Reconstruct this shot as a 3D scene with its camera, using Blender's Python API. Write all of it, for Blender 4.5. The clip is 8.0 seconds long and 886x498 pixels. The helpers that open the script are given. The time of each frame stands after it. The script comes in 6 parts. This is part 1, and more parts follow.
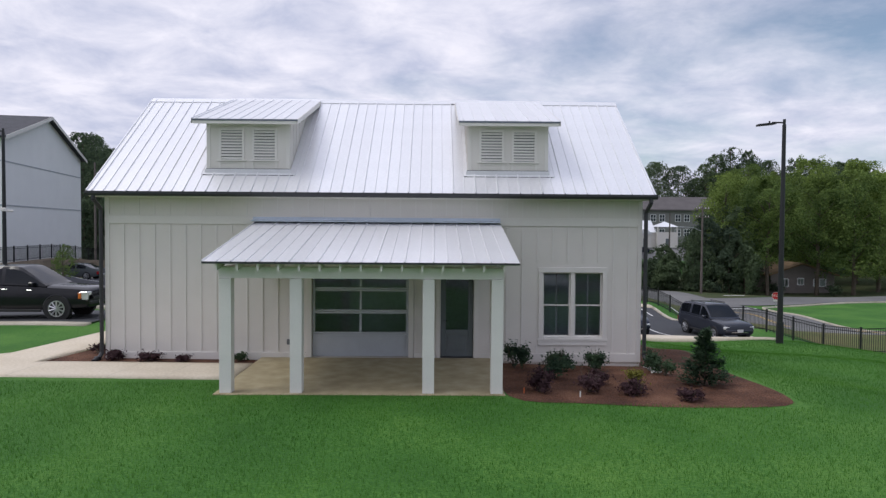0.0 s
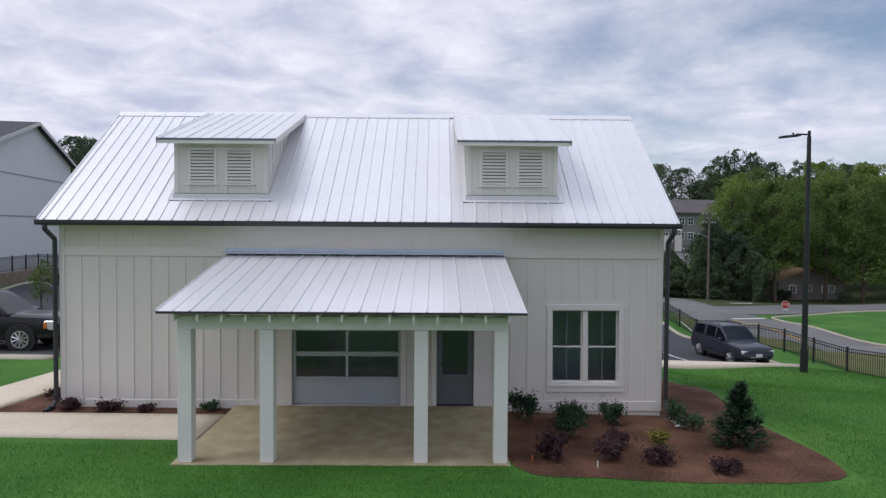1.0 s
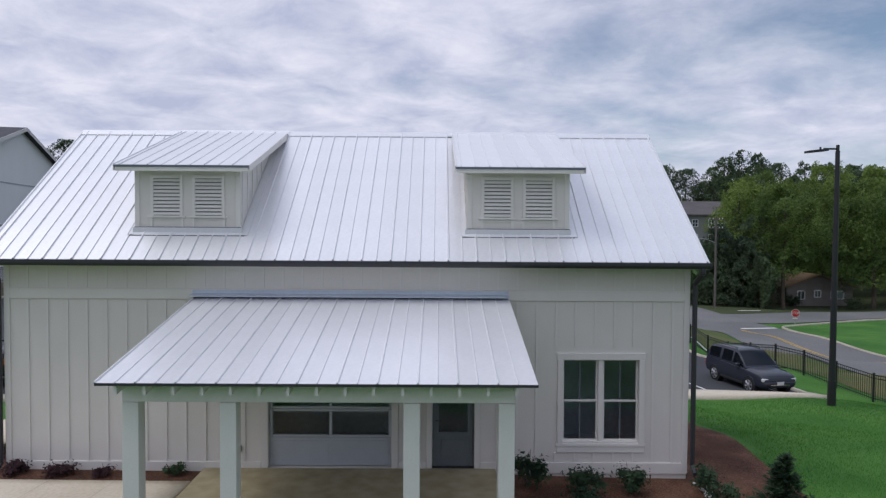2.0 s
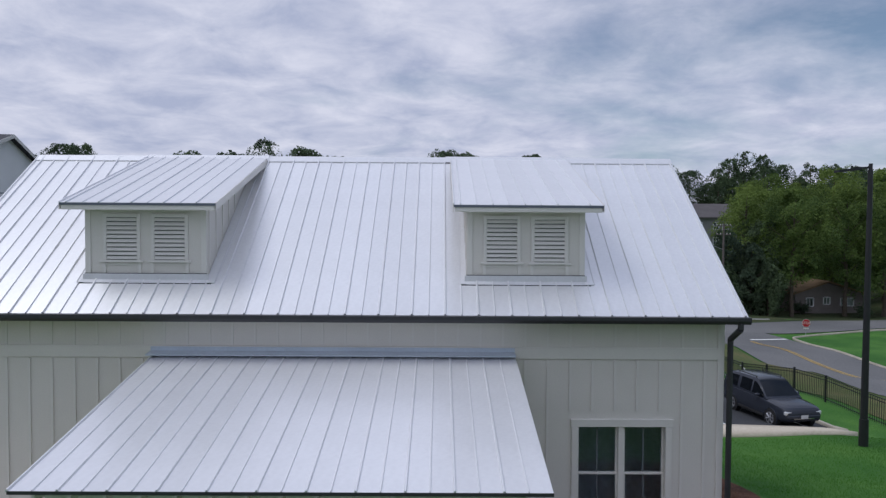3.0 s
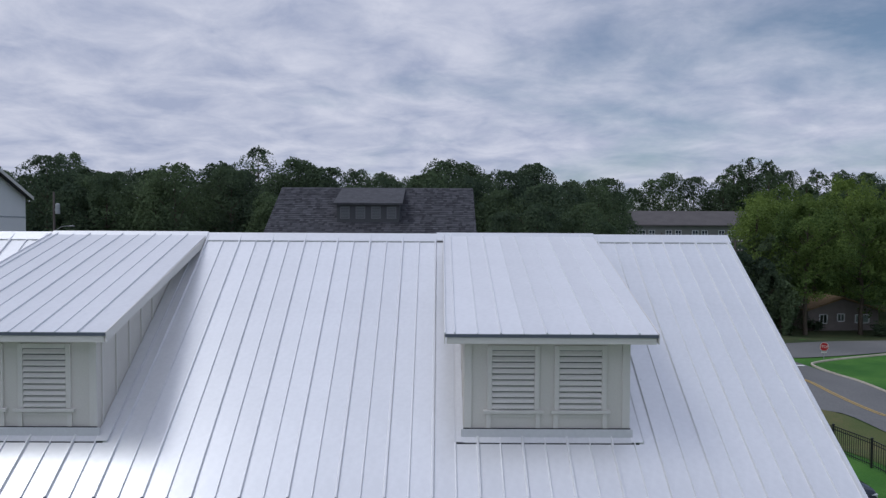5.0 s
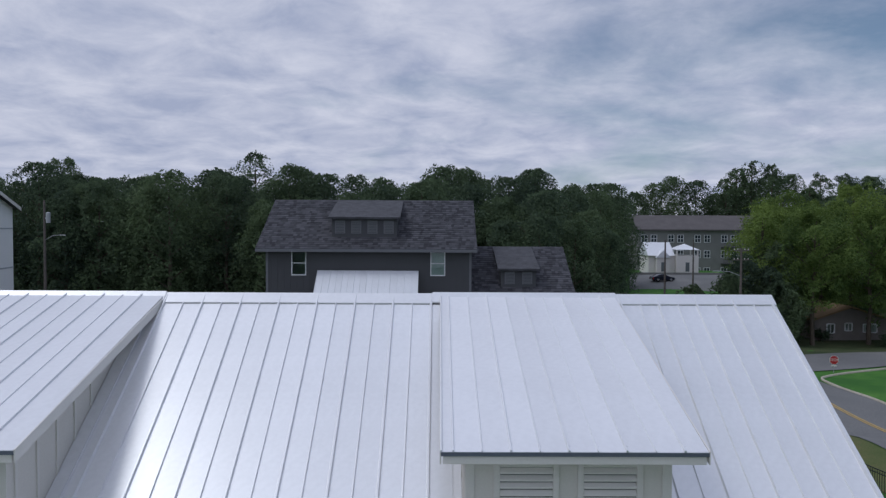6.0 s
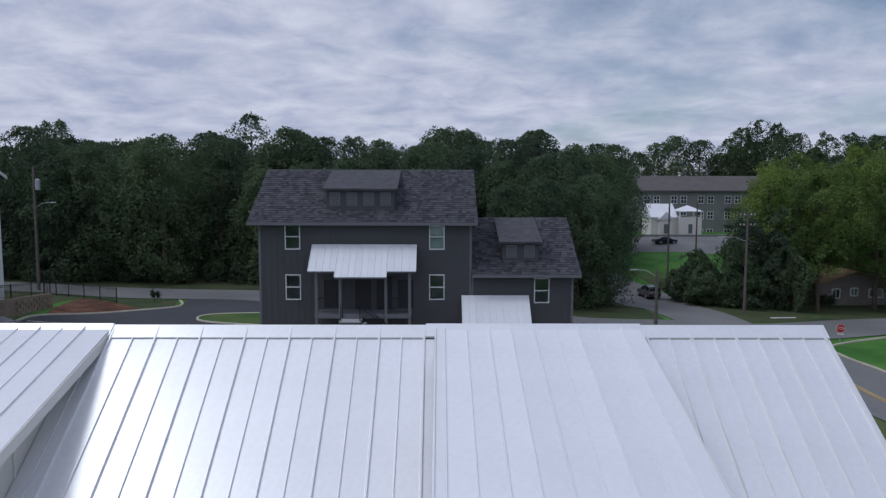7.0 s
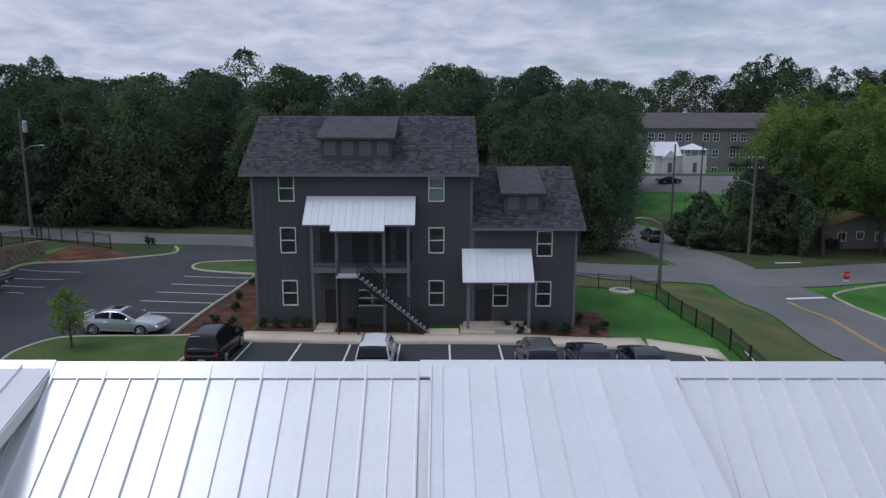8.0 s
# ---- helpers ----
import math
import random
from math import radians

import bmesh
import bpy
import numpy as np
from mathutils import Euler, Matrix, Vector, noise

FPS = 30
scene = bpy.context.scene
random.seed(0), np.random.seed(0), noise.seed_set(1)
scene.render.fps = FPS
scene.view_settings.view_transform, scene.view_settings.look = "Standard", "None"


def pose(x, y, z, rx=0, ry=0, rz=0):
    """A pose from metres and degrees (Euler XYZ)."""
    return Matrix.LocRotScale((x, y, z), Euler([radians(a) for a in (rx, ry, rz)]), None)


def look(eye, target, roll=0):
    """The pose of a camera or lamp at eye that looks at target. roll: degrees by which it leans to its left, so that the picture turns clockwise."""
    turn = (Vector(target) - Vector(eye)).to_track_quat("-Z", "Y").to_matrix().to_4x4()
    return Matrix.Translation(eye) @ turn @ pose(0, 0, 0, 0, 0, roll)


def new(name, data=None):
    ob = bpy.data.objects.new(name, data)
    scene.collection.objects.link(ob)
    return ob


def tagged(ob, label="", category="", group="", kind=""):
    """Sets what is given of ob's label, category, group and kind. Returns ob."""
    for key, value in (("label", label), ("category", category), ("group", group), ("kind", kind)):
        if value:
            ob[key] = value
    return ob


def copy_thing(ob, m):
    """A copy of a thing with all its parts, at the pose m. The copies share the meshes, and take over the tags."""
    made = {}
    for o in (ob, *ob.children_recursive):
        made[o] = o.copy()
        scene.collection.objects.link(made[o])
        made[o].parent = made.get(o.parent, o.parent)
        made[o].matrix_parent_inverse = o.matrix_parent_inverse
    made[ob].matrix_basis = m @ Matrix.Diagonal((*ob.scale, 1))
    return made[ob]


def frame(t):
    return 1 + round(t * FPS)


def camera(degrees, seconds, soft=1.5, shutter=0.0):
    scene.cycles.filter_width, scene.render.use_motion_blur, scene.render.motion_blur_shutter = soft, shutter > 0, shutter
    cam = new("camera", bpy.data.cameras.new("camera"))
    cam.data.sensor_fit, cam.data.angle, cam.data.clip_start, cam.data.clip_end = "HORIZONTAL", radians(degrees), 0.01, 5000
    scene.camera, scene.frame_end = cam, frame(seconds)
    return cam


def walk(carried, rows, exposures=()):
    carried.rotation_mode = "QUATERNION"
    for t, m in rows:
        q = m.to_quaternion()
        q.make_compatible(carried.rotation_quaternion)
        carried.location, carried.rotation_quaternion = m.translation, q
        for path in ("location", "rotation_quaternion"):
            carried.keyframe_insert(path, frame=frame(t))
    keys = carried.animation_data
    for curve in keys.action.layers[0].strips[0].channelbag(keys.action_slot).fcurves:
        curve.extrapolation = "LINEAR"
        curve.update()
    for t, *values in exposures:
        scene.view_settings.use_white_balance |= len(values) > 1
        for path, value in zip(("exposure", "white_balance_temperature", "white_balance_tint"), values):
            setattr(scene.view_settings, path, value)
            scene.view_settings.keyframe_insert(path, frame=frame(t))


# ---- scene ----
cam = camera(64.8, 8.0, soft=1.35)
PATH = [
    (0, (1.261, -18.737, 3.524), (1.286, -16.738, 3.461), 0.40),
    (0.5, (1.331, -17.682, 3.898), (1.354, -15.683, 3.835), 0.39),
    (1, (1.399, -16.648, 4.293), (1.420, -14.649, 4.230), 0.39),
    (1.5, (1.463, -15.632, 4.703), (1.482, -13.633, 4.639), 0.38),
    (2.2, (1.548, -14.231, 5.295), (1.563, -12.232, 5.228), 0.36),
    (3, (1.637, -12.657, 5.986), (1.648, -10.658, 5.918), 0.35),
    (3.5, (1.688, -11.685, 6.421), (1.699, -9.686, 6.352), 0.34),
    (4, (1.731, -10.803, 6.818), (1.742, -8.804, 6.750), 0.32),
    (4.5, (1.758, -9.822, 7.275), (1.769, -7.823, 7.208), 0.31),
    (5.2, (1.837, -8.463, 7.894), (1.848, -6.464, 7.830), 0.30),
    (5.8, (1.860, -7.368, 8.436), (1.871, -5.370, 8.373), 0.28),
    (6.0, (1.870, -7.001, 8.621), (1.881, -5.002, 8.559), 0.28),
    (6.2, (1.886, -6.652, 8.790), (1.896, -4.653, 8.727), 0.24),
    (6.5, (1.912, -6.132, 9.020), (1.922, -4.134, 8.933), 0.19),
    (7, (1.951, -5.289, 9.440), (1.961, -3.297, 9.259), 0.10),
    (7.5, (1.975, -4.481, 9.874), (1.985, -2.500, 9.601), 0.09),
    (8, (1.995, -3.718, 10.315), (2.004, -1.752, 9.949), 0.08),
]
walk(cam, [(t, look(eye, target, roll)) for t, eye, target, roll in PATH],
     exposures=[(0, 0.28, 6450, 9), (1.7, 0.12, 6280, 9), (3.0, -0.12, 6050, 8), (4.5, -0.22, 6000, 7), (6.0, -0.3, 5950, 7), (8.0, -0.21, 5920, 7)])

# ---- light: overcast sky with thin bright cloud and blue gaps ----
SUN_ELEV, SUN_AZ = 59.0, 260.0          # degrees; azimuth clockwise from +y
sky = bpy.data.worlds.new("sky")
scene.world = sky
sky.use_nodes = True
wn, wl = sky.node_tree.nodes, sky.node_tree.links
wn.clear()


def wnode(kind, **sets):
    n = wn.new(kind)
    for key, value in sets.items():
        n.inputs[key.replace("_", " ")].default_value = value
    return n


w_out = wn.new("ShaderNodeOutputWorld")
w_bg = wn.new("ShaderNodeBackground")
w_sky = wn.new("ShaderNodeTexSky")
w_sky.sky_type = "NISHITA"
w_sky.sun_disc = False
w_sky.sun_elevation, w_sky.sun_rotation = radians(SUN_ELEV), radians(SUN_AZ)
w_sky.air_density, w_sky.dust_density = 1.0, 0.4
w_co = wn.new("ShaderNodeTexCoord")
w_sep = wn.new("ShaderNodeSeparateXYZ")
wl.new(w_co.outputs["Generated"], w_sep.inputs[0])
# clouds on a flat layer: direction divided by its height
w_h = wn.new("ShaderNodeMath"); w_h.operation = "ADD"; w_h.inputs[1].default_value = 0.2
w_hm = wn.new("ShaderNodeMath"); w_hm.operation = "MAXIMUM"; w_hm.inputs[1].default_value = 0.0
wl.new(w_sep.outputs["Z"], w_hm.inputs[0]); wl.new(w_hm.outputs[0], w_h.inputs[0])
w_dx = wn.new("ShaderNodeMath"); w_dx.operation = "DIVIDE"
w_dy = wn.new("ShaderNodeMath"); w_dy.operation = "DIVIDE"
wl.new(w_sep.outputs["X"], w_dx.inputs[0]); wl.new(w_h.outputs[0], w_dx.inputs[1])
wl.new(w_sep.outputs["Y"], w_dy.inputs[0]); wl.new(w_h.outputs[0], w_dy.inputs[1])
w_v = wn.new("ShaderNodeCombineXYZ")
wl.new(w_dx.outputs[0], w_v.inputs[0]); wl.new(w_dy.outputs[0], w_v.inputs[1])
w_n1 = wnode("ShaderNodeTexNoise", Scale=0.9, Detail=10.0, Roughness=0.6, Distortion=0.2)
w_n2 = wnode("ShaderNodeTexNoise", Scale=3.6, Detail=10.0, Roughness=0.6, Distortion=0.35)
wl.new(w_v.outputs[0], w_n1.inputs["Vector"]); wl.new(w_v.outputs[0], w_n2.inputs["Vector"])
# cover thins out towards +x
w_cx = wn.new("ShaderNodeMath"); w_cx.operation = "MULTIPLY_ADD"
w_cx.inputs[1].default_value = -0.22; w_cx.inputs[2].default_value = 0.12
wl.new(w_sep.outputs["X"], w_cx.inputs[0])
w_sum = wn.new("ShaderNodeMath"); w_sum.operation = "ADD"
wl.new(w_n1.outputs["Fac"], w_sum.inputs[0]); wl.new(w_cx.outputs[0], w_sum.inputs[1])
w_cov = wn.new("ShaderNodeValToRGB")
w_cov.color_ramp.elements[0].position, w_cov.color_ramp.elements[0].color = 0.36, (0.12, 0.12, 0.12, 1)
w_cov.color_ramp.elements[1].position, w_cov.color_ramp.elements[1].color = 0.62, (1, 1, 1, 1)
wl.new(w_sum.outputs[0], w_cov.inputs[0])
w_cc = wn.new("ShaderNodeValToRGB")
w_cc.color_ramp.elements[0].position, w_cc.color_ramp.elements[0].color = 0.33, (5.6, 5.9, 7.6, 1)
w_cc.color_ramp.elements[1].position, w_cc.color_ramp.elements[1].color = 0.66, (9.1, 8.9, 10.0, 1)
wl.new(w_n2.outputs["Fac"], w_cc.inputs[0])
w_mix = wn.new("ShaderNodeMix"); w_mix.data_type = "RGBA"
wl.new(w_cov.outputs[0], w_mix.inputs["Factor"])
wl.new(w_sky.outputs[0], w_mix.inputs["A"]); wl.new(w_cc.outputs[0], w_mix.inputs["B"])
# an overcast sky is brighter overhead than at its rim
w_top = wn.new("ShaderNodeMapRange"); w_top.interpolation_type = "SMOOTHSTEP"
w_top.inputs["From Min"].default_value, w_top.inputs["From Max"].default_value = 0.45, 0.97
w_top.inputs["To Min"].default_value, w_top.inputs["To Max"].default_value = 1.0, 1.65
wl.new(w_sep.outputs["Z"], w_top.inputs["Value"])
w_lift = wn.new("ShaderNodeVectorMath"); w_lift.operation = "SCALE"
wl.new(w_mix.outputs["Result"], w_lift.inputs[0]); wl.new(w_top.outputs[0], w_lift.inputs["Scale"])
wl.new(w_lift.outputs[0], w_bg.inputs["Color"])
w_bg.inputs["Strength"].default_value = 0.083
wl.new(w_bg.outputs[0], w_out.inputs[0])

sun = new("sun", bpy.data.lights.new("sun", "SUN"))
sun.data.energy, sun.data.angle, sun.data.color = 0.9, radians(20), (1.0, 0.96, 0.9)
_a, _e = radians(SUN_AZ), radians(SUN_ELEV)
sun.matrix_world = look((0, 0, 60), Vector((0, 0, 60)) - Vector((math.sin(_a) * math.cos(_e), math.cos(_a) * math.cos(_e), math.sin(_e))))


# ---- materials ----
def paint(name, color, rough=0.6, vary=0.12, scale=3.0, fine=60.0, bump=0.1, metal=0.0, spread=0.0, spec=0.5):
    """A surface with variation at two scales, a fine bump, and a spread from piece to piece."""
    m = bpy.data.materials.new(name)
    m.use_nodes = True
    n, l = m.node_tree.nodes, m.node_tree.links
    b = n["Principled BSDF"]
    co = n.new("ShaderNodeTexCoord")
    big = n.new("ShaderNodeTexNoise"); big.inputs["Scale"].default_value = scale; big.inputs["Detail"].default_value = 5
    small = n.new("ShaderNodeTexNoise"); small.inputs["Scale"].default_value = fine; small.inputs["Detail"].default_value = 4
    l.new(co.outputs["Object"], big.inputs["Vector"]); l.new(co.outputs["Object"], small.inputs["Vector"])
    add = n.new("ShaderNodeMath"); add.operation = "ADD"
    l.new(big.outputs["Fac"], add.inputs[0]); l.new(small.outputs["Fac"], add.inputs[1])
    last = add.outputs[0]
    if spread:
        info = n.new("ShaderNodeObjectInfo")
        mad = n.new("ShaderNodeMath"); mad.operation = "MULTIPLY_ADD"; mad.inputs[1].default_value = spread
        l.new(info.outputs["Random"], mad.inputs[0]); l.new(last, mad.inputs[2])
        off = n.new("ShaderNodeMath"); off.operation = "SUBTRACT"; off.inputs[1].default_value = spread / 2
        l.new(mad.outputs[0], off.inputs[0]); last = off.outputs[0]
    ramp = n.new("ShaderNodeValToRGB")
    lo = [max(0.0, c * (1 - vary)) for c in color]; hi = [min(1.0, c * (1 + vary)) for c in color]
    half = n.new("ShaderNodeMath"); half.operation = "MULTIPLY"; half.inputs[1].default_value = 0.5
    l.new(last, half.inputs[0]); l.new(half.outputs[0], ramp.inputs[0])
    ramp.color_ramp.elements[0].position, ramp.color_ramp.elements[0].color = 0.32, (*lo, 1)
    ramp.color_ramp.elements[1].position, ramp.color_ramp.elements[1].color = 0.68, (*hi, 1)
    l.new(ramp.outputs[0], b.inputs["Base Color"])
    b.inputs["Roughness"].default_value, b.inputs["Metallic"].default_value = rough, metal
    b.inputs["Specular IOR Level"].default_value = spec
    if bump:
        bp = n.new("ShaderNodeBump"); bp.inputs["Strength"].default_value = bump; bp.inputs["Distance"].default_value = 0.01
        l.new(small.outputs["Fac"], bp.inputs["Height"]); l.new(bp.outputs[0], b.inputs["Normal"])
    return m


def three(name, cols, scale, rough=0.9, fine=30.0, bump=0.4, dist=0.02, detail=6.0, spec=0.3):
    """Ground covers: three colours by noise at two scales."""
    m = bpy.data.materials.new(name)
    m.use_nodes = True
    n, l = m.node_tree.nodes, m.node_tree.links
    b = n["Principled BSDF"]
    co = n.new("ShaderNodeTexCoord")
    big = n.new("ShaderNodeTexNoise"); big.inputs["Scale"].default_value = scale; big.inputs["Detail"].default_value = detail
    small = n.new("ShaderNodeTexNoise"); small.inputs["Scale"].default_value = fine; small.inputs["Detail"].default_value = 5
    l.new(co.outputs["Object"], big.inputs["Vector"]); l.new(co.outputs["Object"], small.inputs["Vector"])
    mix = n.new("ShaderNodeMix"); mix.inputs["Factor"].default_value = 0.5
    l.new(big.outputs["Fac"], mix.inputs["A"]); l.new(small.outputs["Fac"], mix.inputs["B"])
    ramp = n.new("ShaderNodeValToRGB")
    e = ramp.color_ramp.elements
    e[0].position, e[0].color = 0.36, (*cols[0], 1)
    e[1].position, e[1].color = 0.64, (*cols[2], 1)
    mid = e.new(0.5); mid.color = (*cols[1], 1)
    l.new(mix.outputs["Result"], ramp.inputs[0]); l.new(ramp.outputs[0], b.inputs["Base Color"])
    b.inputs["Roughness"].default_value = rough
    b.inputs["Specular IOR Level"].default_value = spec
    bp = n.new("ShaderNodeBump"); bp.inputs["Strength"].default_value = bump; bp.inputs["Distance"].default_value = dist
    l.new(small.outputs["Fac"], bp.inputs["Height"]); l.new(bp.outputs[0], b.inputs["Normal"])
    return m


def glass(name, tint, rough=0.03):
    """Window glass before a dim room: clear, with real reflections."""
    m = bpy.data.materials.new(name)
    m.use_nodes = True
    b = m.node_tree.nodes["Principled BSDF"]
    b.inputs["Base Color"].default_value = (*tint, 1)
    b.inputs["Roughness"].default_value = rough
    b.inputs["Transmission Weight"].default_value = 1.0
    b.inputs["IOR"].default_value = 1.47
    return m


def leafy(name, dark, light, scale=0.5):
    """Leaves: colour varies from clump to clump and from leaf to leaf."""
    m = bpy.data.materials.new(name)
    m.use_nodes = True
    n, l = m.node_tree.nodes, m.node_tree.links
    b = n["Principled BSDF"]
    co = n.new("ShaderNodeTexCoord")
    tex = n.new("ShaderNodeTexNoise"); tex.inputs["Scale"].default_value = scale; tex.inputs["Detail"].default_value = 3
    l.new(co.outputs["Object"], tex.inputs["Vector"])
    geo = n.new("ShaderNodeNewGeometry")
    info = n.new("ShaderNodeObjectInfo")
    a = n.new("ShaderNodeMath"); a.operation = "MULTIPLY_ADD"; a.inputs[1].default_value = 0.22
    l.new(geo.outputs["Random Per Island"], a.inputs[0]); l.new(tex.outputs["Fac"], a.inputs[2])
    c = n.new("ShaderNodeMath"); c.operation = "MULTIPLY_ADD"; c.inputs[1].default_value = 0.3
    l.new(info.outputs["Random"], c.inputs[0]); l.new(a.outputs[0], c.inputs[2])
    ramp = n.new("ShaderNodeValToRGB")
    ramp.color_ramp.elements[0].position, ramp.color_ramp.elements[0].color = 0.45, (*dark, 1)
    ramp.color_ramp.elements[1].position, ramp.color_ramp.elements[1].color = 1.1, (*light, 1)
    l.new(c.outputs[0], ramp.inputs[0]); l.new(ramp.outputs[0], b.inputs["Base Color"])
    b.inputs["Roughness"].default_value = 0.7
    b.inputs["Specular IOR Level"].default_value = 0.12
    through_leaf = n.new("ShaderNodeBsdfTranslucent")
    l.new(ramp.outputs[0], through_leaf.inputs["Color"])
    mix = n.new("ShaderNodeMixShader"); mix.inputs[0].default_value = 0.45
    l.new(b.outputs[0], mix.inputs[1]); l.new(through_leaf.outputs[0], mix.inputs[2])
    l.new(mix.outputs[0], n["Material Output"].inputs["Surface"])
    return m


WHITE_SIDING = paint("white_siding", (0.7, 0.665, 0.62), 0.6, 0.05, 1.2, 40, 0.06)
WHITE_TRIM = paint("white_trim", (0.72, 0.69, 0.65), 0.5, 0.04, 2, 50, 0.05)
PORCH_POST = paint("porch_post_paint", (0.76, 0.735, 0.7), 0.5, 0.05, 2, 60, 0.05)
GALV = paint("white_roof_metal", (0.77, 0.77, 0.785), 0.32, 0.05, 1.6, 14, 0.05, 0.33, 0.5, 0.5)
FLASHING = paint("flashing_metal", (0.5, 0.56, 0.64), 0.4, 0.08, 2, 20, 0.05, 0.2)
BRONZE = paint("dark_bronze_metal", (0.035, 0.035, 0.04), 0.45, 0.2, 3, 60, 0.05)
IRON = paint("black_iron", (0.014, 0.015, 0.017), 0.5, 0.2, 4, 60, 0.05)
SCREW = paint("screw_steel", (0.3, 0.3, 0.32), 0.5, 0.1)
DOOR_PAINT = paint("entry_door_paint", (0.13, 0.15, 0.16), 0.45, 0.1, 4, 50, 0.05)
GARAGE_METAL = paint("garage_door_aluminium", (0.5, 0.53, 0.58), 0.4, 0.06, 3, 50, 0.04, 0.2)
ROOM_DARK = paint("dim_interior", (0.7, 0.7, 0.7), 0.9, 0.2, 0.8, 10)
PANE = glass("window_glass", (0.72, 0.82, 0.88))
CONCRETE = three("concrete", ((0.5, 0.43, 0.33), (0.58, 0.51, 0.4), (0.64, 0.57, 0.47)), 0.5, 0.85, 14, 0.12, 0.004)
PORCH_CONC = three("porch_concrete", ((0.27, 0.225, 0.135), (0.36, 0.305, 0.19), (0.44, 0.385, 0.26)), 0.35, 0.75, 2.6, 0.05, 0.003)
KERB = three("kerb_concrete", ((0.36, 0.32, 0.25), (0.46, 0.42, 0.34), (0.52, 0.48, 0.4)), 1.2, 0.85, 25, 0.2, 0.006)
ASPHALT = three("asphalt", ((0.042, 0.044, 0.05), (0.055, 0.057, 0.063), (0.07, 0.071, 0.075)), 0.15, 0.85, 18, 0.3, 0.01)
ROADTAR = three("road_asphalt", ((0.115, 0.115, 0.115), (0.15, 0.15, 0.148), (0.2, 0.195, 0.19)), 0.12, 0.85, 9, 0.3, 0.01)
LINE_WHITE = paint("road_paint_white", (0.7, 0.7, 0.68), 0.7, 0.15, 3, 40)
LINE_YELLOW = paint("road_paint_yellow", (0.6, 0.4, 0.1), 0.7, 0.15, 3, 40)
MULCH = three("pine_mulch", ((0.037, 0.017, 0.011), (0.105, 0.047, 0.028), (0.21, 0.108, 0.065)), 0.9, 0.95, 28, 1.0, 0.05)
LAWN = three("lawn_grass", ((0.024, 0.095, 0.011), (0.046, 0.145, 0.018), (0.092, 0.21, 0.033)), 0.3, 0.9, 22, 0.7, 0.04, 8)
ROUGH_GRASS = three("rough_grass", ((0.05, 0.085, 0.02), (0.09, 0.11, 0.035), (0.16, 0.13, 0.06)), 0.25, 0.95, 14, 0.7, 0.04, 8)
GREY_SIDING = paint("grey_siding", (0.075, 0.076, 0.082), 0.65, 0.08, 0.8, 30, 0.06)
GREY_TRIM = paint("grey_trim", (0.16, 0.165, 0.18), 0.6, 0.08, 2, 40)
SHINGLE = paint("asphalt_shingle", (0.06, 0.06, 0.068), 0.9, 0.45, 2.2, 12, 0.5)
BARK = paint("bark", (0.1, 0.08, 0.06), 0.95, 0.4, 3, 20, 0.8)
# woodland leaf colours are lifted and blued, so that they carry the distant haze
WOOD_LEAF = leafy("hazed_woodland_leaf", (0.055, 0.082, 0.058), (0.13, 0.18, 0.088), 0.16)
OAK_LEAF = leafy("broadleaf", (0.068, 0.115, 0.038), (0.225, 0.305, 0.075), 0.2)
SHRUB_LEAF = leafy("shrub_leaf", (0.028, 0.055, 0.036), (0.095, 0.15, 0.078), 3)
PURPLE_LEAF = leafy("purple_leaf", (0.04, 0.022, 0.027), (0.11, 0.065, 0.07), 3)
YELLOW_LEAF = leafy("yellow_green_leaf", (0.06, 0.07, 0.015), (0.28, 0.26, 0.06), 3)


# ---- mesh helpers ----
def box(bm, x0, x1, y0, y1, z0, z1, bevel=0.0):
    v = [bm.verts.new((x, y, z)) for z in (z0, z1) for x, y in ((x0, y0), (x1, y0), (x1, y1), (x0, y1))]
    faces = [bm.faces.new([v[i] for i in f]) for f in ((3, 2, 1, 0), (4, 5, 6, 7), (0, 1, 5, 4), (1, 2, 6, 5), (2, 3, 7, 6), (3, 0, 4, 7))]
    if bevel:
        edges = list({e for f in faces for e in f.edges})
        bmesh.ops.bevel(bm, geom=edges, offset=bevel, segments=1, affect="EDGES", profile=0.5)
    return v


def prism(bm, outline, lift):
    """A solid: a polygon of points, moved by the vector lift."""
    lift = Vector(lift)
    a = [bm.verts.new(p) for p in outline]
    b = [bm.verts.new(Vector(p) + lift) for p in outline]
    bm.faces.new(a[::-1]); bm.faces.new(b)
    n = len(a)
    for i in range(n):
        bm.faces.new((a[i], a[(i + 1) % n], b[(i + 1) % n], b[i]))


def tube(bm, a, b, r0, r1=None, sides=8):
    a, b = Vector(a), Vector(b)
    r1 = r0 if r1 is None else r1
    q = (b - a).to_track_quat("Z", "Y")
    rings = []
    for p, r in ((a, r0), (b, r1)):
        rings.append([bm.verts.new(p + q @ Vector((math.cos(k * math.tau / sides) * r, math.sin(k * math.tau / sides) * r, 0))) for k in range(sides)])
    for k in range(sides):
        bm.faces.new((rings[0][k], rings[0][(k + 1) % sides], rings[1][(k + 1) % sides], rings[1][k]))
    bm.faces.new(rings[0][::-1]); bm.faces.new(rings[1])


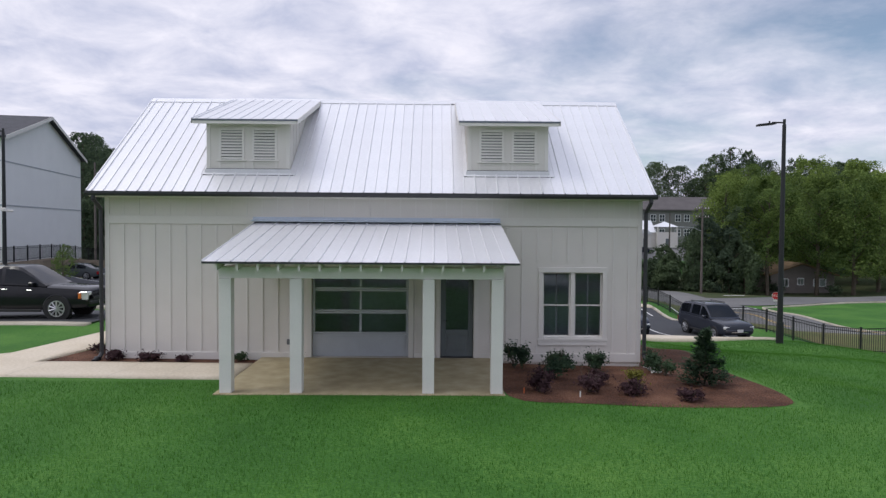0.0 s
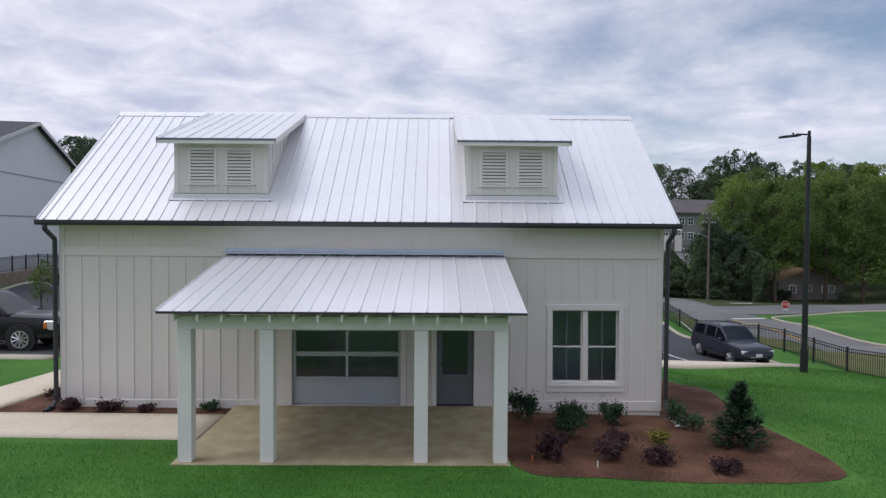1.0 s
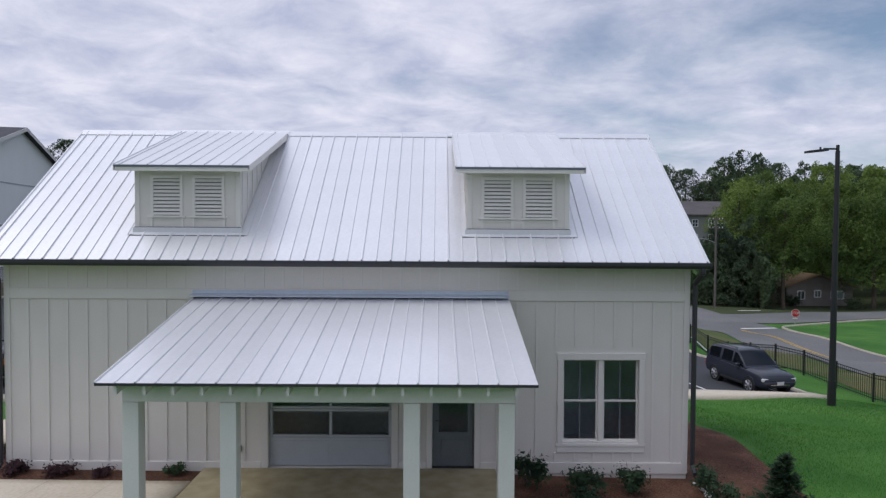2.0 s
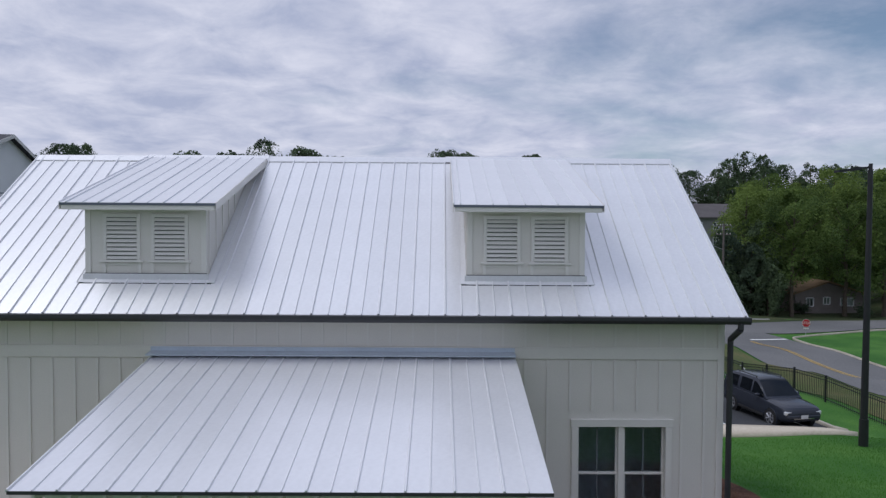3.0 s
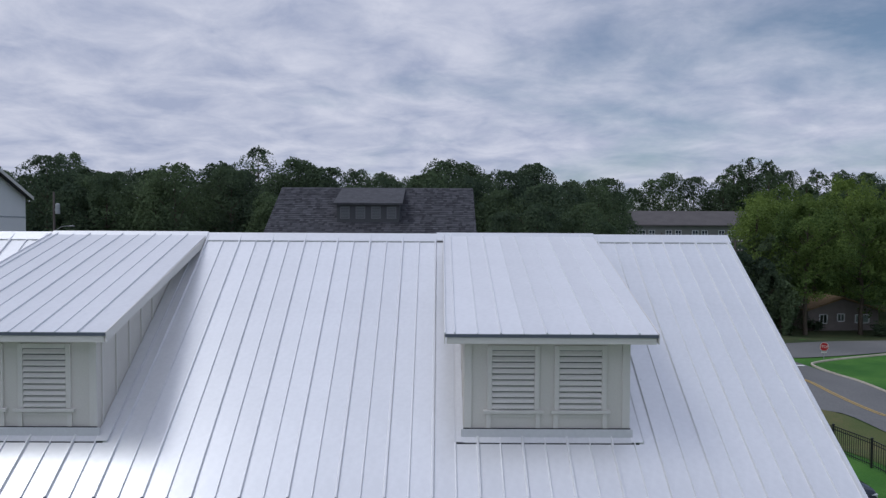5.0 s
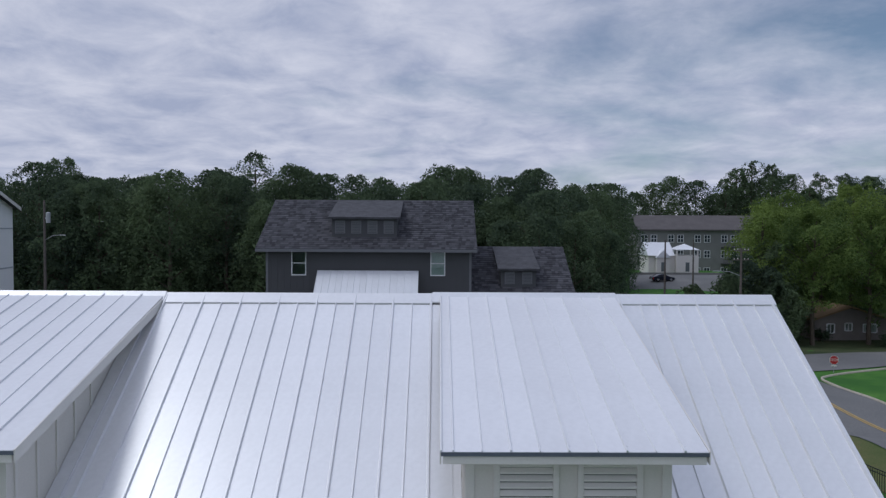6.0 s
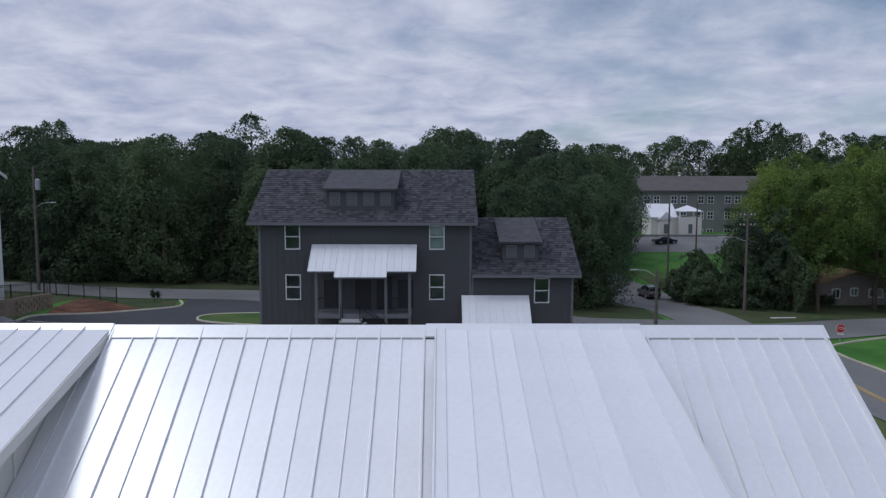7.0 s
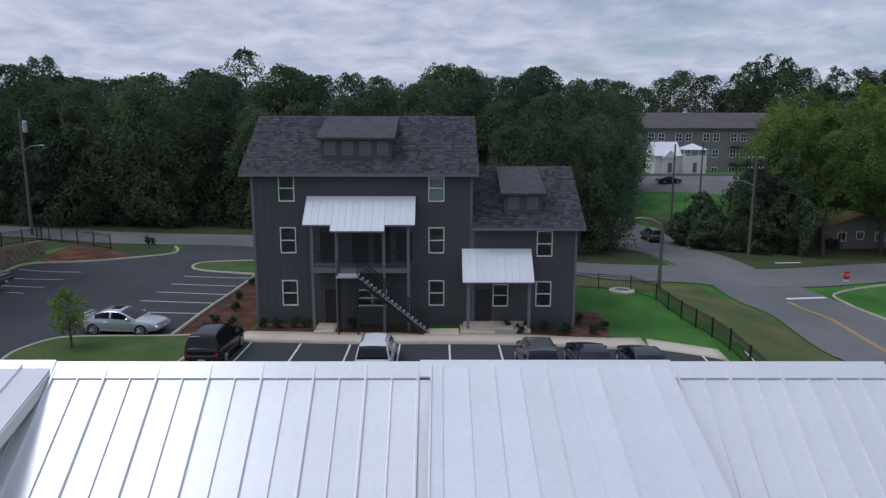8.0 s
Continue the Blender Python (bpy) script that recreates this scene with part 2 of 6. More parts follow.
def holed_wall(bm, x0, x1, z0, z1, holes, y, t):
    """One connected wall along x from y to y + t, with openings (xa, xb, za, zb) through it."""
    xs = sorted({x0, x1, *[v for h in holes for v in h[:2]]})
    zs = sorted({z0, z1, *[v for h in holes for v in h[2:]]})
    solid = lambda i, k: 0 <= i < len(xs) - 1 and 0 <= k < len(zs) - 1 and not any(h[0] <= (xs[i] + xs[i + 1]) / 2 <= h[1] and h[2] <= (zs[k] + zs[k + 1]) / 2 <= h[3] for h in holes)
    V = {(i, k, s): bm.verts.new((xs[i], y + s * t, zs[k])) for i in range(len(xs)) for k in range(len(zs)) for s in (0, 1)}
    for i in range(len(xs) - 1):
        for k in range(len(zs) - 1):
            if not solid(i, k):
                continue
            bm.faces.new((V[i, k, 0], V[i + 1, k, 0], V[i + 1, k + 1, 0], V[i, k + 1, 0]))
            bm.faces.new((V[i, k + 1, 1], V[i + 1, k + 1, 1], V[i + 1, k, 1], V[i, k, 1]))
            for di, dk, a, b in ((-1, 0, (i, k), (i, k + 1)), (1, 0, (i + 1, k + 1), (i + 1, k)), (0, -1, (i + 1, k), (i, k)), (0, 1, (i, k + 1), (i + 1, k + 1))):
                if not solid(i + di, k + dk):
                    bm.faces.new((V[(*a, 0)], V[(*a, 1)], V[(*b, 1)], V[(*b, 0)]))
    for v in [v for v in bm.verts if not v.link_faces]:
        bm.verts.remove(v)


def mesh_of(bm, material, name="mesh", smooth=False):
    bmesh.ops.recalc_face_normals(bm, faces=bm.faces[:])
    me = bpy.data.meshes.new(name)
    bm.to_mesh(me); bm.free()
    for mm in (material if isinstance(material, (list, tuple)) else [material]):
        me.materials.append(mm)
    if smooth:
        me.shade_smooth()
    return me


def part(name, bm, material, parent, label="", smooth=False, kind=""):
    """Links a bmesh as one mesh object under a thing or a part."""
    ob = new(name, mesh_of(bm, material, name, smooth))
    ob.parent = parent
    return tagged(ob, label, kind=kind)


def thing(name, label, category, at=(0, 0, 0), turn=0, group="", kind=""):
    ob = new(name)
    ob.matrix_world = pose(*at, 0, 0, turn)
    return tagged(ob, label, category, group, kind)


def piece(name, mesh, parent, at=(0, 0, 0), m=None):
    """A piece on shared mesh data."""
    ob = new(name, mesh)
    ob.parent = parent
    ob.matrix_basis = m if m is not None else Matrix.Translation(at)
    return ob


# ---- ground ----
HEIGHTS = [  # x, y, z of the lie of the land
    (-10, -22, -0.2), (0, -20, -0.15), (14, -22, -0.5), (9, -32, -1.0), (-20, -34, -0.8), (0, -60, -1.0), (-8, -4, -0.03), (-1, -5, 0.0), (3, -4.5, -0.0), (8, -3, -0.06), (-8, 3, -0.04), (0, 4, -0.03),
    (8.5, 2, -0.25), (8, 8, -0.9), (0, 10, -0.5), (-12, 6, 0.1), (-14, 14, -0.3), (12, 12, -1.55), (15.7, 10.2, -1.17), (15, 16, -1.92), (14, 2, -0.7),
    (20, 15, -2.4), (22, 2, -1.9), (0, 20, -1.75), (0, 34, -1.95), (-16, 34, -1.9), (17, 34, -2.2), (-28, 50, -2.1), (-10, 50, -2.1),
    (-36, 58, -1.6), (14, 46, -2.3), (24, 30, -3.8), (31, 40, -4.9), (32, 56, -5.1), (40, 62, -5.3), (-30, 72, -2.5), (0, 66, -3.2), (22, 62, -4.4),
    (48, 40, -4.7), (60, 60, -5.2), (52, 84, -6.0), (28, 88, -5.6), (55, 150, -1.4), (-20, 100, -2.5), (-38, 40, 0.2), (-40, 10, 0.3),
]


def ground(x, y):
    """Height of the land: distance-weighted mean of the heights."""
    top = low = 0.0
    for hx, hy, hz in HEIGHTS:
        w = 1.0 / ((x - hx) ** 2 + (y - hy) ** 2 + 6.0) ** 1.7
        top += w * hz; low += w
    return top / low


def drape(poly, step, lift, thick=0.0):
    """A sheet over the land inside a polygon (x, y)."""
    bm = bmesh.new()
    bm.faces.new([bm.verts.new((x, y, 0)) for x, y in poly])
    xs, ys = [p[0] for p in poly], [p[1] for p in poly]
    for lo, hi, axis in ((min(xs), max(xs), (1, 0, 0)), (min(ys), max(ys), (0, 1, 0))):
        k = lo + step
        while k < hi:
            bmesh.ops.bisect_plane(bm, geom=bm.verts[:] + bm.edges[:] + bm.faces[:], plane_co=Vector(axis) * k, plane_no=axis)
            k += step
    for v in bm.verts:
        v.co.z = ground(v.co.x, v.co.y) + lift
    if thick:
        res = bmesh.ops.extrude_face_region(bm, geom=bm.faces[:])
        for g in res["geom"]:
            if isinstance(g, bmesh.types.BMVert):
                g.co.z -= thick
    return bm


def strip(points, width, step=1.5):
    """A polygon along a line of (x, y)."""
    left, right = [], []
    for i, p in enumerate(points):
        a, b = Vector(points[max(0, i - 1)]), Vector(points[min(len(points) - 1, i + 1)])
        d = (b - a).normalized(); n = Vector((-d.y, d.x)) * width / 2
        left.append(tuple(Vector(p) + n)); right.append(tuple(Vector(p) - n))
    return left + right[::-1]


def ribbon(points, width, lift, height=0.0, step=1.0):
    """A band or kerb along a line, following the land."""
    pts = []
    for a, b in zip(points, points[1:]):
        a, b = Vector(a), Vector(b)
        k = max(1, int((b - a).length / step))
        pts += [a + (b - a) * i / k for i in range(k)]
    pts.append(Vector(points[-1]))
    bm = bmesh.new(); last = None
    for i, p in enumerate(pts):
        d = (pts[min(len(pts) - 1, i + 1)] - pts[max(0, i - 1)]).normalized(); n = Vector((-d.y, d.x)) * width / 2
        z = ground(p.x, p.y) + lift
        row = [bm.verts.new((*(p + n), z + height)), bm.verts.new((*(p - n), z + height))]
        if height:
            row += [bm.verts.new((*(p - n * 1.15), z - 0.1)), bm.verts.new((*(p + n * 1.15), z - 0.1))]
        if last:
            for k in range(len(row) if height else 1):
                bm.faces.new((last[k], last[(k + 1) % len(row)], row[(k + 1) % len(row)], row[k]))
        elif height:
            bm.faces.new(row)
        last = row
    if height:
        bm.faces.new(last[::-1])
    return bm


def smooth_line(pts, n=6):
    """A Catmull-Rom line through points (x, y)."""
    out = []
    P = [Vector(p) for p in pts]
    for i in range(len(P) - 1):
        a, b, c, d = P[max(0, i - 1)], P[i], P[i + 1], P[min(len(P) - 1, i + 2)]
        for k in range(n):
            t = k / n
            out.append(tuple(0.5 * (2 * b + (c - a) * t + (2 * a - 5 * b + 4 * c - d) * t * t + (3 * b - a - 3 * c + d) * t ** 3)))
    return out + [tuple(P[-1])]


def sheet(name, bm, material, label, category):
    ob = new(name, mesh_of(bm, material, name, True))
    return tagged(ob, label, category, kind="structure")


def land():
    xs = sorted({*[-2500, -1200, -600, -300, -180, -120, -80, 100, 130, 180, 300, 600, 1200, 2500], *range(-60, 86, 5), *range(-46, 64)})
    ys = sorted({*[-2500, -1000, -400, -150, -80, -50, 130, 160, 200, 300, 600, 1200, 2500], *range(-48, 110, 4), *range(-16, 78)})
    bm = bmesh.new()
    grid = [[bm.verts.new((x, y, ground(x, y))) for x in xs] for y in ys]
    for j in range(len(ys) - 1):
        for i in range(len(xs) - 1):
            bm.faces.new((grid[j][i], grid[j][i + 1], grid[j + 1][i + 1], grid[j + 1][i]))
    sheet("ground", bm, LAWN, "mown green lawn sloping down away from the house", "lawn")


land()

# ---- the white house ----
house = thing("house", "white board-and-batten house with pale metal roof", "house")
XL, XR, DEEP = -7.5, 6.83, 7.8
EAVE_Y, EAVE_Z, RIDGE_Y, RIDGE_Z = -0.4, 4.43, 3.9, 7.535
PITCH = math.atan2(RIDGE_Z - EAVE_Z, RIDGE_Y - EAVE_Y)
WALL_TOP = 4.4
GAR = (-2.02, 0.58, 0.0, 2.44)
DOOR = (1.44, 2.33, 0.0, 2.44)
WIN = (4.2, 5.8, 0.54, 2.32)


bm = bmesh.new()
holed_wall(bm, XL, XR, -0.3, WALL_TOP, [GAR, DOOR, WIN], 0, 0.16)
part("wall", bm, WHITE_SIDING, house, "white painted panel siding")
for xa, xb in ((XL, XL + 0.16), (XR - 0.16, XR)):
    bm = bmesh.new()
    prism(bm, [(xa, 0.161, -1.2), (xa, DEEP, -1.2), (xa, DEEP, WALL_TOP), (xa, RIDGE_Y, RIDGE_Z - 0.12), (xa, 0.161, WALL_TOP)], (xb - xa, 0, 0))
    part("wall", bm, WHITE_SIDING, house)
bm = bmesh.new(); box(bm, XL + 0.161, XR - 0.161, DEEP - 0.16, DEEP, -1.2, WALL_TOP); part("wall", bm, WHITE_SIDING, house)
bm = bmesh.new(); box(bm, XL + 0.17, XR - 0.17, 0.17, DEEP - 0.17, -0.12, -0.02); part("floor", bm, ROOM_DARK, house)
bm = bmesh.new(); box(bm, XL + 0.17, XR - 0.17, 0.17, DEEP - 0.17, 2.9, 3.0); part("ceiling", bm, ROOM_DARK, house)
bm = bmesh.new(); box(bm, 0.9, 1.02, 0.17, 2.49, -0.02, 2.9); part("unseen_partition", bm, ROOM_DARK, house)
# unseen pale wall added close behind the panes, to catch light and brighten them
bm = bmesh.new(); box(bm, XL + 0.17, XR - 0.17, 2.5, 2.6, -0.02, 2.9); part("unseen_partition", bm, ROOM_DARK, house)

# band, base board, corner boards
bm = bmesh.new(); box(bm, XL + 0.1, XR - 0.1, -0.03, -0.001, 3.56, 3.775, 0.004); part("frieze_board", bm, WHITE_TRIM, house)
for xa, xb in ((XL + 0.1, GAR[0] - 0.15), (GAR[1] + 0.15, DOOR[0] - 0.13), (DOOR[1] + 0.13, XR - 0.1)):
    bm = bmesh.new(); box(bm, xa, xb, -0.035, -0.001, -0.1, 0.13, 0.004); part("base_board", bm, WHITE_TRIM, house)
for xa, xb in ((XL - 0.02, XL + 0.1), (XR - 0.1, XR + 0.02)):
    bm = bmesh.new(); box(bm, xa, xb, -0.032, -0.001, -0.1, WALL_TOP - 0.02, 0.004); part("corner_board", bm, WHITE_TRIM, house)

bm = bmesh.new(); box(bm, -0.022, 0.022, -0.024, -0.001, 0.132, 3.54); BATTEN = mesh_of(bm, WHITE_TRIM, "batten")
bm = bmesh.new(); box(bm, -0.022, 0.022, -0.024, -0.001, 0.132, 0.34); BATTEN_LOW = mesh_of(bm, WHITE_TRIM, "batten")
bm = bmesh.new(); box(bm, -0.022, 0.022, -0.024, -0.001, 2.62, 3.54); BATTEN_HIGH = mesh_of(bm, WHITE_TRIM, "batten")
bm = bmesh.new(); box(bm, -0.018, 0.018, -0.014, -0.001, 3.777, 4.36); BATTEN_TOP = mesh_of(bm, WHITE_TRIM, "batten")
x = XL + 0.47
while x < XR - 0.2:
    piece("batten", BATTEN_TOP, house, (x, 0, 0))
    if GAR[0] - 0.18 < x < GAR[1] + 0.18 or DOOR[0] - 0.16 < x < DOOR[1] + 0.16:
        piece("batten", BATTEN_HIGH, house, (x, 0, 0))
    elif WIN[0] - 0.18 < x < WIN[1] + 0.18:
        piece("batten", BATTEN_HIGH, house, (x, 0, 0)); piece("batten", BATTEN_LOW, house, (x, 0, 0))
    else:
        piece("batten", BATTEN, house, (x, 0, 0))
    x += 0.41


# roof: panels of standing-seam metal as pieces
def panel_mesh(width, length, material, base=0.02, rib=0.026):
    """A metal roof panel lying in x (across) and y (up the slope), with a rib at its edge and screw heads."""
    bm = bmesh.new()
    r = 0.012 + rib
    prism(bm, [(width, 0, 0), (width, 0, 0.012), (base, 0, 0.012), (base * 0.45, 0, r), (-base * 0.45, 0, r), (-base, 0, 0.014), (-base, 0, 0)], (0, length, 0))
    for y in (0.1, length * 0.36, length * 0.68, length - 0.3):
        box(bm, base + 0.006, base + 0.016, y, y + 0.01, 0.012, 0.017)
    return mesh_of(bm, material, "roof_panel")


def roof_slope(parent, x0, x1, y0, z0, angle, length, width, material=None, seam=None, ribs=(0.022, 0.032, 0.012, 0.022)):
    """Panels from x0 to x1; seam: where one of the heavier seams lies."""
    if seam is None:
        width = (x1 - x0) / round((x1 - x0) / width)
        seam = x0
    k = math.ceil((x0 + 0.05 - seam) / width)
    cuts = [(x0, 0)]
    while seam + k * width < x1 - 0.05:
        if k * width + seam > x0 + 0.01:
            cuts.append((seam + k * width, k % 2))
        k += 1
    cuts.append((x1, 0))
    base = Matrix.Translation((0, y0, z0)) @ Matrix.Rotation(angle, 4, "X")
    kinds = {}
    for i, ((xa, light), (xb, _)) in enumerate(zip(cuts, cuts[1:])):
        key = (round(xb - xa, 3), light)
        if key not in kinds:
            kinds[key] = panel_mesh(xb - xa - 0.003, length, material or GALV, *(ribs[2:] if light else ribs[:2]))
        piece("roof_panel", kinds[key], parent, m=base @ Matrix.Translation((xa, 0, 0.001 * (i % 2))))


RX0, RX1 = -7.77, 7.07
SLOPE_LEN = (RIDGE_Y - EAVE_Y) / math.cos(PITCH)
bm = bmesh.new()
prism(bm, [(RX0, EAVE_Y, EAVE_Z - 0.12), (RX0, EAVE_Y, EAVE_Z - 0.012), (RX0, RIDGE_Y, RIDGE_Z - 0.012), (RX0, 2 * RIDGE_Y - EAVE_Y, EAVE_Z - 0.012), (RX0, 2 * RIDGE_Y - EAVE_Y, EAVE_Z - 0.12), (RX0, RIDGE_Y, RIDGE_Z - 0.12)], (RX1 - RX0, 0, 0))
roof = part("roof", bm, WHITE_TRIM, house, "pale grey-white ribbed metal roof")
roof_slope(roof, RX0 - 0.02, RX1 + 0.02, EAVE_Y - 0.05, EAVE_Z - 0.035, PITCH, SLOPE_LEN + 0.05, 0.2935, seam=1.75)
bm = bmesh.new()
prism(bm, [(RX0, 2 * RIDGE_Y - EAVE_Y, EAVE_Z - 0.005), (RX0, RIDGE_Y, RIDGE_Z - 0.005), (RX0, RIDGE_Y, RIDGE_Z + 0.012), (RX0, 2 * RIDGE_Y - EAVE_Y, EAVE_Z + 0.012)], (RX1 - RX0, 0, 0))
part("back_roof_sheet", bm, GALV, roof)


# Near-black strips: the shadow line under ridge caps and dormer skirts, put into colour.
DARK_LINE = paint("dark_line_paint", (0.05, 0.05, 0.055), 0.9, 0.2)


def ridge_cap(x0, x1, lift=0.0):
    bm = bmesh.new()
    d = 0.17
    zz = RIDGE_Z + 0.042 + lift
    prism(bm, [(x0, RIDGE_Y - d, zz - d * math.tan(PITCH)), (x0, RIDGE_Y, zz + 0.012), (x0, RIDGE_Y + d, zz - d * math.tan(PITCH)), (x0, RIDGE_Y + d, zz - d * math.tan(PITCH) - 0.02), (x0, RIDGE_Y, zz - 0.012), (x0, RIDGE_Y - d, zz - d * math.tan(PITCH) - 0.02)], (x1 - x0, 0, 0))
    cap = part("ridge_cap", bm, GALV, roof)
    yc = RIDGE_Y - d + 0.002
    # dark strip standing in for the shade under the cap's lip
    bm = bmesh.new(); box(bm, x0 + 0.002, x1 - 0.002, yc, yc + 0.03, RIDGE_Z - d * math.tan(PITCH) - 0.01, zz - d * math.tan(PITCH) - 0.012); part("shadow_strip", bm, DARK_LINE, cap)


for k, (xa, xb) in enumerate(((RX0 - 0.02, -5.2), (-5.2, -2.38), (-2.38, 1.77), (1.77, 4.63), (4.63, RX1 + 0.02))):
    ridge_cap(xa, xb, 0.018 if k in (1, 3) else 0.0)

# fascia and gutter
bm = bmesh.new()
prism(bm, [(RX0 - 0.03, EAVE_Y - 0.06, EAVE_Z - 0.03), (RX0 - 0.03, EAVE_Y - 0.17, EAVE_Z - 0.03), (RX0 - 0.03, EAVE_Y - 0.17, EAVE_Z - 0.09), (RX0 - 0.03, EAVE_Y - 0.14, EAVE_Z - 0.15), (RX0 - 0.03, EAVE_Y - 0.06, EAVE_Z - 0.15)], (RX1 - RX0 + 0.06, 0, 0))
part("gutter", bm, BRONZE, house, "dark bronze gutter")
bm = bmesh.new(); box(bm, RX0, RX1, EAVE_Y - 0.058, EAVE_Y + 0.0, EAVE_Z - 0.15, EAVE_Z - 0.05); part("fascia", bm, WHITE_TRIM, house)
bm = bmesh.new(); box(bm, RX0 + 0.02, RX1 - 0.02, EAVE_Y + 0.002, 0.0, EAVE_Z - 0.17, EAVE_Z - 0.15); part("soffit", bm, WHITE_TRIM, house)


def downspout(x):
    bm = bmesh.new()
    pts = [(x, EAVE_Y - 0.11, EAVE_Z - 0.14), (x, EAVE_Y - 0.11, EAVE_Z - 0.24), (x, -0.09, EAVE_Z - 0.48), (x, -0.09, 0.1), (x, -0.28, -0.02)]
    for a, b in zip(pts, pts[1:]):
        tube(bm, a, b, 0.055, sides=8)
    part("downspout", bm, BRONZE, house, "dark bronze downspout")


downspout(XL - 0.09)
downspout(XR + 0.1)


# dormers
# Dark grey that paints the shaded void of the open louvres onto a backing.
VOID_SHADE = paint("vent_void_shade", (0.13, 0.14, 0.13), 0.8, 0.1)
DRIP = paint("slate_drip_edge", (0.14, 0.155, 0.2), 0.4, 0.1, 2, 20, 0.03, 0.2)


FLASH_PALE = paint("pale_flashing_metal", (0.68, 0.68, 0.7), 0.4, 0.06, 2, 20, 0.05, 0.0)


def dormer(x0, x1, rx0, rx1):
    yf, zb = 0.3, EAVE_Z + (0.3 - EAVE_Y) * math.tan(PITCH) - 0.05
    rz, ry = 6.36, 0.0
    slope = math.atan2(RIDGE_Z + 0.02 - rz, RIDGE_Y - ry)
    zt = rz + (yf - ry) * math.tan(slope) - 0.1
    bm = bmesh.new()
    box(bm, x0, x1, yf, yf + 0.1, zb - 0.2, zt)
    d = part("dormer", bm, WHITE_SIDING, house, "white shed dormer with two louvred vents")
    for xa, xb in ((x0, x0 + 0.1), (x1 - 0.1, x1)):
        bm = bmesh.new()
        yb = 3.4
        prism(bm, [(xa, yf + 0.101, zb - 0.2), (xa, yf + 0.101, zt), (xa, yb, rz + (yb - ry) * math.tan(slope) - 0.1), (xa, yb, EAVE_Z + (yb - EAVE_Y) * math.tan(PITCH) - 0.15)], (xb - xa, 0, 0))
        part("cheek", bm, WHITE_SIDING, d)
    for xa in (rx0 - 0.035, rx1 + 0.021):
        bm = bmesh.new()
        prism(bm, [(xa, ry - 0.03, rz - 0.13), (xa, ry - 0.03, rz + 0.008), (xa, RIDGE_Y - 0.16, RIDGE_Z - 0.035), (xa, RIDGE_Y - 0.16, RIDGE_Z - 0.17)], (0.014, 0, 0))
        part("rake_trim", bm, WHITE_TRIM, d)
    bm = bmesh.new()
    prism(bm, [(rx0, ry, rz - 0.11), (rx0, ry, rz - 0.012), (rx0, RIDGE_Y, RIDGE_Z + 0.005), (rx0, RIDGE_Y, RIDGE_Z - 0.09)], (rx1 - rx0, 0, 0))
    part("dormer_roof", bm, WHITE_TRIM, d)
    roof_slope(d, rx0 - 0.02, rx1 + 0.02, ry - 0.03, rz - 0.012, slope, (RIDGE_Y - ry) / math.cos(slope) + 0.0, 0.2935, seam=rx0 + 0.1, ribs=(0.013, 0.022, 0.009, 0.014))
    bm = bmesh.new(); box(bm, rx0 - 0.022, rx1 + 0.022, ry - 0.036, ry - 0.004, rz - 0.045, rz - 0.006); part("drip_edge", bm, DRIP, d, "slate grey metal drip edge")
    bm = bmesh.new(); box(bm, rx0, rx1, ry - 0.024, ry - 0.001, rz - 0.13, rz - 0.047, 0.003); part("fascia", bm, WHITE_TRIM, d)
    # trim, side battens and flashing
    for xa in (x0 - 0.012, x1 - 0.09):
        bm = bmesh.new(); box(bm, xa, xa + 0.102, yf - 0.02, yf - 0.001, zb, zt - 0.005, 0.003); part("corner_board", bm, WHITE_TRIM, d)
    for side in (x0 - 0.018, x1 + 0.001):
        for k in range(5):
            yy = yf + 0.15 + 0.41 * k
            za = EAVE_Z + (yy - EAVE_Y) * math.tan(PITCH)
            zz = rz + (yy - ry) * math.tan(slope) - 0.1
            if zz - za > 0.1:
                bm = bmesh.new(); box(bm, side, side + 0.017, yy - 0.02, yy + 0.02, za, zz); part("batten", bm, WHITE_TRIM, d)
    # bent metal flashing: an upstand against the wall, a skirt on the roof, and strips up both sides
    on_roof = lambda y, lift: EAVE_Z + (y - EAVE_Y) * math.tan(PITCH) + lift
    zq = on_roof(yf, 0.0)
    bm = bmesh.new(); box(bm, x0 - 0.05, x1 + 0.05, yf - 0.036, yf - 0.022, zq + 0.0, zq + 0.12, 0.003)
    part("flashing", bm, FLASH_PALE, d, "pale bent metal flashing")
    # thin dark line along the foot of the dormer wall
    bm = bmesh.new(); box(bm, x0 - 0.02, x1 + 0.02, yf - 0.033, yf - 0.022, zq + 0.121, zq + 0.133); part("wall_foot_line", bm, DARK_LINE, d)
    bm = bmesh.new()
    prism(bm, [(x0 - 0.13, yf - 0.1, on_roof(yf - 0.1, 0.026)), (x0 - 0.13, yf - 0.024, on_roof(yf - 0.024, 0.03)), (x0 - 0.13, yf - 0.024, on_roof(yf - 0.024, 0.04)), (x0 - 0.13, yf - 0.1, on_roof(yf - 0.1, 0.036))], (x1 - x0 + 0.26, 0, 0))
    skirt = part("flashing_skirt", bm, FLASH_PALE, d)
    # dark strip in place of the shadow gap under the skirt
    bm = bmesh.new(); box(bm, x0 - 0.12, x1 + 0.12, yf - 0.104, yf - 0.08, on_roof(yf - 0.1, 0.004), on_roof(yf - 0.1, 0.027)); part("shadow_strip", bm, DARK_LINE, skirt)
    for xa, xb, mat in ((x0 - 0.13, x0 - 0.02, FLASH_PALE), (x1 + 0.02, x1 + 0.18, GALV)):
        bm = bmesh.new()
        y1 = 3.3
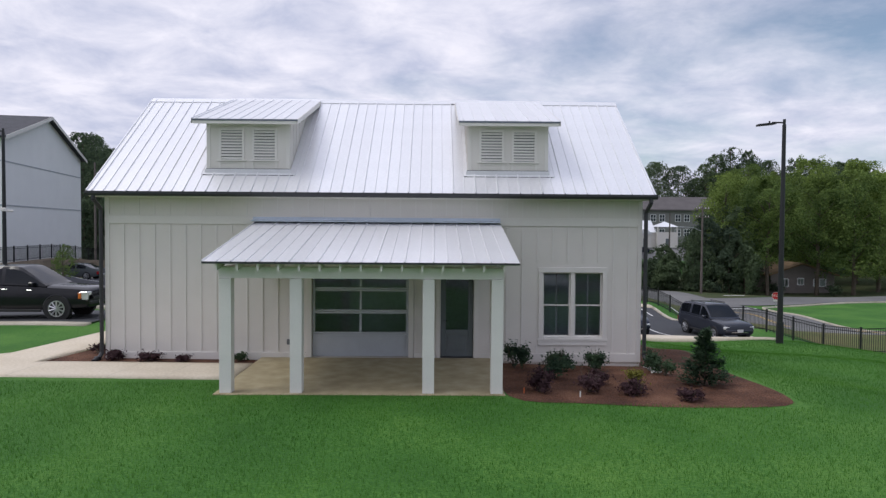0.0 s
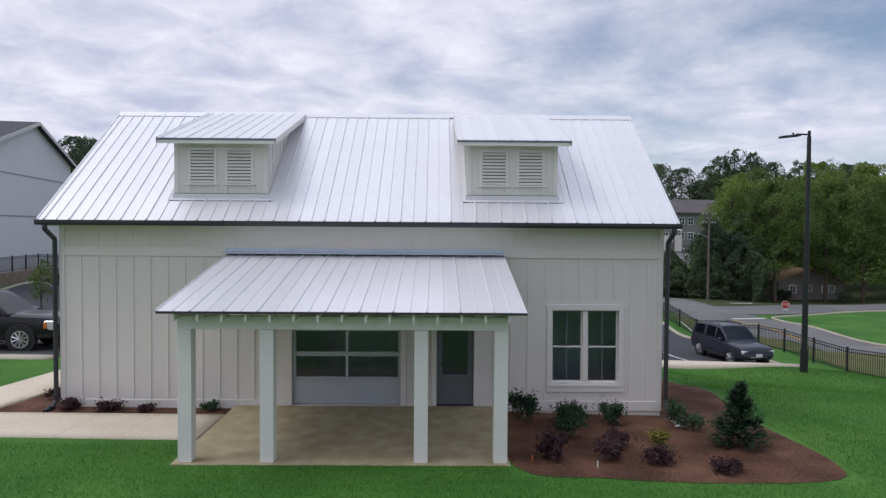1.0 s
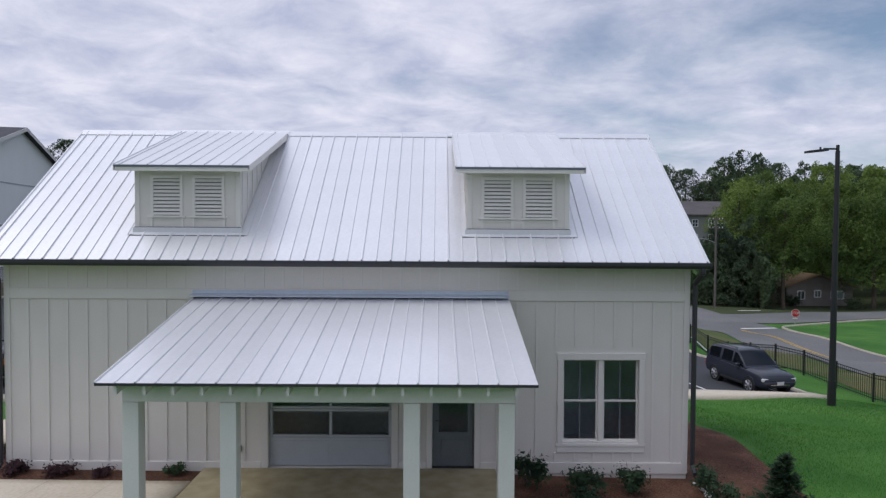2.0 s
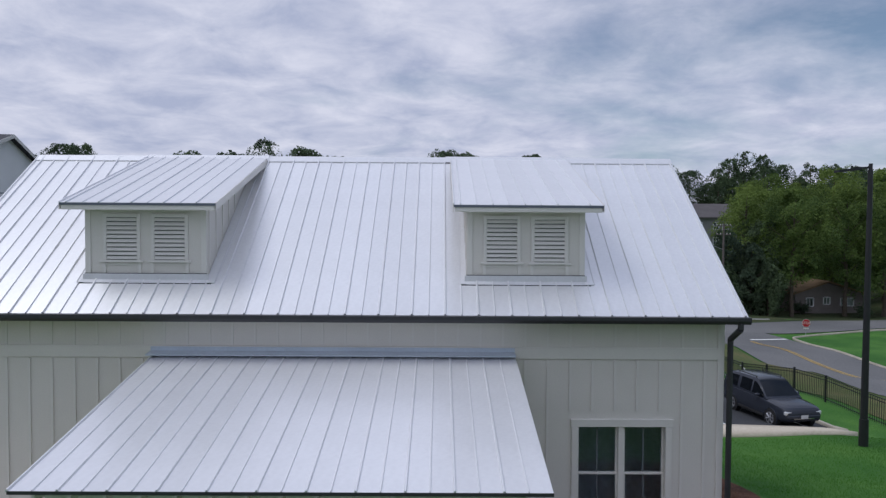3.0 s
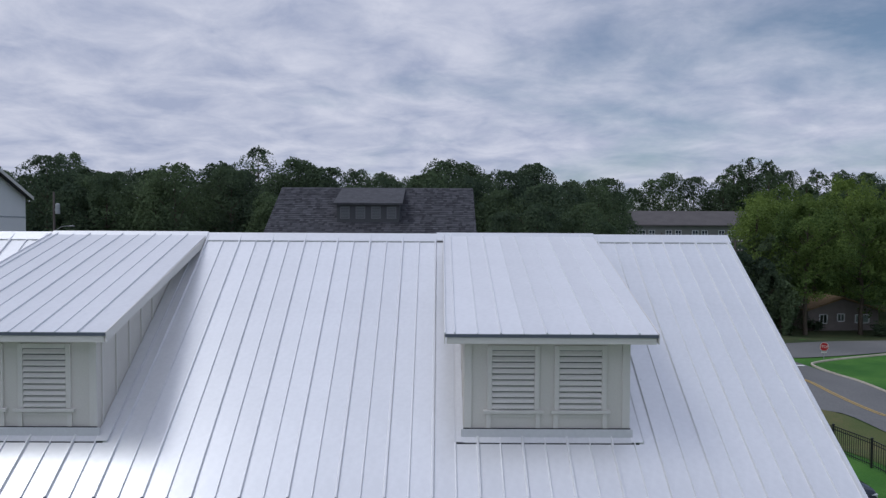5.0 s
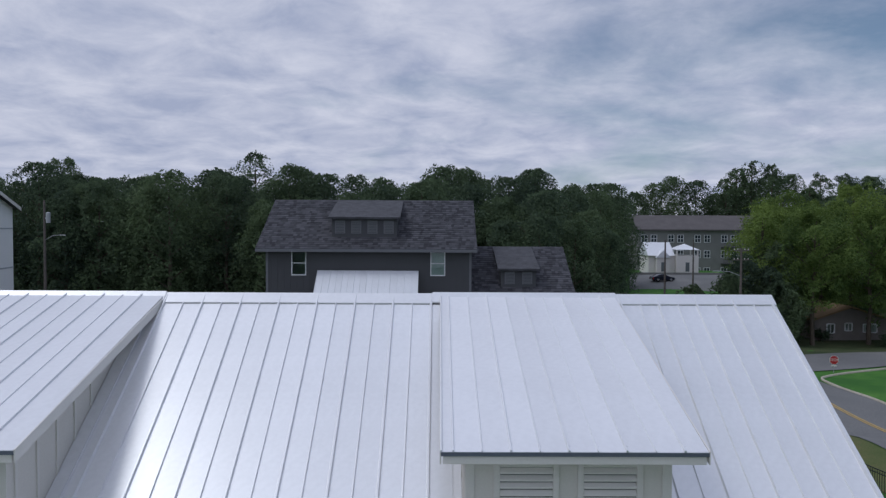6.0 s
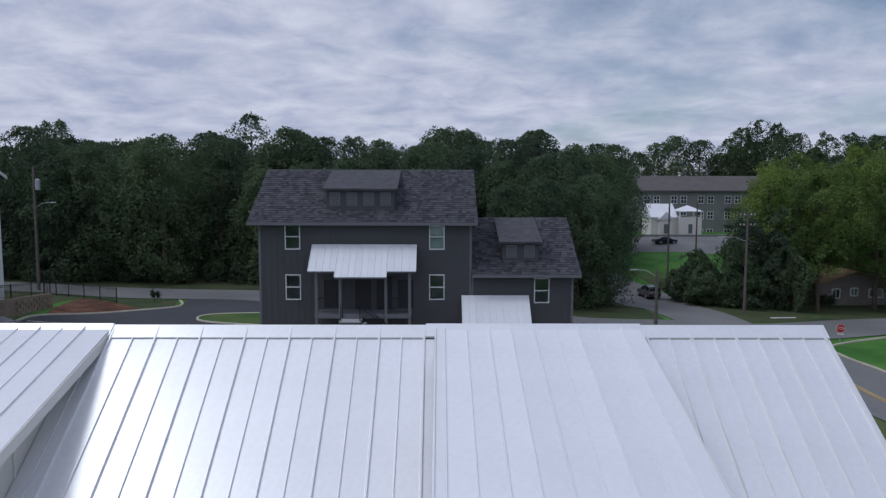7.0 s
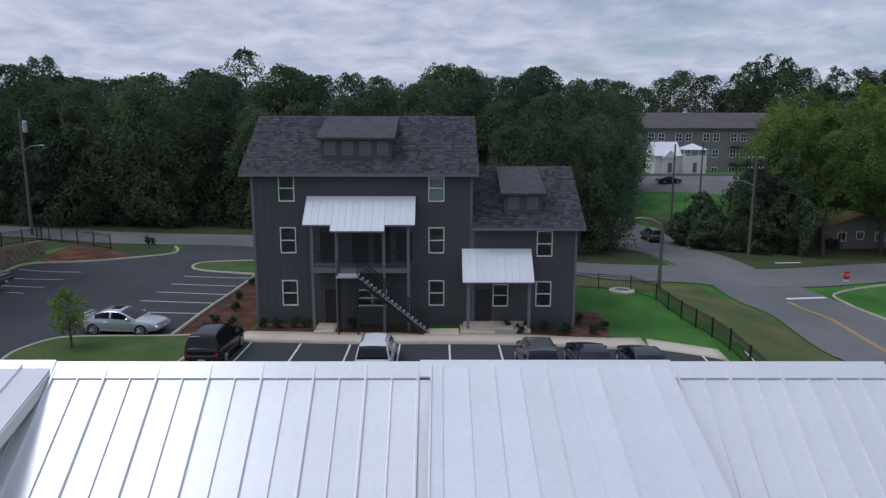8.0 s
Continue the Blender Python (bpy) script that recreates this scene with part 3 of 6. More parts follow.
        prism(bm, [(xa, yf - 0.1, on_roof(yf - 0.1, 0.012)), (xb, yf - 0.1, on_roof(yf - 0.1, 0.012)), (xb, y1, on_roof(y1, 0.012)), (xa, y1, on_roof(y1, 0.012))], (0, 0, 0.03))
        part("side_flashing", bm, mat, d)
        hem = xb if xa > x1 else xa
        bm = bmesh.new()
        prism(bm, [(hem - 0.006, yf - 0.1, on_roof(yf - 0.1, 0.043)), (hem + 0.006, yf - 0.1, on_roof(yf - 0.1, 0.043)), (hem + 0.006, y1, on_roof(y1, 0.043)), (hem - 0.006, y1, on_roof(y1, 0.043))], (0, 0, 0.012))
        part("hem", bm, FLASH_PALE, d)
    # two louvred vents
    mid = (x0 + x1) / 2
    for cx in (mid - 0.445, mid + 0.44):
        a, b, z0, z1 = cx - 0.345, cx + 0.345, 5.31, 6.165
        bm = bmesh.new()
        for q in ((a, a + 0.065, z0, z1), (b - 0.065, b, z0, z1), (a + 0.066, b - 0.066, z1 - 0.065, z1)):
            box(bm, q[0], q[1], yf - 0.035, yf - 0.001, q[2], q[3], 0.004)
        box(bm, a - 0.05, b + 0.05, yf - 0.06, yf - 0.001, z0 - 0.045, z0 - 0.001, 0.004)
        vent = part("louvre_vent", bm, WHITE_TRIM, d)
        bm = bmesh.new(); box(bm, a + 0.066, b - 0.066, yf - 0.004, yf - 0.001, z0, z1 - 0.066); part("vent_backing", bm, VOID_SHADE, d, "dark backing painted as the shaded void behind the slats")
        n = 10
        pitch = (z1 - z0 - 0.07) / n
        bm = bmesh.new()
        prism(bm, [(a + 0.066, yf - 0.034, 0.0), (a + 0.066, yf - 0.034, 0.018), (a + 0.066, yf - 0.006, 0.06), (a + 0.066, yf - 0.006, 0.046)], (b - a - 0.132, 0, 0))
        sl = mesh_of(bm, WHITE_TRIM, "slat")
        for k in range(n):
            piece("slat", sl, d, (0, 0, z0 + 0.012 + k * pitch))
        for xa in (a - 0.01, b - 0.05):
            bm = bmesh.new(); box(bm, xa, xa + 0.06, yf - 0.03, yf - 0.001, zq + 0.12, z0 - 0.047); part("apron_batten", bm, WHITE_TRIM, d)
        bm = bmesh.new(); box(bm, a, b, yf - 0.015, yf - 0.001, z0 - 0.1, z0 - 0.06); part("apron", bm, WHITE_TRIM, d)


dormer(-4.9, -2.68, -5.19, -2.42)
dormer(2.165, 4.33, 1.92, 4.59)


# porch
porch = thing("porch", "white timber porch with pale metal lean-to roof", "porch")
bm = bmesh.new(); box(bm, -3.36, 2.78, -4.18, -0.04, -0.35, 0.0, 0.01); part("slab", bm, PORCH_CONC, porch, "tan stained concrete porch slab")
PX0, PX1, PY, PZ, PTY, PTZ = -3.5, 3.03, -4.41, 2.775, -0.03, 3.62
PS = math.atan2(PTZ - PZ, PTY - PY)
bm = bmesh.new()
prism(bm, [(PX0 + 0.02, PY + 0.03, PZ - 0.04), (PX0 + 0.02, PY + 0.03, PZ - 0.004), (PX0 + 0.02, PTY, PTZ - 0.008), (PX0 + 0.02, PTY, PTZ - 0.044)], (PX1 - PX0 - 0.04, 0, 0))
proof = part("porch_roof", bm, WHITE_TRIM, porch)
roof_slope(proof, PX0, PX1, PY, PZ - 0.002, PS, (PTY - PY) / math.cos(PS), 0.2935, ribs=(0.02, 0.026, 0.011, 0.018))
bm = bmesh.new()
prism(bm, [(-3.58, -0.036, 3.76), (-3.58, -0.05, 3.76), (-3.58, -0.06, 3.69), (-3.58, -0.3, 3.655), (-3.58, -0.3, 3.64), (-3.58, -0.036, 3.65)], (6.6, 0, 0))
part("wall_flashing", bm, FLASHING, porch, "blue-grey bent metal flashing")
bm = bmesh.new(); box(bm, PX0, PX1, PY - 0.012, PY + 0.0, PZ - 0.03, PZ + 0.012); part("drip_edge", bm, BRONZE, porch)
bm = bmesh.new(); box(bm, -3.26, 2.73, -4.06, -3.9, 2.42, 2.66, 0.006); part("beam", bm, PORCH_POST, porch)
for xa in (-3.25, 2.59):
    bm = bmesh.new(); box(bm, xa, xa + 0.13, -3.898, -0.04, 2.42, 2.66, 0.006); part("beam", bm, PORCH_POST, porch)
bm = bmesh.new()
zr = lambda y: PZ - 0.045 + (y - PY) * math.tan(PS)
prism(bm, [(-0.022, PY + 0.05, zr(PY + 0.05) - 0.14), (-0.022, PY + 0.05, zr(PY + 0.05)), (-0.022, -0.06, zr(-0.06)), (-0.022, -0.06, zr(-0.06) - 0.15), (-0.022, -4.08, zr(-4.08) - 0.15)], (0.044, 0, 0))
RAFTER = mesh_of(bm, WHITE_TRIM, "rafter")
for k in range(15):
    piece("rafter", RAFTER, porch, (-3.22 + k * 0.424, 0, 0))
bm = bmesh.new(); box(bm, -0.125, 0.125, -0.125, 0.125, 0.0, 2.418, 0.006)
POST = mesh_of(bm, PORCH_POST, "post")
for x in (-3.12, -1.64, 1.15, 2.6):
    piece("post", POST, porch, (x, -3.97, 0))


# garage door
gd = thing("garage_door", "pale grey sectional garage door with glazed panels", "garage door")
gx0, gx1, gz1 = GAR[0], GAR[1], GAR[3]
for xa, xb, z0, z1 in ((gx0 - 0.14, gx0, 0, gz1 + 0.14), (gx1, gx1 + 0.14, 0, gz1 + 0.14), (gx0 + 0.001, gx1 - 0.001, gz1, gz1 + 0.14)):
    bm = bmesh.new(); box(bm, xa, xb, -0.045, -0.001, z0 + 0.002, z1, 0.004); part("casing", bm, WHITE_TRIM, gd)
sec = (gz1 - 0.02) / 4
gy = 0.1
mid = (gx0 + gx1) / 2
for k in range(4):
    z0 = 0.015 + k * sec
    bm = bmesh.new()
    if k == 0:
        box(bm, gx0 + 0.01, gx1 - 0.01, gy, gy + 0.045, z0, z0 + sec - 0.006, 0.004)
        for xa, xb in ((gx0 + 0.07, mid - 0.035), (mid + 0.035, gx1 - 0.07)):
            box(bm, xa, xb, gy - 0.008, gy + 0.001, z0 + 0.06, z0 + sec - 0.07, 0.006)
        part("door_section", bm, GARAGE_METAL, gd)
        continue
    for xa, xb, za, zb in ((gx0 + 0.01, gx0 + 0.07, z0, z0 + sec - 0.006), (gx1 - 0.07, gx1 - 0.01, z0, z0 + sec - 0.006), (mid - 0.03, mid + 0.03, z0 + 0.051, z0 + sec - 0.057),
                           (gx0 + 0.071, gx1 - 0.071, z0, z0 + 0.05), (gx0 + 0.071, gx1 - 0.071, z0 + sec - 0.056, z0 + sec - 0.006)):
        box(bm, xa, xb, gy, gy + 0.045, za, zb, 0.004)
    s = part("door_section", bm, GARAGE_METAL, gd)
    for xa, xb in ((gx0 + 0.07, mid - 0.03), (mid + 0.03, gx1 - 0.07)):
        bm = bmesh.new(); box(bm, xa, xb, gy + 0.018, gy + 0.024, z0 + 0.05, z0 + sec - 0.056)
        part("pane", bm, PANE, s, "dark reflecting glass").visible_shadow = False

# entry door
ed = thing("entry_door", "dark grey entry door with large glass pane", "door")
dx0, dx1, dz1 = DOOR[0], DOOR[1], DOOR[3]
for xa, xb, z0, z1 in ((dx0 - 0.12, dx0, 0, dz1 + 0.12), (dx1, dx1 + 0.12, 0, dz1 + 0.12), (dx0 + 0.001, dx1 - 0.001, dz1, dz1 + 0.12)):
    bm = bmesh.new(); box(bm, xa, xb, -0.045, -0.001, z0 + 0.002, z1, 0.004); part("casing", bm, WHITE_TRIM, ed)
bm = bmesh.new()
for q in ((dx0 + 0.01, dx0 + 0.14, 0.02, dz1 - 0.01), (dx1 - 0.14, dx1 - 0.01, 0.02, dz1 - 0.01), (dx0 + 0.141, dx1 - 0.141, 0.02, 0.75), (dx0 + 0.141, dx1 - 0.141, dz1 - 0.15, dz1 - 0.01)):
    box(bm, q[0], q[1], 0.06, 0.105, q[2], q[3], 0.004)
box(bm, dx0 + 0.2, dx1 - 0.2, 0.05, 0.061, 0.2, 0.6, 0.006)
leaf = part("door_leaf", bm, DOOR_PAINT, ed)
bm = bmesh.new(); box(bm, dx0 + 0.14, dx1 - 0.14, 0.078, 0.086, 0.75, dz1 - 0.15); part("pane", bm, PANE, leaf).visible_shadow = False
bm = bmesh.new(); tube(bm, (dx0 + 0.08, 0.06, 1.0), (dx0 + 0.08, 0.0, 1.0), 0.012); tube(bm, (dx0 + 0.08, 0.005, 1.0), (dx0 + 0.19, 0.005, 1.0), 0.01)
part("door_handle", bm, BRONZE, leaf)
bm = bmesh.new(); box(bm, dx0, dx1, -0.03, 0.15, 0.002, 0.018); part("threshold", bm, BRONZE, ed)

# front window
fw = thing("front_window", "white double-hung window pair with dark glass", "window")
wx0, wx1, wz0, wz1 = WIN
for xa, xb, z0, z1 in ((wx0 - 0.12, wx0, wz0, wz1), (wx1, wx1 + 0.12, wz0, wz1), (wx0 - 0.14, wx1 + 0.14, wz1 + 0.001, wz1 + 0.14), (wx0 - 0.15, wx1 + 0.15, wz0 - 0.06, wz0 - 0.001)):
    bm = bmesh.new(); box(bm, xa, xb, -0.045, -0.001, z0, z1, 0.004); part("casing", bm, WHITE_TRIM, fw)
bm = bmesh.new(); box(bm, wx0 - 0.12, wx1 + 0.12, -0.03, -0.001, wz0 - 0.19, wz0 - 0.062, 0.004); part("apron", bm, WHITE_TRIM, fw)
wm = (wx0 + wx1) / 2
bm = bmesh.new(); box(bm, wm - 0.055, wm + 0.055, 0.0, 0.1, wz0 + 0.02, wz1, 0.004); part("mullion", bm, WHITE_TRIM, fw)
bm = bmesh.new(); box(bm, wx0, wx1, -0.02, 0.1, wz0 + 0.0, wz0 + 0.04, 0.004); part("window_sill", bm, WHITE_TRIM, fw)
zm = (wz0 + wz1) / 2
for xa, xb in ((wx0, wm - 0.055), (wm + 0.055, wx1)):
    for za, zb, yy in ((wz0 + 0.04, zm + 0.02, 0.055), (zm - 0.02, wz1, 0.09)):
        bm = bmesh.new()
        for q in ((xa, xa + 0.035, za, zb), (xb - 0.035, xb, za, zb), (xa + 0.036, xb - 0.036, za, za + 0.04), (xa + 0.036, xb - 0.036, zb - 0.035, zb)):
            box(bm, q[0], q[1], yy, yy + 0.03, q[2], q[3])
        s = part("sash", bm, WHITE_TRIM, fw)
        bm = bmesh.new(); box(bm, (xa + xb) / 2 - 0.01, (xa + xb) / 2 + 0.01, yy + 0.004, yy + 0.012, za + 0.04, zb - 0.035); part("muntin", bm, GREY_TRIM, s)
        bm = bmesh.new(); box(bm, xa + 0.035, xb - 0.035, yy + 0.013, yy + 0.018, za + 0.04, zb - 0.035); part("pane", bm, PANE, s).visible_shadow = False

# ---- paved ground and beds ----
LOT = [(-11.2, 13.3), (16.9, 13.3), (17.1, 33.2), (-10.9, 33.2), (-11.0, 34.4), (-13.25, 34.4), (-12.8, 51.2), (-17.8, 52.6), (-19.0, 54.4), (-18.2, 56.2), (-14, 57.3), (-13, 66), (-24, 66), (-22.6, 61), (-23.0, 59.3), (-27.5, 56.2), (-32.3, 54.1), (-33.0, 51.8), (-32.0, 46), (-30.2, 34), (-28.6, 16), (-23, 12.2)]
sheet("parking_lot", drape(LOT, 1, 0.05), ASPHALT, "dark asphalt parking lot with white painted bays", "parking lot")
sheet("side_lot", drape([(-45, 5.5), (-10.7, 5.5), (-10.7, 12.0), (-23, 12.0), (-36, 18.8), (-45, 19)], 1, 0.055), ASPHALT, "asphalt parking beside the lawn", "parking lot")
ROAD_EAST = smooth_line([(29.5, -30), (30.5, 0), (31.2, 25), (31.6, 42), (31.6, 56), (30.8, 66), (29.2, 80), (29.0, 92), (26, 110)])
ROAD_BACK = smooth_line([(-90, 74), (-50, 73), (-25, 70), (0, 66), (16, 63), (30, 62.5), (45, 66), (62, 70), (110, 74)])
sheet("road_east", drape(strip(ROAD_EAST, 8.8), 1.5, 0.06), ROADTAR, "worn grey asphalt road sloping down to a junction", "road")
sheet("road_back", drape(strip(ROAD_BACK, 7.4), 1.5, 0.075), ROADTAR, "worn grey asphalt road before the woods", "road")
sheet("far_parking", drape([(36, 118), (62, 118), (72, 146), (44, 146)], 4, 0.08), ROADTAR, "grey parking lot before the club house", "parking lot")
sheet("verge", drape([(18.6, 47), (19.2, 30), (21.2, 14), (24, -10), (26.6, -10), (26.9, 28), (27, 50), (25.6, 57.5), (18, 58.5), (6, 60), (6, 49.6), (16, 47.5)], 1, 0.03), ROUGH_GRASS, "dry patchy grass verge outside the fence", "verge")


WEEDS = three("roadside_weeds", ((0.028, 0.046, 0.016), (0.048, 0.066, 0.024), (0.085, 0.08, 0.038)), 0.3, 0.95, 12, 0.7, 0.04, 8)
ISLAND_GRASS = three("dry_island_grass", ((0.035, 0.085, 0.018), (0.062, 0.115, 0.027), (0.125, 0.125, 0.05)), 0.35, 0.95, 16, 0.7, 0.04, 8)
sheet("woods_verge", drape([(-100, 78.5), (-50, 77), (-25, 74.2), (0, 70), (16, 67), (25.5, 66.6), (25, 80), (2, 80), (-30, 83), (-100, 84)], 3, 0.035), WEEDS, "dull weedy grass between the road and the woods", "verge")
sheet("corner_verge", drape([(-23.2, 60), (-24.6, 65.8), (-45, 68.8), (-45, 57), (-34.3, 57.5), (-33.4, 64.2), (-28.9, 61.3), (-25.2, 58.5)], 1.5, 0.02), WEEDS, "patchy grass at the corner of the lot", "verge")
sheet("junction_verge", drape([(34.2, 67.6), (47, 70.6), (62, 74.4), (90, 78), (90, 104), (33.8, 104), (33.8, 80)], 3, 0.035), WEEDS, "dull grass under the trees by the junction", "verge")
sheet("far_meadow", drape([(33.9, 104.2), (90, 104.2), (82, 117.6), (35.8, 117.6), (31, 112)], 3, 0.035), ISLAND_GRASS, "dry yellow-green grass below the far lot", "verge")


def bed(points, label, lift=0.008):
    sheet("mulch_bed", drape(points, 0.8, lift), MULCH, label, "mulch bed")


bed(smooth_line([(2.8, -0.05), (2.85, -4.2), (4.4, -4.75), (6.5, -4.85), (8.5, -4.6), (8.95, -3.6), (8.85, -1.5), (9.1, 1.5), (9.3, 4), (9.15, 7.5), (8.6, 10.5), (7.0, 10.6), (6.9, 4)], 4), "red-brown pine mulch bed with shrubs")
bed([(-8.9, -0.72), (-3.42, -0.72), (-3.42, -0.02), (-7.55, -0.02), (-7.55, 2.6), (-8.4, 2.6), (-8.55, 1.0)], "brown mulch strip along the house wall")
bed([(-13.1, 34.9), (-9.1, 35.1), (-9.1, 51), (-12.7, 51)], "red-brown mulch bed beside the grey building")
bed([(-8.9, 35.1), (-5.4, 35.1), (-5.4, 37.05), (-8.9, 37.05)], "red-brown mulch bed with low shrubs")
bed([(-4.0, 35.1), (1.2, 35.1), (1.2, 37.05), (-4.0, 37.05)], "red-brown mulch bed under the stairs")
bed([(5.3, 35.1), (12.0, 35.1), (12.6, 41), (10.3, 42), (10.3, 37.05), (5.3, 37.05)], "red-brown mulch bed with low shrubs")
bed([(-33.0, 57.8), (-32.2, 54.5), (-27.6, 56.6), (-25.2, 58.3), (-28.9, 61.1), (-33.5, 64)], "brown mulch slope below the fence")

sheet("walkway", drape([(-3.4, -2.62), (-3.4, -0.74), (-8.9, -0.74), (-8.6, 1.0), (-8.5, 4.4), (-9.5, 4.4), (-10.3, 0.4), (-12.5, -1.2), (-16, -1.9), (-16, -3.0), (-9, -2.45)], 1.0, 0.05, 0.12), CONCRETE, "pale concrete walkway to the porch", "walkway")
for xx in (-8.6, -6.2, -4.9):
    sheet("walkway_joint", ribbon([(xx - 0.12, -2.63), (xx, -0.76)], 0.015, 0.054), KERB, "sawn joint in the walkway", "joint")
sheet("lot_walk", drape([(5, 11.9), (16.6, 11.9), (16.6, 13.25), (5, 13.25)], 1.0, 0.14, 0.25), CONCRETE, "concrete walk beside the parked cars", "walkway")
sheet("front_walk", drape([(-9.2, 33.35), (13.6, 33.35), (13.6, 35.05), (-9.2, 35.05)], 1.0, 0.14, 0.25), CONCRETE, "concrete walk before the grey building", "walkway")
sheet("ramp", drape([(13.62, 33.3), (17.3, 31.5), (17.3, 33.0), (13.9, 34.9)], 0.8, 0.12, 0.2), CONCRETE, "concrete ramp at the corner of the lot", "ramp")
for xa, xb in ((-5.3, -4.1), (3.2, 5.1)):
    sheet("path", drape([(xa, 35.07), (xb, 35.07), (xb, 37), (xa, 37)], 1.0, 0.12, 0.2), CONCRETE, "short concrete path to a door", "walkway")
ISLAND = smooth_line([(-19.6, 28.6), (-20.3, 31.2), (-19.6, 33.6), (-18.0, 34.2), (-15, 34.3), (-13.2, 34.3), (-11.4, 34.2), (-11.0, 31.5), (-11.1, 28.4)], 5)
sheet("island_grass", drape(ISLAND + [(-15, 28.2)], 1.0, 0.13), ISLAND_GRASS, "grass island in the parking lot", "grass island")
END_ISLAND = smooth_line([(-12.6, 51.3), (-13.6, 51.5), (-17.6, 52.6), (-18.9, 54.2), (-18.1, 56.0), (-14, 57.1), (-9, 58)], 5)
sheet("end_island_grass", drape(END_ISLAND + [(-9, 51.3)], 1.0, 0.12), ISLAND_GRASS, "grass beside the lot entrance", "grass island")
for line, lab in ((ISLAND, "curved concrete kerb round the grass island"), (END_ISLAND, "curved concrete kerb at the lot entrance"),
                  ([(-13.25, 34.4), (-12.75, 51.2)], "straight concrete kerb along the mulch bed"), ([(-10.9, 33.25), (13.6, 33.25)], "concrete kerb before the walk"),
                  (smooth_line([(-30.2, 34), (-32.0, 46), (-33.0, 51.8), (-32.3, 54.1), (-27.5, 56.2), (-23.3, 59.0), (-22.7, 61), (-24.2, 64.4)], 5), "concrete kerb along the lot"),
                  ([(17.0, 13.3), (17.15, 31.4)], "concrete kerb at the lot's end"), ([(-23, 12.1), (-11.2, 13.2), (5, 13.3)], "concrete kerb between the lots"),
                  (smooth_line([(36.2, -10), (35.7, 30), (36.2, 52), (38.2, 57.6), (46, 61.4), (60, 65)], 6), "concrete kerb round the green field")):
    sheet("kerb", ribbon(line, 0.16, 0.0, 0.17), KERB, lab, "kerb")


sheet("gutter", ribbon([(-45, 5.45), (-10.7, 5.45)], 0.5, 0.02, 0.05), KERB, "pale concrete gutter strip along the asphalt", "gutter")


def marking(points, width=0.1, material=None, label="white painted bay line", lift=0.064):
    sheet("road_marking", ribbon(points, width, lift, step=0.8), material or LINE_WHITE, label, "road marking")


for k in range(-3, 9):
    marking([(-0.2 + 2.72 * k, 28.3), (-0.2 + 2.72 * k, 33.1)])
for k in range(0, 5):
    marking([(-18.3, 39.5 + 2.73 * k), (-13.1, 39.1 + 2.73 * k)])
for k in range(0, 5):
    marking([(-32.4, 41.6 + 2.68 * k), (-27.3, 41.4 + 2.68 * k)])
for xx in (-4, -1.3, 1.4, 4.1, 6.8, 9.6, 12.55, 15.9):
    marking([(xx, 13.35), (xx, 18.3)])
for off in (-0.12, 0.12):
    marking([(30.5 + off + 0.45, 0), (31.55 + off, 30), (31.75 + off, 54)], 0.1, LINE_YELLOW, "yellow painted centre line", 0.09)
marking([(32.1, 55.0), (35.8, 55.4)], 0.5, None, "white painted stop bar", 0.09)
marking([(38.5, 70.6), (41.5, 71.0)], 0.4, None, "white painted stop bar", 0.1)


# ---- shrubs ----
def leaf_cloud(bm, centre, radius, count, size, rnd, squash=1.0, shell=0.45):
    """Small leaf faces spread through a ball, thicker towards its skin."""
    cx, cy, cz = centre
    for _ in range(count):
        d = Vector((rnd.gauss(0, 1), rnd.gauss(0, 1), rnd.gauss(0, 1))).normalized()
        r = radius * (shell + (1 - shell) * rnd.random() if shell > 0.25 else min(1.5, abs(rnd.gauss(0, 0.62)))) * (0.8 + 0.45 * noise.noise(d * 2.1 + Vector(centre)))
        p = Vector((cx, cy, cz)) + Vector((d.x * r, d.y * r, d.z * r * squash))
        n = (d + Vector((rnd.uniform(-1, 1), rnd.uniform(-1, 1), rnd.uniform(-0.3, 1.2)))).normalized()
        u = n.orthogonal().normalized(); w = n.cross(u)
        a = rnd.uniform(0, 6.28); s = size * rnd.uniform(0.6, 1.4)
        u, w = u * math.cos(a) + w * math.sin(a), w * math.cos(a) - u * math.sin(a)
        bm.faces.new([bm.verts.new(p + u * s), bm.verts.new(p + w * s * 0.55), bm.verts.new(p - u * s), bm.verts.new(p - w * s * 0.55)])


def shrub(x, y, radius, height, material, label, seed, size=0.035, count=900, group="shrubs in the bed"):
    rnd = random.Random(seed)
    t = thing("shrub", label, "shrub", (x, y, ground(x, y) + 0.03), rnd.uniform(0, 360), group)
    bm = bmesh.new()
    for k in range(6):
        a = rnd.uniform(0, 6.28); e = radius * rnd.uniform(0.3, 0.7)
        tube(bm, (0, 0, -0.05), (math.cos(a) * e, math.sin(a) * e, height * rnd.uniform(0.5, 0.9)), 0.012, 0.004, 5)
    part("stem", bm, BARK, t)
    bm = bmesh.new()
    blobs = 7
    for k in range(blobs):
        a = rnd.uniform(0, 6.28); e = radius * rnd.uniform(0.1, 0.62)
        leaf_cloud(bm, (math.cos(a) * e, math.sin(a) * e, height * rnd.uniform(0.22, 0.62)), radius * rnd.uniform(0.4, 0.6), count // blobs, size, rnd, min(1.3, height / (1.6 * radius)), 0.2)
    part("foliage", bm, material, t)


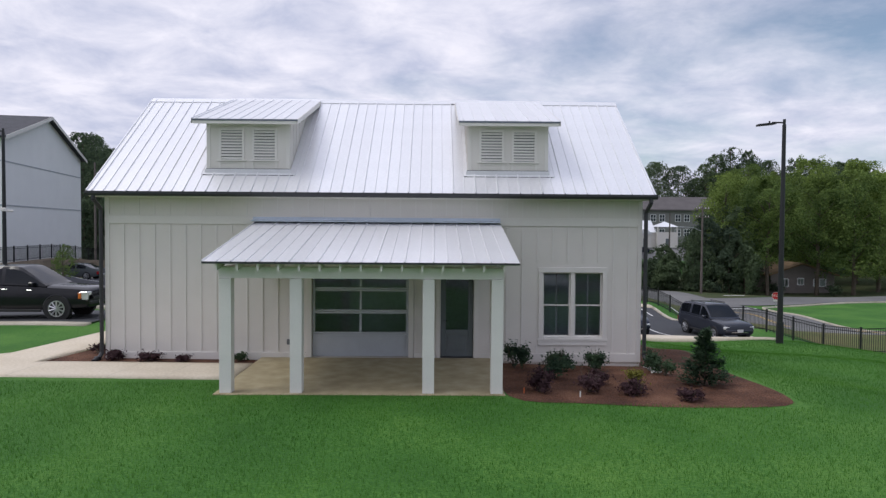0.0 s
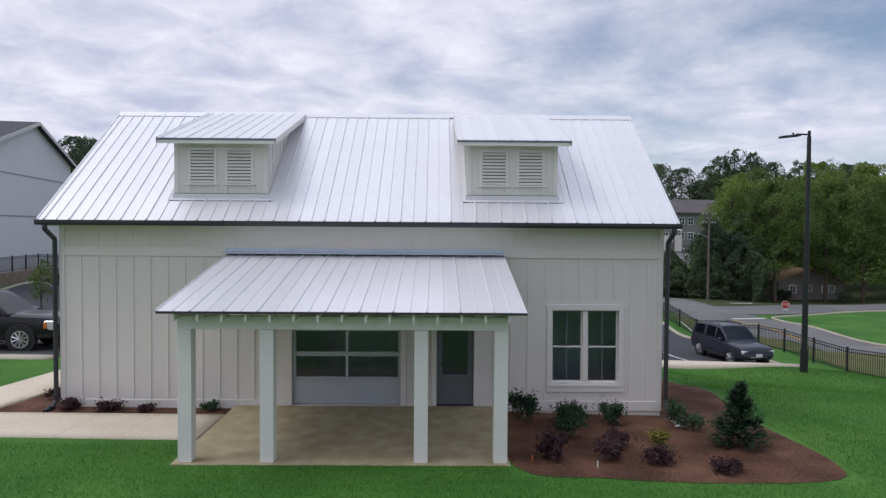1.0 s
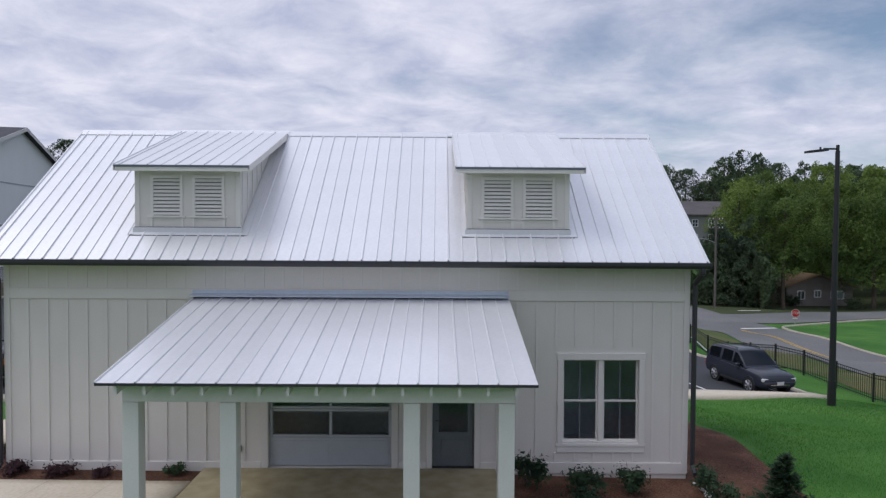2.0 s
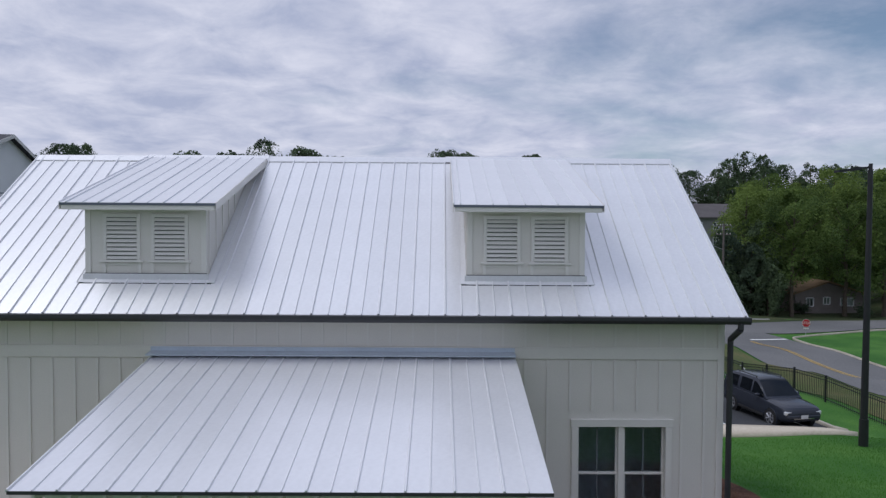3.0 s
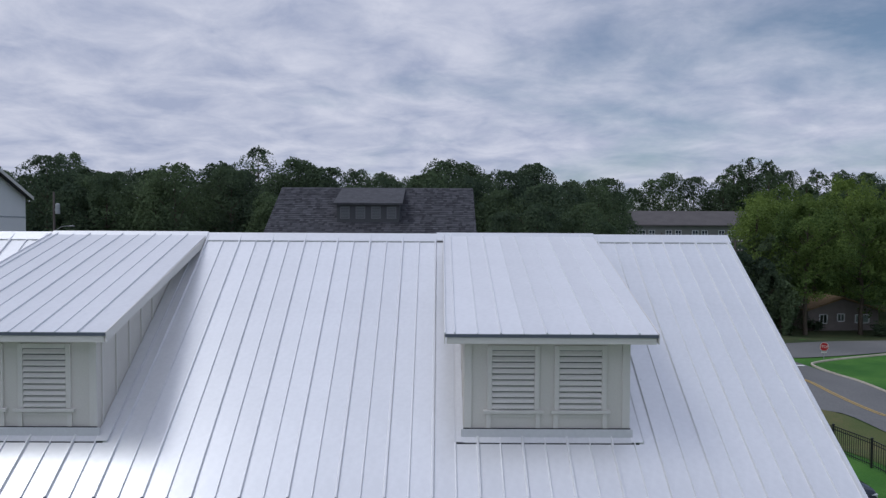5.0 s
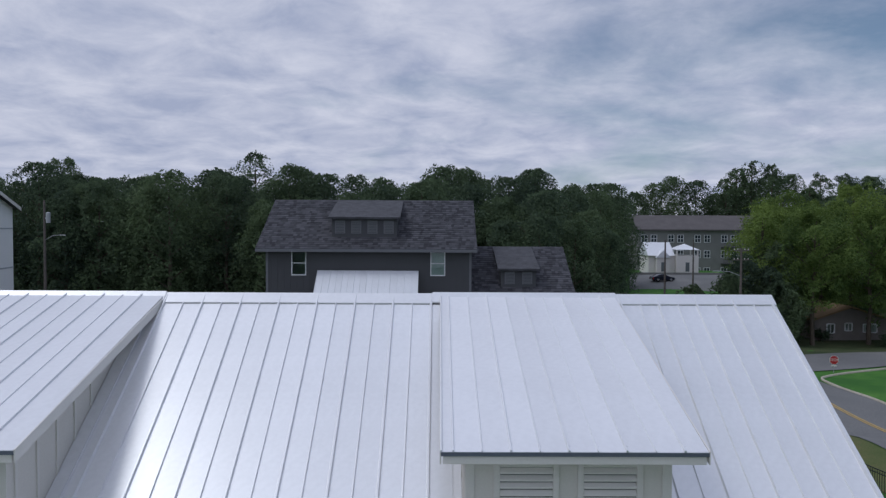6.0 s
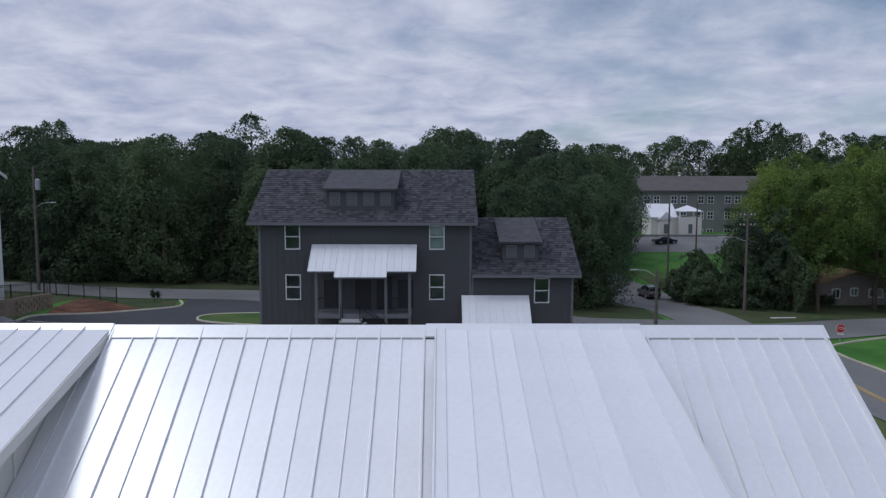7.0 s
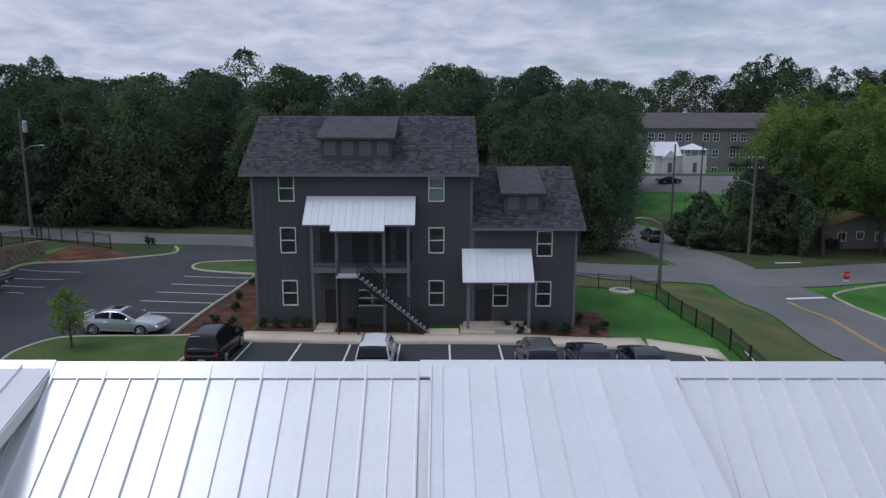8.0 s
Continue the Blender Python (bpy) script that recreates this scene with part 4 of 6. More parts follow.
for k, (x, y, r, h, mat, lab, n) in enumerate((
        (3.35, -0.85, 0.36, 0.72, SHRUB_LEAF, "dark green rounded shrub by the wall", 1300), (4.45, -1.1, 0.4, 0.66, SHRUB_LEAF, "dark green rounded shrub under the window", 1300),
        (5.42, -0.95, 0.38, 0.6, SHRUB_LEAF, "light green loose shrub under the window", 1100), (4.1, -2.3, 0.42, 0.5, SHRUB_LEAF, "low grey-green shrub in the mulch", 900),
        (3.55, -3.75, 0.34, 0.55, PURPLE_LEAF, "dark purple shrub in the mulch", 900), (4.65, -3.7, 0.36, 0.45, PURPLE_LEAF, "dark purple shrub in the mulch", 800),
        (5.15, -2.7, 0.36, 0.35, PURPLE_LEAF, "low purple-brown shrub in the mulch", 600), (5.62, -3.9, 0.36, 0.45, PURPLE_LEAF, "dark purple shrub in the mulch", 900),
        (5.75, -3.2, 0.3, 0.5, YELLOW_LEAF, "yellow-green loose shrub in the mulch", 500), (6.6, -4.3, 0.32, 0.3, PURPLE_LEAF, "low dark purple shrub in the mulch", 800),
        (6.95, -0.9, 0.34, 0.6, SHRUB_LEAF, "dark green shrub by the downspout", 900), (7.0, -1.6, 0.3, 0.4, SHRUB_LEAF, "small dark green shrub in the mulch", 600),
        (-7.2, -0.33, 0.3, 0.28, PURPLE_LEAF, "low sprawling grey-purple shrub by the wall", 700), (-6.25, -0.36, 0.34, 0.28, PURPLE_LEAF, "low sprawling grey-purple shrub by the wall", 700),
        (-5.3, -0.36, 0.26, 0.18, PURPLE_LEAF, "low withered shrub by the wall", 400), (-3.9, -0.3, 0.22, 0.28, SHRUB_LEAF, "small dark green shrub by the porch", 400),
        (-8.0, 0.6, 0.28, 0.3, PURPLE_LEAF, "low shrub beside the house corner", 400))):
    shrub(x, y, r * 1.2, h * 1.08, mat, lab, 100 + k, 0.036, int(n * 1.7))


def conifer(x, y, height, radius, seed):
    rnd = random.Random(seed)
    t = thing("conifer", "young dark blue-green conifer in the mulch", "tree", (x, y, ground(x, y) + 0.03))
    bm = bmesh.new(); tube(bm, (0, 0, -0.1), (0, 0, height * 0.95), 0.035, 0.008, 6); part("trunk", bm, BARK, t)
    bm = bmesh.new()
    for k in range(150):
        f = rnd.random() ** 1.1
        z = height * (0.06 + 0.9 * f); r = radius * (1 - f) * rnd.uniform(0.75, 1.1) + 0.03
        a = rnd.uniform(0, 6.28)
        for j in range(26):
            q = rnd.random() ** 0.6
            p = Vector((math.cos(a) * r * q, math.sin(a) * r * q, z - 0.1 * q + 0.14 * q * q)) + Vector((rnd.gauss(0, 0.035), rnd.gauss(0, 0.035), rnd.gauss(0, 0.03)))
            u = Vector((math.cos(a) + rnd.uniform(-0.8, 0.8), math.sin(a) + rnd.uniform(-0.8, 0.8), rnd.uniform(-0.2, 0.7))).normalized() * 0.075
            w = Vector((-u.y, u.x, rnd.uniform(-0.05, 0.05))).normalized() * 0.024
            bm.faces.new([bm.verts.new(p + u), bm.verts.new(p + w), bm.verts.new(p - u * 0.3), bm.verts.new(p - w)])
    part("foliage", bm, SHRUB_LEAF, t)


conifer(7.55, -2.75, 1.3, 0.62, 7)


# ---- trees ----
def crown(bm, z0, z1, radius, count, size, rnd, gap=-0.18, low=0.12, lump=0.55):
    """A lumpy crown of single leaves with gaps, from z0 to z1."""
    off = Vector((rnd.uniform(0, 90), rnd.uniform(0, 90), 0))
    made = 0
    while made < count:
        f = rnd.random() ** 0.85
        a = rnd.uniform(0, math.tau)
        R = radius * math.sin(math.pi * (low + (0.99 - low) * f)) ** 0.42
        R *= 1.0 + lump * noise.noise(Vector((math.cos(a) * 1.3, math.sin(a) * 1.3, f * (z1 - z0) * 0.28)) + off)
        r = R * rnd.random() ** 0.42
        p = Vector((math.cos(a) * r, math.sin(a) * r, z0 + (z1 - z0) * f + lump * 1.1 * noise.noise(Vector((math.cos(a), math.sin(a), r * 0.4)) * 1.2 + off)))
        if noise.noise(p * (1.6 / radius) * 1.6 + off) < gap:
            made += 0.34
            continue
        n = Vector((math.cos(a) * 0.7 + rnd.uniform(-0.8, 0.8), math.sin(a) * 0.7 + rnd.uniform(-0.8, 0.8), rnd.uniform(-0.2, 1.3))).normalized()
        u = n.orthogonal().normalized(); w = n.cross(u)
        q = rnd.uniform(0, math.tau); s = size * rnd.uniform(0.55, 1.4)
        u, w = (u * math.cos(q) + w * math.sin(q)) * s, (w * math.cos(q) - u * math.sin(q)) * s * 0.7
        bm.faces.new([bm.verts.new(p + u), bm.verts.new(p + w - u * 0.4), bm.verts.new(p - u * 0.7 - w)])
        made += 1


def tree(name, label, at, height, spread, leaf, seed, count=3600, size=0.26, trunk=0.26, bare=0.1, group="", limbs=9, gap=-0.18, lump=0.55):
    rnd = random.Random(seed)
    t = thing(name, label, "tree", at, rnd.uniform(0, 360), group)
    bm = bmesh.new()
    p = Vector((0, 0, -0.4))
    steps = 6
    for k in range(steps):
        q = Vector((rnd.uniform(-0.03, 0.03) * spread, rnd.uniform(-0.03, 0.03) * spread, height * 0.92 * (k + 1) / steps))
        tube(bm, p, q, trunk * (1 - k / steps) + 0.012 * height ** 0.5, trunk * (1 - (k + 1) / steps) + 0.012 * height ** 0.5, 7)
        p = q
    for k in range(limbs):
        f = max(0.18, bare) + (0.85 - max(0.18, bare)) * (k + 0.5) / limbs
        a = k * 2.4 + rnd.uniform(-0.5, 0.5)
        reach = spread * (1.0 - abs(f - 0.5) * 1.0) * rnd.uniform(0.55, 0.9)
        b = Vector((math.cos(a) * reach, math.sin(a) * reach, height * f + reach * 0.5))
        tube(bm, (0, 0, height * f * 0.92), b, trunk * 0.4 * (1.1 - f) + 0.008 * height ** 0.5, 0.006 * height ** 0.5, 5)
    part("trunk", bm, BARK, t)
    bm = bmesh.new()
    crown(bm, height * bare, height, spread, count, size, rnd, gap, 0.12, lump)
    part("crown", bm, leaf, t)
    return t


wood_kinds = [tree("tree", "tall dark green woodland tree", (-62 + 11 * k, 90, -3), 16.5 + 0.9 * k, 4.4 + 0.3 * k, WOOD_LEAF, 20 + k, 11500, 0.19, 0.3, 0.03, "woodland trees", 11, -0.2, 0.75) for k in range(5)]
rnd = random.Random(5)
spots = []
for row, (y0, n, lo, hi) in enumerate(((82, 18, -74, 18.5), (91, 18, -80, 21.5), (103, 22, -86, 25), (118, 24, -92, 29))):
    for k in range(n):
        spots.append((lo + (hi - lo) * (k + rnd.uniform(0.2, 0.8)) / n, y0 + rnd.uniform(-3, 3)))
spots += [(13, 71.5), (17.5, 73), (20, 79), (15.5, 78), (9.5, 73.5), (21.5, 76)]
for k, (x, y) in enumerate(spots):
    s = rnd.uniform(0.86, 0.99) * (0.98 if y < 96 else 1.03) * (0.975 if x < -8 else 1.06) * (0.78 if y < 80.5 and x > 5 else 1.0)
    c = copy_thing(wood_kinds[k % 5], pose(x, y, ground(x, y) - 0.2, 0, 0, rnd.uniform(0, 360)))
    c.scale = (s, s, s * rnd.uniform(0.96, 1.04) * (1 + max(0, y - 88) * 0.004))
tree("tree", "tall open-crowned tree above the woods", (-32, 122, -3), 25.2, 4.0, WOOD_LEAF, 61, 5200, 0.2, 0.3, 0.5, "woodland trees", 14, 0.02, 0.9)
tree("tree", "tall open-crowned tree above the woods", (-64, 116, -3), 23.5, 4.4, WOOD_LEAF, 63, 6000, 0.2, 0.3, 0.4, "woodland trees", 14, -0.05, 0.8)
tree("tree", "round dark tree above the woods", (18.5, 114, -3), 21.8, 4.6, WOOD_LEAF, 62, 9000, 0.21, 0.3, 0.4, "woodland trees", 12, -0.25)
sheet("forest_floor", drape([(-100, 80), (-30, 79), (2, 75), (22, 70), (25, 80), (23, 100), (30, 130), (-110, 130)], 8, 0.05), three("leaf_litter", ((0.03, 0.035, 0.015), (0.05, 0.05, 0.025), (0.07, 0.06, 0.035)), 0.4), "dark leaf litter and undergrowth under the woods", "forest floor")
for k in range(26):
    x = -72 + k * 3.6 + rnd.uniform(-1, 1)
    y = 79.5 + rnd.uniform(-0.8, 1.2) - max(0.0, (x + 10) * 0.22)
    b = tree("bush", "dark green bush at the edge of the woods", (x, y, ground(x, y) - 0.1), rnd.uniform(2.2, 4.2), rnd.uniform(1.6, 2.4), WOOD_LEAF, 300 + k, 1800, 0.14, 0.06, 0.0, "woodland edge bushes", 5)


def pine(at, height, seed):
    rnd = random.Random(seed)
    t = thing("pine", "tall dark pine with a bare lower trunk", "tree", at, 0, "far pines")
    bm = bmesh.new(); tube(bm, (0, 0, -0.5), (0, 0, height), 0.4, 0.1, 7)
    for k in range(9):
        a = rnd.uniform(0, 6.28); z = height * rnd.uniform(0.55, 0.95); r = rnd.uniform(1.2, 3.0)
        tube(bm, (0, 0, z), (math.cos(a) * r, math.sin(a) * r, z + 0.8), 0.1, 0.03, 5)
    part("trunk", bm, BARK, t)
    bm = bmesh.new()
    crown(bm, height * 0.5, height + 0.5, height * 0.15, 4200, 0.26, rnd, 0.0, 0.2, 0.9)
    part("crown", bm, WOOD_LEAF, t)


for k, (x, y, h) in enumerate(((77, 176, 24), (81, 179, 27), (85.5, 180, 29), (90, 178, 28), (99, 176, 22), (104, 180, 26), (112, 182, 26), (117, 180, 25), (124, 178, 22))):
    pine((x, y, -3), h, 80 + k)
for k in range(22):
    x = 22 + k * 5.5
    c = copy_thing(wood_kinds[k % 5], pose(x, 186 + rnd.uniform(-4, 4), -3, 0, 0, rnd.uniform(0, 360)))
    c.scale = (1.15, 1.15, rnd.uniform(1.16, 1.4))
for k, (x, y) in enumerate(((25.5, 108), (29.5, 113), (33.5, 121), (27, 120), (36.5, 128))):
    c = copy_thing(wood_kinds[(k + 2) % 5], pose(x, y, ground(x, y) - 0.2, 0, 0, 77 * k))
    c.scale = (0.95, 0.95, 0.98 + 0.03 * (k % 3))
for k, (x, y, h, s) in enumerate(((48.8, 80, 17, 4.8), (46, 88, 18, 4.6), (50.5, 93, 19, 5), (60.5, 79, 17.5, 4.8), (66, 82, 17.5, 5.2), (57, 93, 19, 5), (69, 84, 17, 5), (76, 88, 17, 5.5), (56.2, 80.5, 17, 4.8), (63, 96, 21, 6), (70, 94, 20, 6), (54, 99, 20, 6))):
    tree("tree", "broad yellow-green tree with pale limbs", (x, y, ground(x, y) - 0.1), h, s, OAK_LEAF, 140 + k, 15000, 0.16, 0.26, 0.3 if k in (0, 8) else 0.14, "trees by the junction", 13, -0.08, 0.8)
for k, (x, y, h, s) in enumerate(((42.8, 79, 9.5, 2.6), (46, 84, 13, 4), (35.2, 80.5, 5.0, 2.2), (37.9, 79, 8.6, 2.1), (40.4, 81.5, 11.0, 2.6), (33.8, 85, 4.2, 2.2), (36.4, 86, 6.4, 2.3), (44.6, 78, 7.0, 2.4))):
    tree("tree", "dense dark green tree by the junction", (x, y, ground(x, y) - 0.1), h, s, WOOD_LEAF, 240 + k, 7000, 0.17, 0.16, 0.04, "trees by the junction", 11, -0.12, 0.95)
for k in range(12):
    c = copy_thing(wood_kinds[k % 5], pose(61 + 4.2 * k, 108 + rnd.uniform(-3, 3), -4.5, 0, 0, rnd.uniform(0, 360)))
    c.scale = (1.1, 1.1, 1.0)
for k, (x, y) in enumerate(((37, 77.5), (39.2, 76.5), (35, 81), (42, 82), (33.5, 83), (51.5, 83.5), (57.5, 78))):
    shrub(x, y, 1.7, 2.3, WOOD_LEAF, "dense dark green roadside bush", 170 + k, 0.16, 900, "roadside bushes")
tree("young_tree", "small young tree with thin feathery crown", (-17.75, 32.2, ground(-17.75, 32.2) + 0.13), 3.1, 1.02, OAK_LEAF, 190, 2600, 0.075, 0.05, 0.3, "", 12, 0.0, 0.9)
tree("young_tree", "small young tree with thin feathery crown", (-19.5, 20.5, ground(-19.5, 20.5)), 2.8, 0.8, OAK_LEAF, 191, 1300, 0.065, 0.04, 0.36, "", 9, 0.05, 0.8)
shrub(-26.2, 63.2, 0.6, 1.7, SHRUB_LEAF, "upright dark shrub by the lot entrance", 195, 0.08, 700, "")
for k in range(10):
    x = (-8.5, -7.6, -6.6, -5.8, -3.2, 6.0, 7.2, 8.3, 9.6, 11.2)[k]
    shrub(x, 36.3, 0.44, 0.85, SHRUB_LEAF, "low dark shrub before the grey building", 200 + k, 0.06, 600, "shrubs at the grey building")

for k, (x, y) in enumerate(((-11.6, 37.2), (-10.4, 36.4), (-11.2, 40.0), (-11.9, 43.4), (-10.6, 45.5), (-12.2, 47.8), (10.8, 38.6), (12.0, 37.2), (9.2, 35.6), (6.6, 35.5))):
    shrub(x, y, 0.42, 0.8, SHRUB_LEAF, "dark rounded shrub in the mulch bed", 260 + k, 0.06, 550, "shrubs at the grey building")

# ---- the grey building ----
WHITE_VINYL = paint("white_window_frame", (0.75, 0.76, 0.76), 0.45, 0.05, 3, 50, 0.03)
DEEP_GLASS = glass("deep_window_glass", (0.7, 0.82, 0.78))
AWNING = paint("awning_metal", (0.72, 0.73, 0.76), 0.4, 0.06, 1.6, 14, 0.05, 0.0, 0.4)
STEP_METAL = paint("stair_tread", (0.42, 0.42, 0.43), 0.6, 0.1)
DARK_DOOR = paint("dark_door_paint", (0.025, 0.025, 0.028), 0.5, 0.1)
BLIND = paint("window_blind", (0.55, 0.58, 0.56), 0.8, 0.1, 2, 30)
grey = thing("grey_building", "three-storey dark grey apartment house with shingle roof", "apartment house")
GY, GBASE = 37.1, -2.4
g_wins = [(x, z - 1.5, z) for x in (-7.43, 1.35) for z in (7.08, 3.99, 0.78)] + [(-2.95, -0.75, 0.2), (-2.1, -0.75, 0.2)]
g_wins2 = [(7.78, 2.3, 3.77), (7.78, -0.77, 0.72), (5.2, -0.77, 0.55)]
g_doors = [(-4.9, -1.9, 0.25), (-3.2, 1.8, 3.9), (-1.9, 1.8, 3.9), (-5.1, 1.95, 3.7), (-0.6, 1.95, 3.7)]


def grey_block(x0, x1, top, wins, doors, depth):
    holes = [(x, x + 0.88, z0, z1) for x, z0, z1 in wins] + [(x, x + 0.95, z0, z1) for x, z0, z1 in doors]
    bm = bmesh.new()
    holed_wall(bm, x0, x1, GBASE, top, holes, GY, 0.15)
    part("wall", bm, GREY_SIDING, grey)
    for xa in (x0, x1 - 0.15):
        bm = bmesh.new()
        prism(bm, [(xa, GY + 0.151, GBASE), (xa, GY + depth, GBASE), (xa, GY + depth, top), (xa, GY + depth / 2, top + depth * 0.305 - 0.1), (xa, GY + 0.151, top)], (0.15, 0, 0))
        part("wall", bm, GREY_SIDING, grey)
    bm = bmesh.new(); box(bm, x0 + 0.151, x1 - 0.151, GY + depth - 0.15, GY + depth, GBASE, top); part("wall", bm, GREY_SIDING, grey)
    bm = bmesh.new(); box(bm, x0 + 0.16, x1 - 0.16, GY + 1.6, GY + 1.7, GBASE, top - 0.05); part("inner_wall", bm, ROOM_DARK, grey)
    for x, z0, z1 in wins:
        bm = bmesh.new()
        zc = (z0 + z1) / 2
        holed_wall(bm, x - 0.03, x + 0.91, z0 - 0.04, z1 + 0.04, [(x + 0.03, x + 0.85, z0 + 0.03, zc - 0.03), (x + 0.03, x + 0.85, zc + 0.03, z1 - 0.03)], GY - 0.04, 0.09)
        w = part("window", bm, WHITE_VINYL, grey, "white-framed sash window")
        for za, zb in ((z0 + 0.04, (z0 + z1) / 2 - 0.03), ((z0 + z1) / 2 + 0.03, z1 - 0.03)):
            bm = bmesh.new(); box(bm, x + 0.03, x + 0.85, GY + 0.015, GY + 0.02, za, zb); part("pane", bm, DEEP_GLASS, w).visible_shadow = False
        if x > 1 and z1 > 7:
            bm = bmesh.new(); box(bm, x + 0.02, x + 0.86, GY + 0.1, GY + 0.11, z0, z1); part("blind", bm, BLIND, w)
    for x, z0, z1 in doors:
        bm = bmesh.new(); box(bm, x, x + 0.95, GY + 0.06, GY + 0.11, z0, z1); part("door", bm, DARK_DOOR, grey)
    # vertical board joints
    bm = bmesh.new(); box(bm, -0.02, 0.02, GY - 0.014, GY - 0.001, GBASE, 0.0); box(bm, -0.02, 0.02, GY - 0.014, GY - 0.001, 0.0, top - 0.02)
    k = 0
    bat = {}
    x = x0 + 0.3
    while x < x1 - 0.2:
        segs = sorted([(h[2] - 0.08, h[3] + 0.09) for h in holes if h[0] - 0.1 < x < h[1] + 0.1])
        z = GBASE
        for a, b in segs + [(top - 0.02, top)]:
            if a - z > 0.2:
                key = (round(z, 2), round(a, 2))
                if key not in bat:
                    q = bmesh.new(); box(q, -0.022, 0.022, GY - 0.016, GY - 0.001, z, a); bat[key] = mesh_of(q, GREY_SIDING, "batten")
                piece("batten", bat[key], grey, (x, 0, 0))
            z = b
        x += 0.405
    bm.free()
    for xa in (x0 - 0.02, x1 - 0.12):
        bm = bmesh.new(); box(bm, xa, xa + 0.14, GY - 0.022, GY - 0.001, GBASE, top - 0.03); part("corner_board", bm, GREY_TRIM, grey)


def shingle_roof(x0, x1, ye, ze, yr, zr):
    bm = bmesh.new()
    yb = 2 * yr - ye
    prism(bm, [(x0, ye, ze - 0.16), (x0, ye, ze), (x0, yr, zr), (x0, yb, ze), (x0, yb, ze - 0.16), (x0, yr, zr - 0.16)], (x1 - x0, 0, 0))
    r = part("roof", bm, SHINGLE, grey, "dark grey asphalt shingle roof")
    # courses of shingles on the front slope, joined: too small to pick apart
    rnd = random.Random(int(x0 * 10) + 3)
    ang = math.atan2(zr - ze, yr - ye); L = math.hypot(zr - ze, yr - ye)
    M = Matrix.Translation((0, ye, ze + 0.004)) @ Matrix.Rotation(ang, 4, "X")
    bm = bmesh.new()
    c = 0.0
    while c < L - 0.1:
        x = x0 - rnd.uniform(0, 0.3)
        while x < x1:
            w = rnd.choice((0.18, 0.25, 0.33))
            a, b = max(x, x0), min(x + w - 0.008, x1)
            if b > a:
                h0 = rnd.uniform(0.012, 0.03)
                v = [bm.verts.new(M @ Vector(p)) for p in ((a, c - 0.02, h0), (b, c - 0.02, h0), (b, c + 0.25, 0.004), (a, c + 0.25, 0.004), (a, c - 0.02, 0), (b, c - 0.02, 0))]
                bm.faces.new(v[:4]); bm.faces.new((v[4], v[5], v[1], v[0]))
            x += w
        c += 0.25
    part("shingles", bm, SHINGLE_TAB, r, kind="stuff")
    bm = bmesh.new(); box(bm, x0, x1, ye - 0.03, ye - 0.001, ze - 0.2, ze - 0.01); part("fascia", bm, GREY_TRIM, r)


def tab_material():
    m = paint("shingle_tab", (0.06, 0.06, 0.068), 0.9, 0.3, 2.2, 12, 0.3)
    n, l = m.node_tree.nodes, m.node_tree.links
    geo = n.new("ShaderNodeNewGeometry")
    ramp = n.new("ShaderNodeValToRGB")
    ramp.color_ramp.elements[0].color, ramp.color_ramp.elements[1].color = (0.02, 0.02, 0.026, 1), (0.075, 0.075, 0.086, 1)
    l.new(geo.outputs["Random Per Island"], ramp.inputs[0])
    l.new(ramp.outputs[0], n["Principled BSDF"].inputs["Base Color"])
    return m


SHINGLE_TAB = tab_material()
grey_block(-9.05, 3.9, 7.3, g_wins, g_doors, 9.8)
grey_block(3.91, 10.15, 4.15, g_wins2, [(4.15, -1.9, 0.25)], 9.8)
shingle_roof(-9.6, 4.25, 36.55, 7.25, 42.0, 10.5)
shingle_roof(3.925, 10.55, 36.55, 4.1, 42.0, 7.3)


def grey_dormer(x0, x1, y, z0, z1, yr, zr, vents):
    bm = bmesh.new()
    prism(bm, [(x0, y, z0 - 0.3), (x0, y, z1), (x0, yr, zr - 0.1), (x0, yr, zr - 0.4)], (x1 - x0, 0, 0))
    d = part("dormer", bm, GREY_SIDING, grey)
    bm = bmesh.new()
    prism(bm, [(x0 - 0.22, y - 0.25, z1 - 0.03), (x0 - 0.22, y - 0.25, z1 + 0.1), (x0 - 0.22, yr, zr + 0.02), (x0 - 0.22, yr, zr - 0.1)], (x1 - x0 + 0.44, 0, 0))
    part("dormer_roof", bm, SHINGLE, d)
    n = vents
    for k in range(n):
        cx = x0 + (x1 - x0) * (k + 0.5) / n
        bm = bmesh.new()
        box(bm, cx - 0.32, cx + 0.32, y - 0.03, y - 0.001, z0 + 0.2, z1 - 0.12)
        part("vent", bm, GREY_TRIM, d)
        bm = bmesh.new(); box(bm, cx - 0.26, cx + 0.26, y - 0.045, y - 0.031, 0, 0.03); sl = mesh_of(bm, GREY_SIDING, "slat")
        for j in range(7):
            piece("slat", sl, d, (0, 0, z0 + 0.26 + j * (z1 - z0 - 0.45) / 7))


grey_dormer(-5.0, -0.85, 37.75, 8.0, 9.15, 41.9, 10.45, 4)
grey_dormer(5.85, 8.1, 37.75, 4.8, 5.9, 41.9, 7.25, 2)


def awning(x0, x1, yf, zf, yt, zt):
    bm = bmesh.new()
    a = math.atan2(zt - zf, yt - yf)
    prism(bm, [(x0, yf, zf - 0.1), (x0, yf, zf - 0.004), (x0, yt, zt - 0.004), (x0, yt, zt - 0.1)], (x1 - x0, 0, 0))
    w = part("awning", bm, GREY_TRIM, grey, "pale standing-seam metal awning")
    roof_slope(w, x0 - 0.03, x1 + 0.03, yf - 0.03, zf, a, math.hypot(zt - zf, yt - yf), 0.4, AWNING)


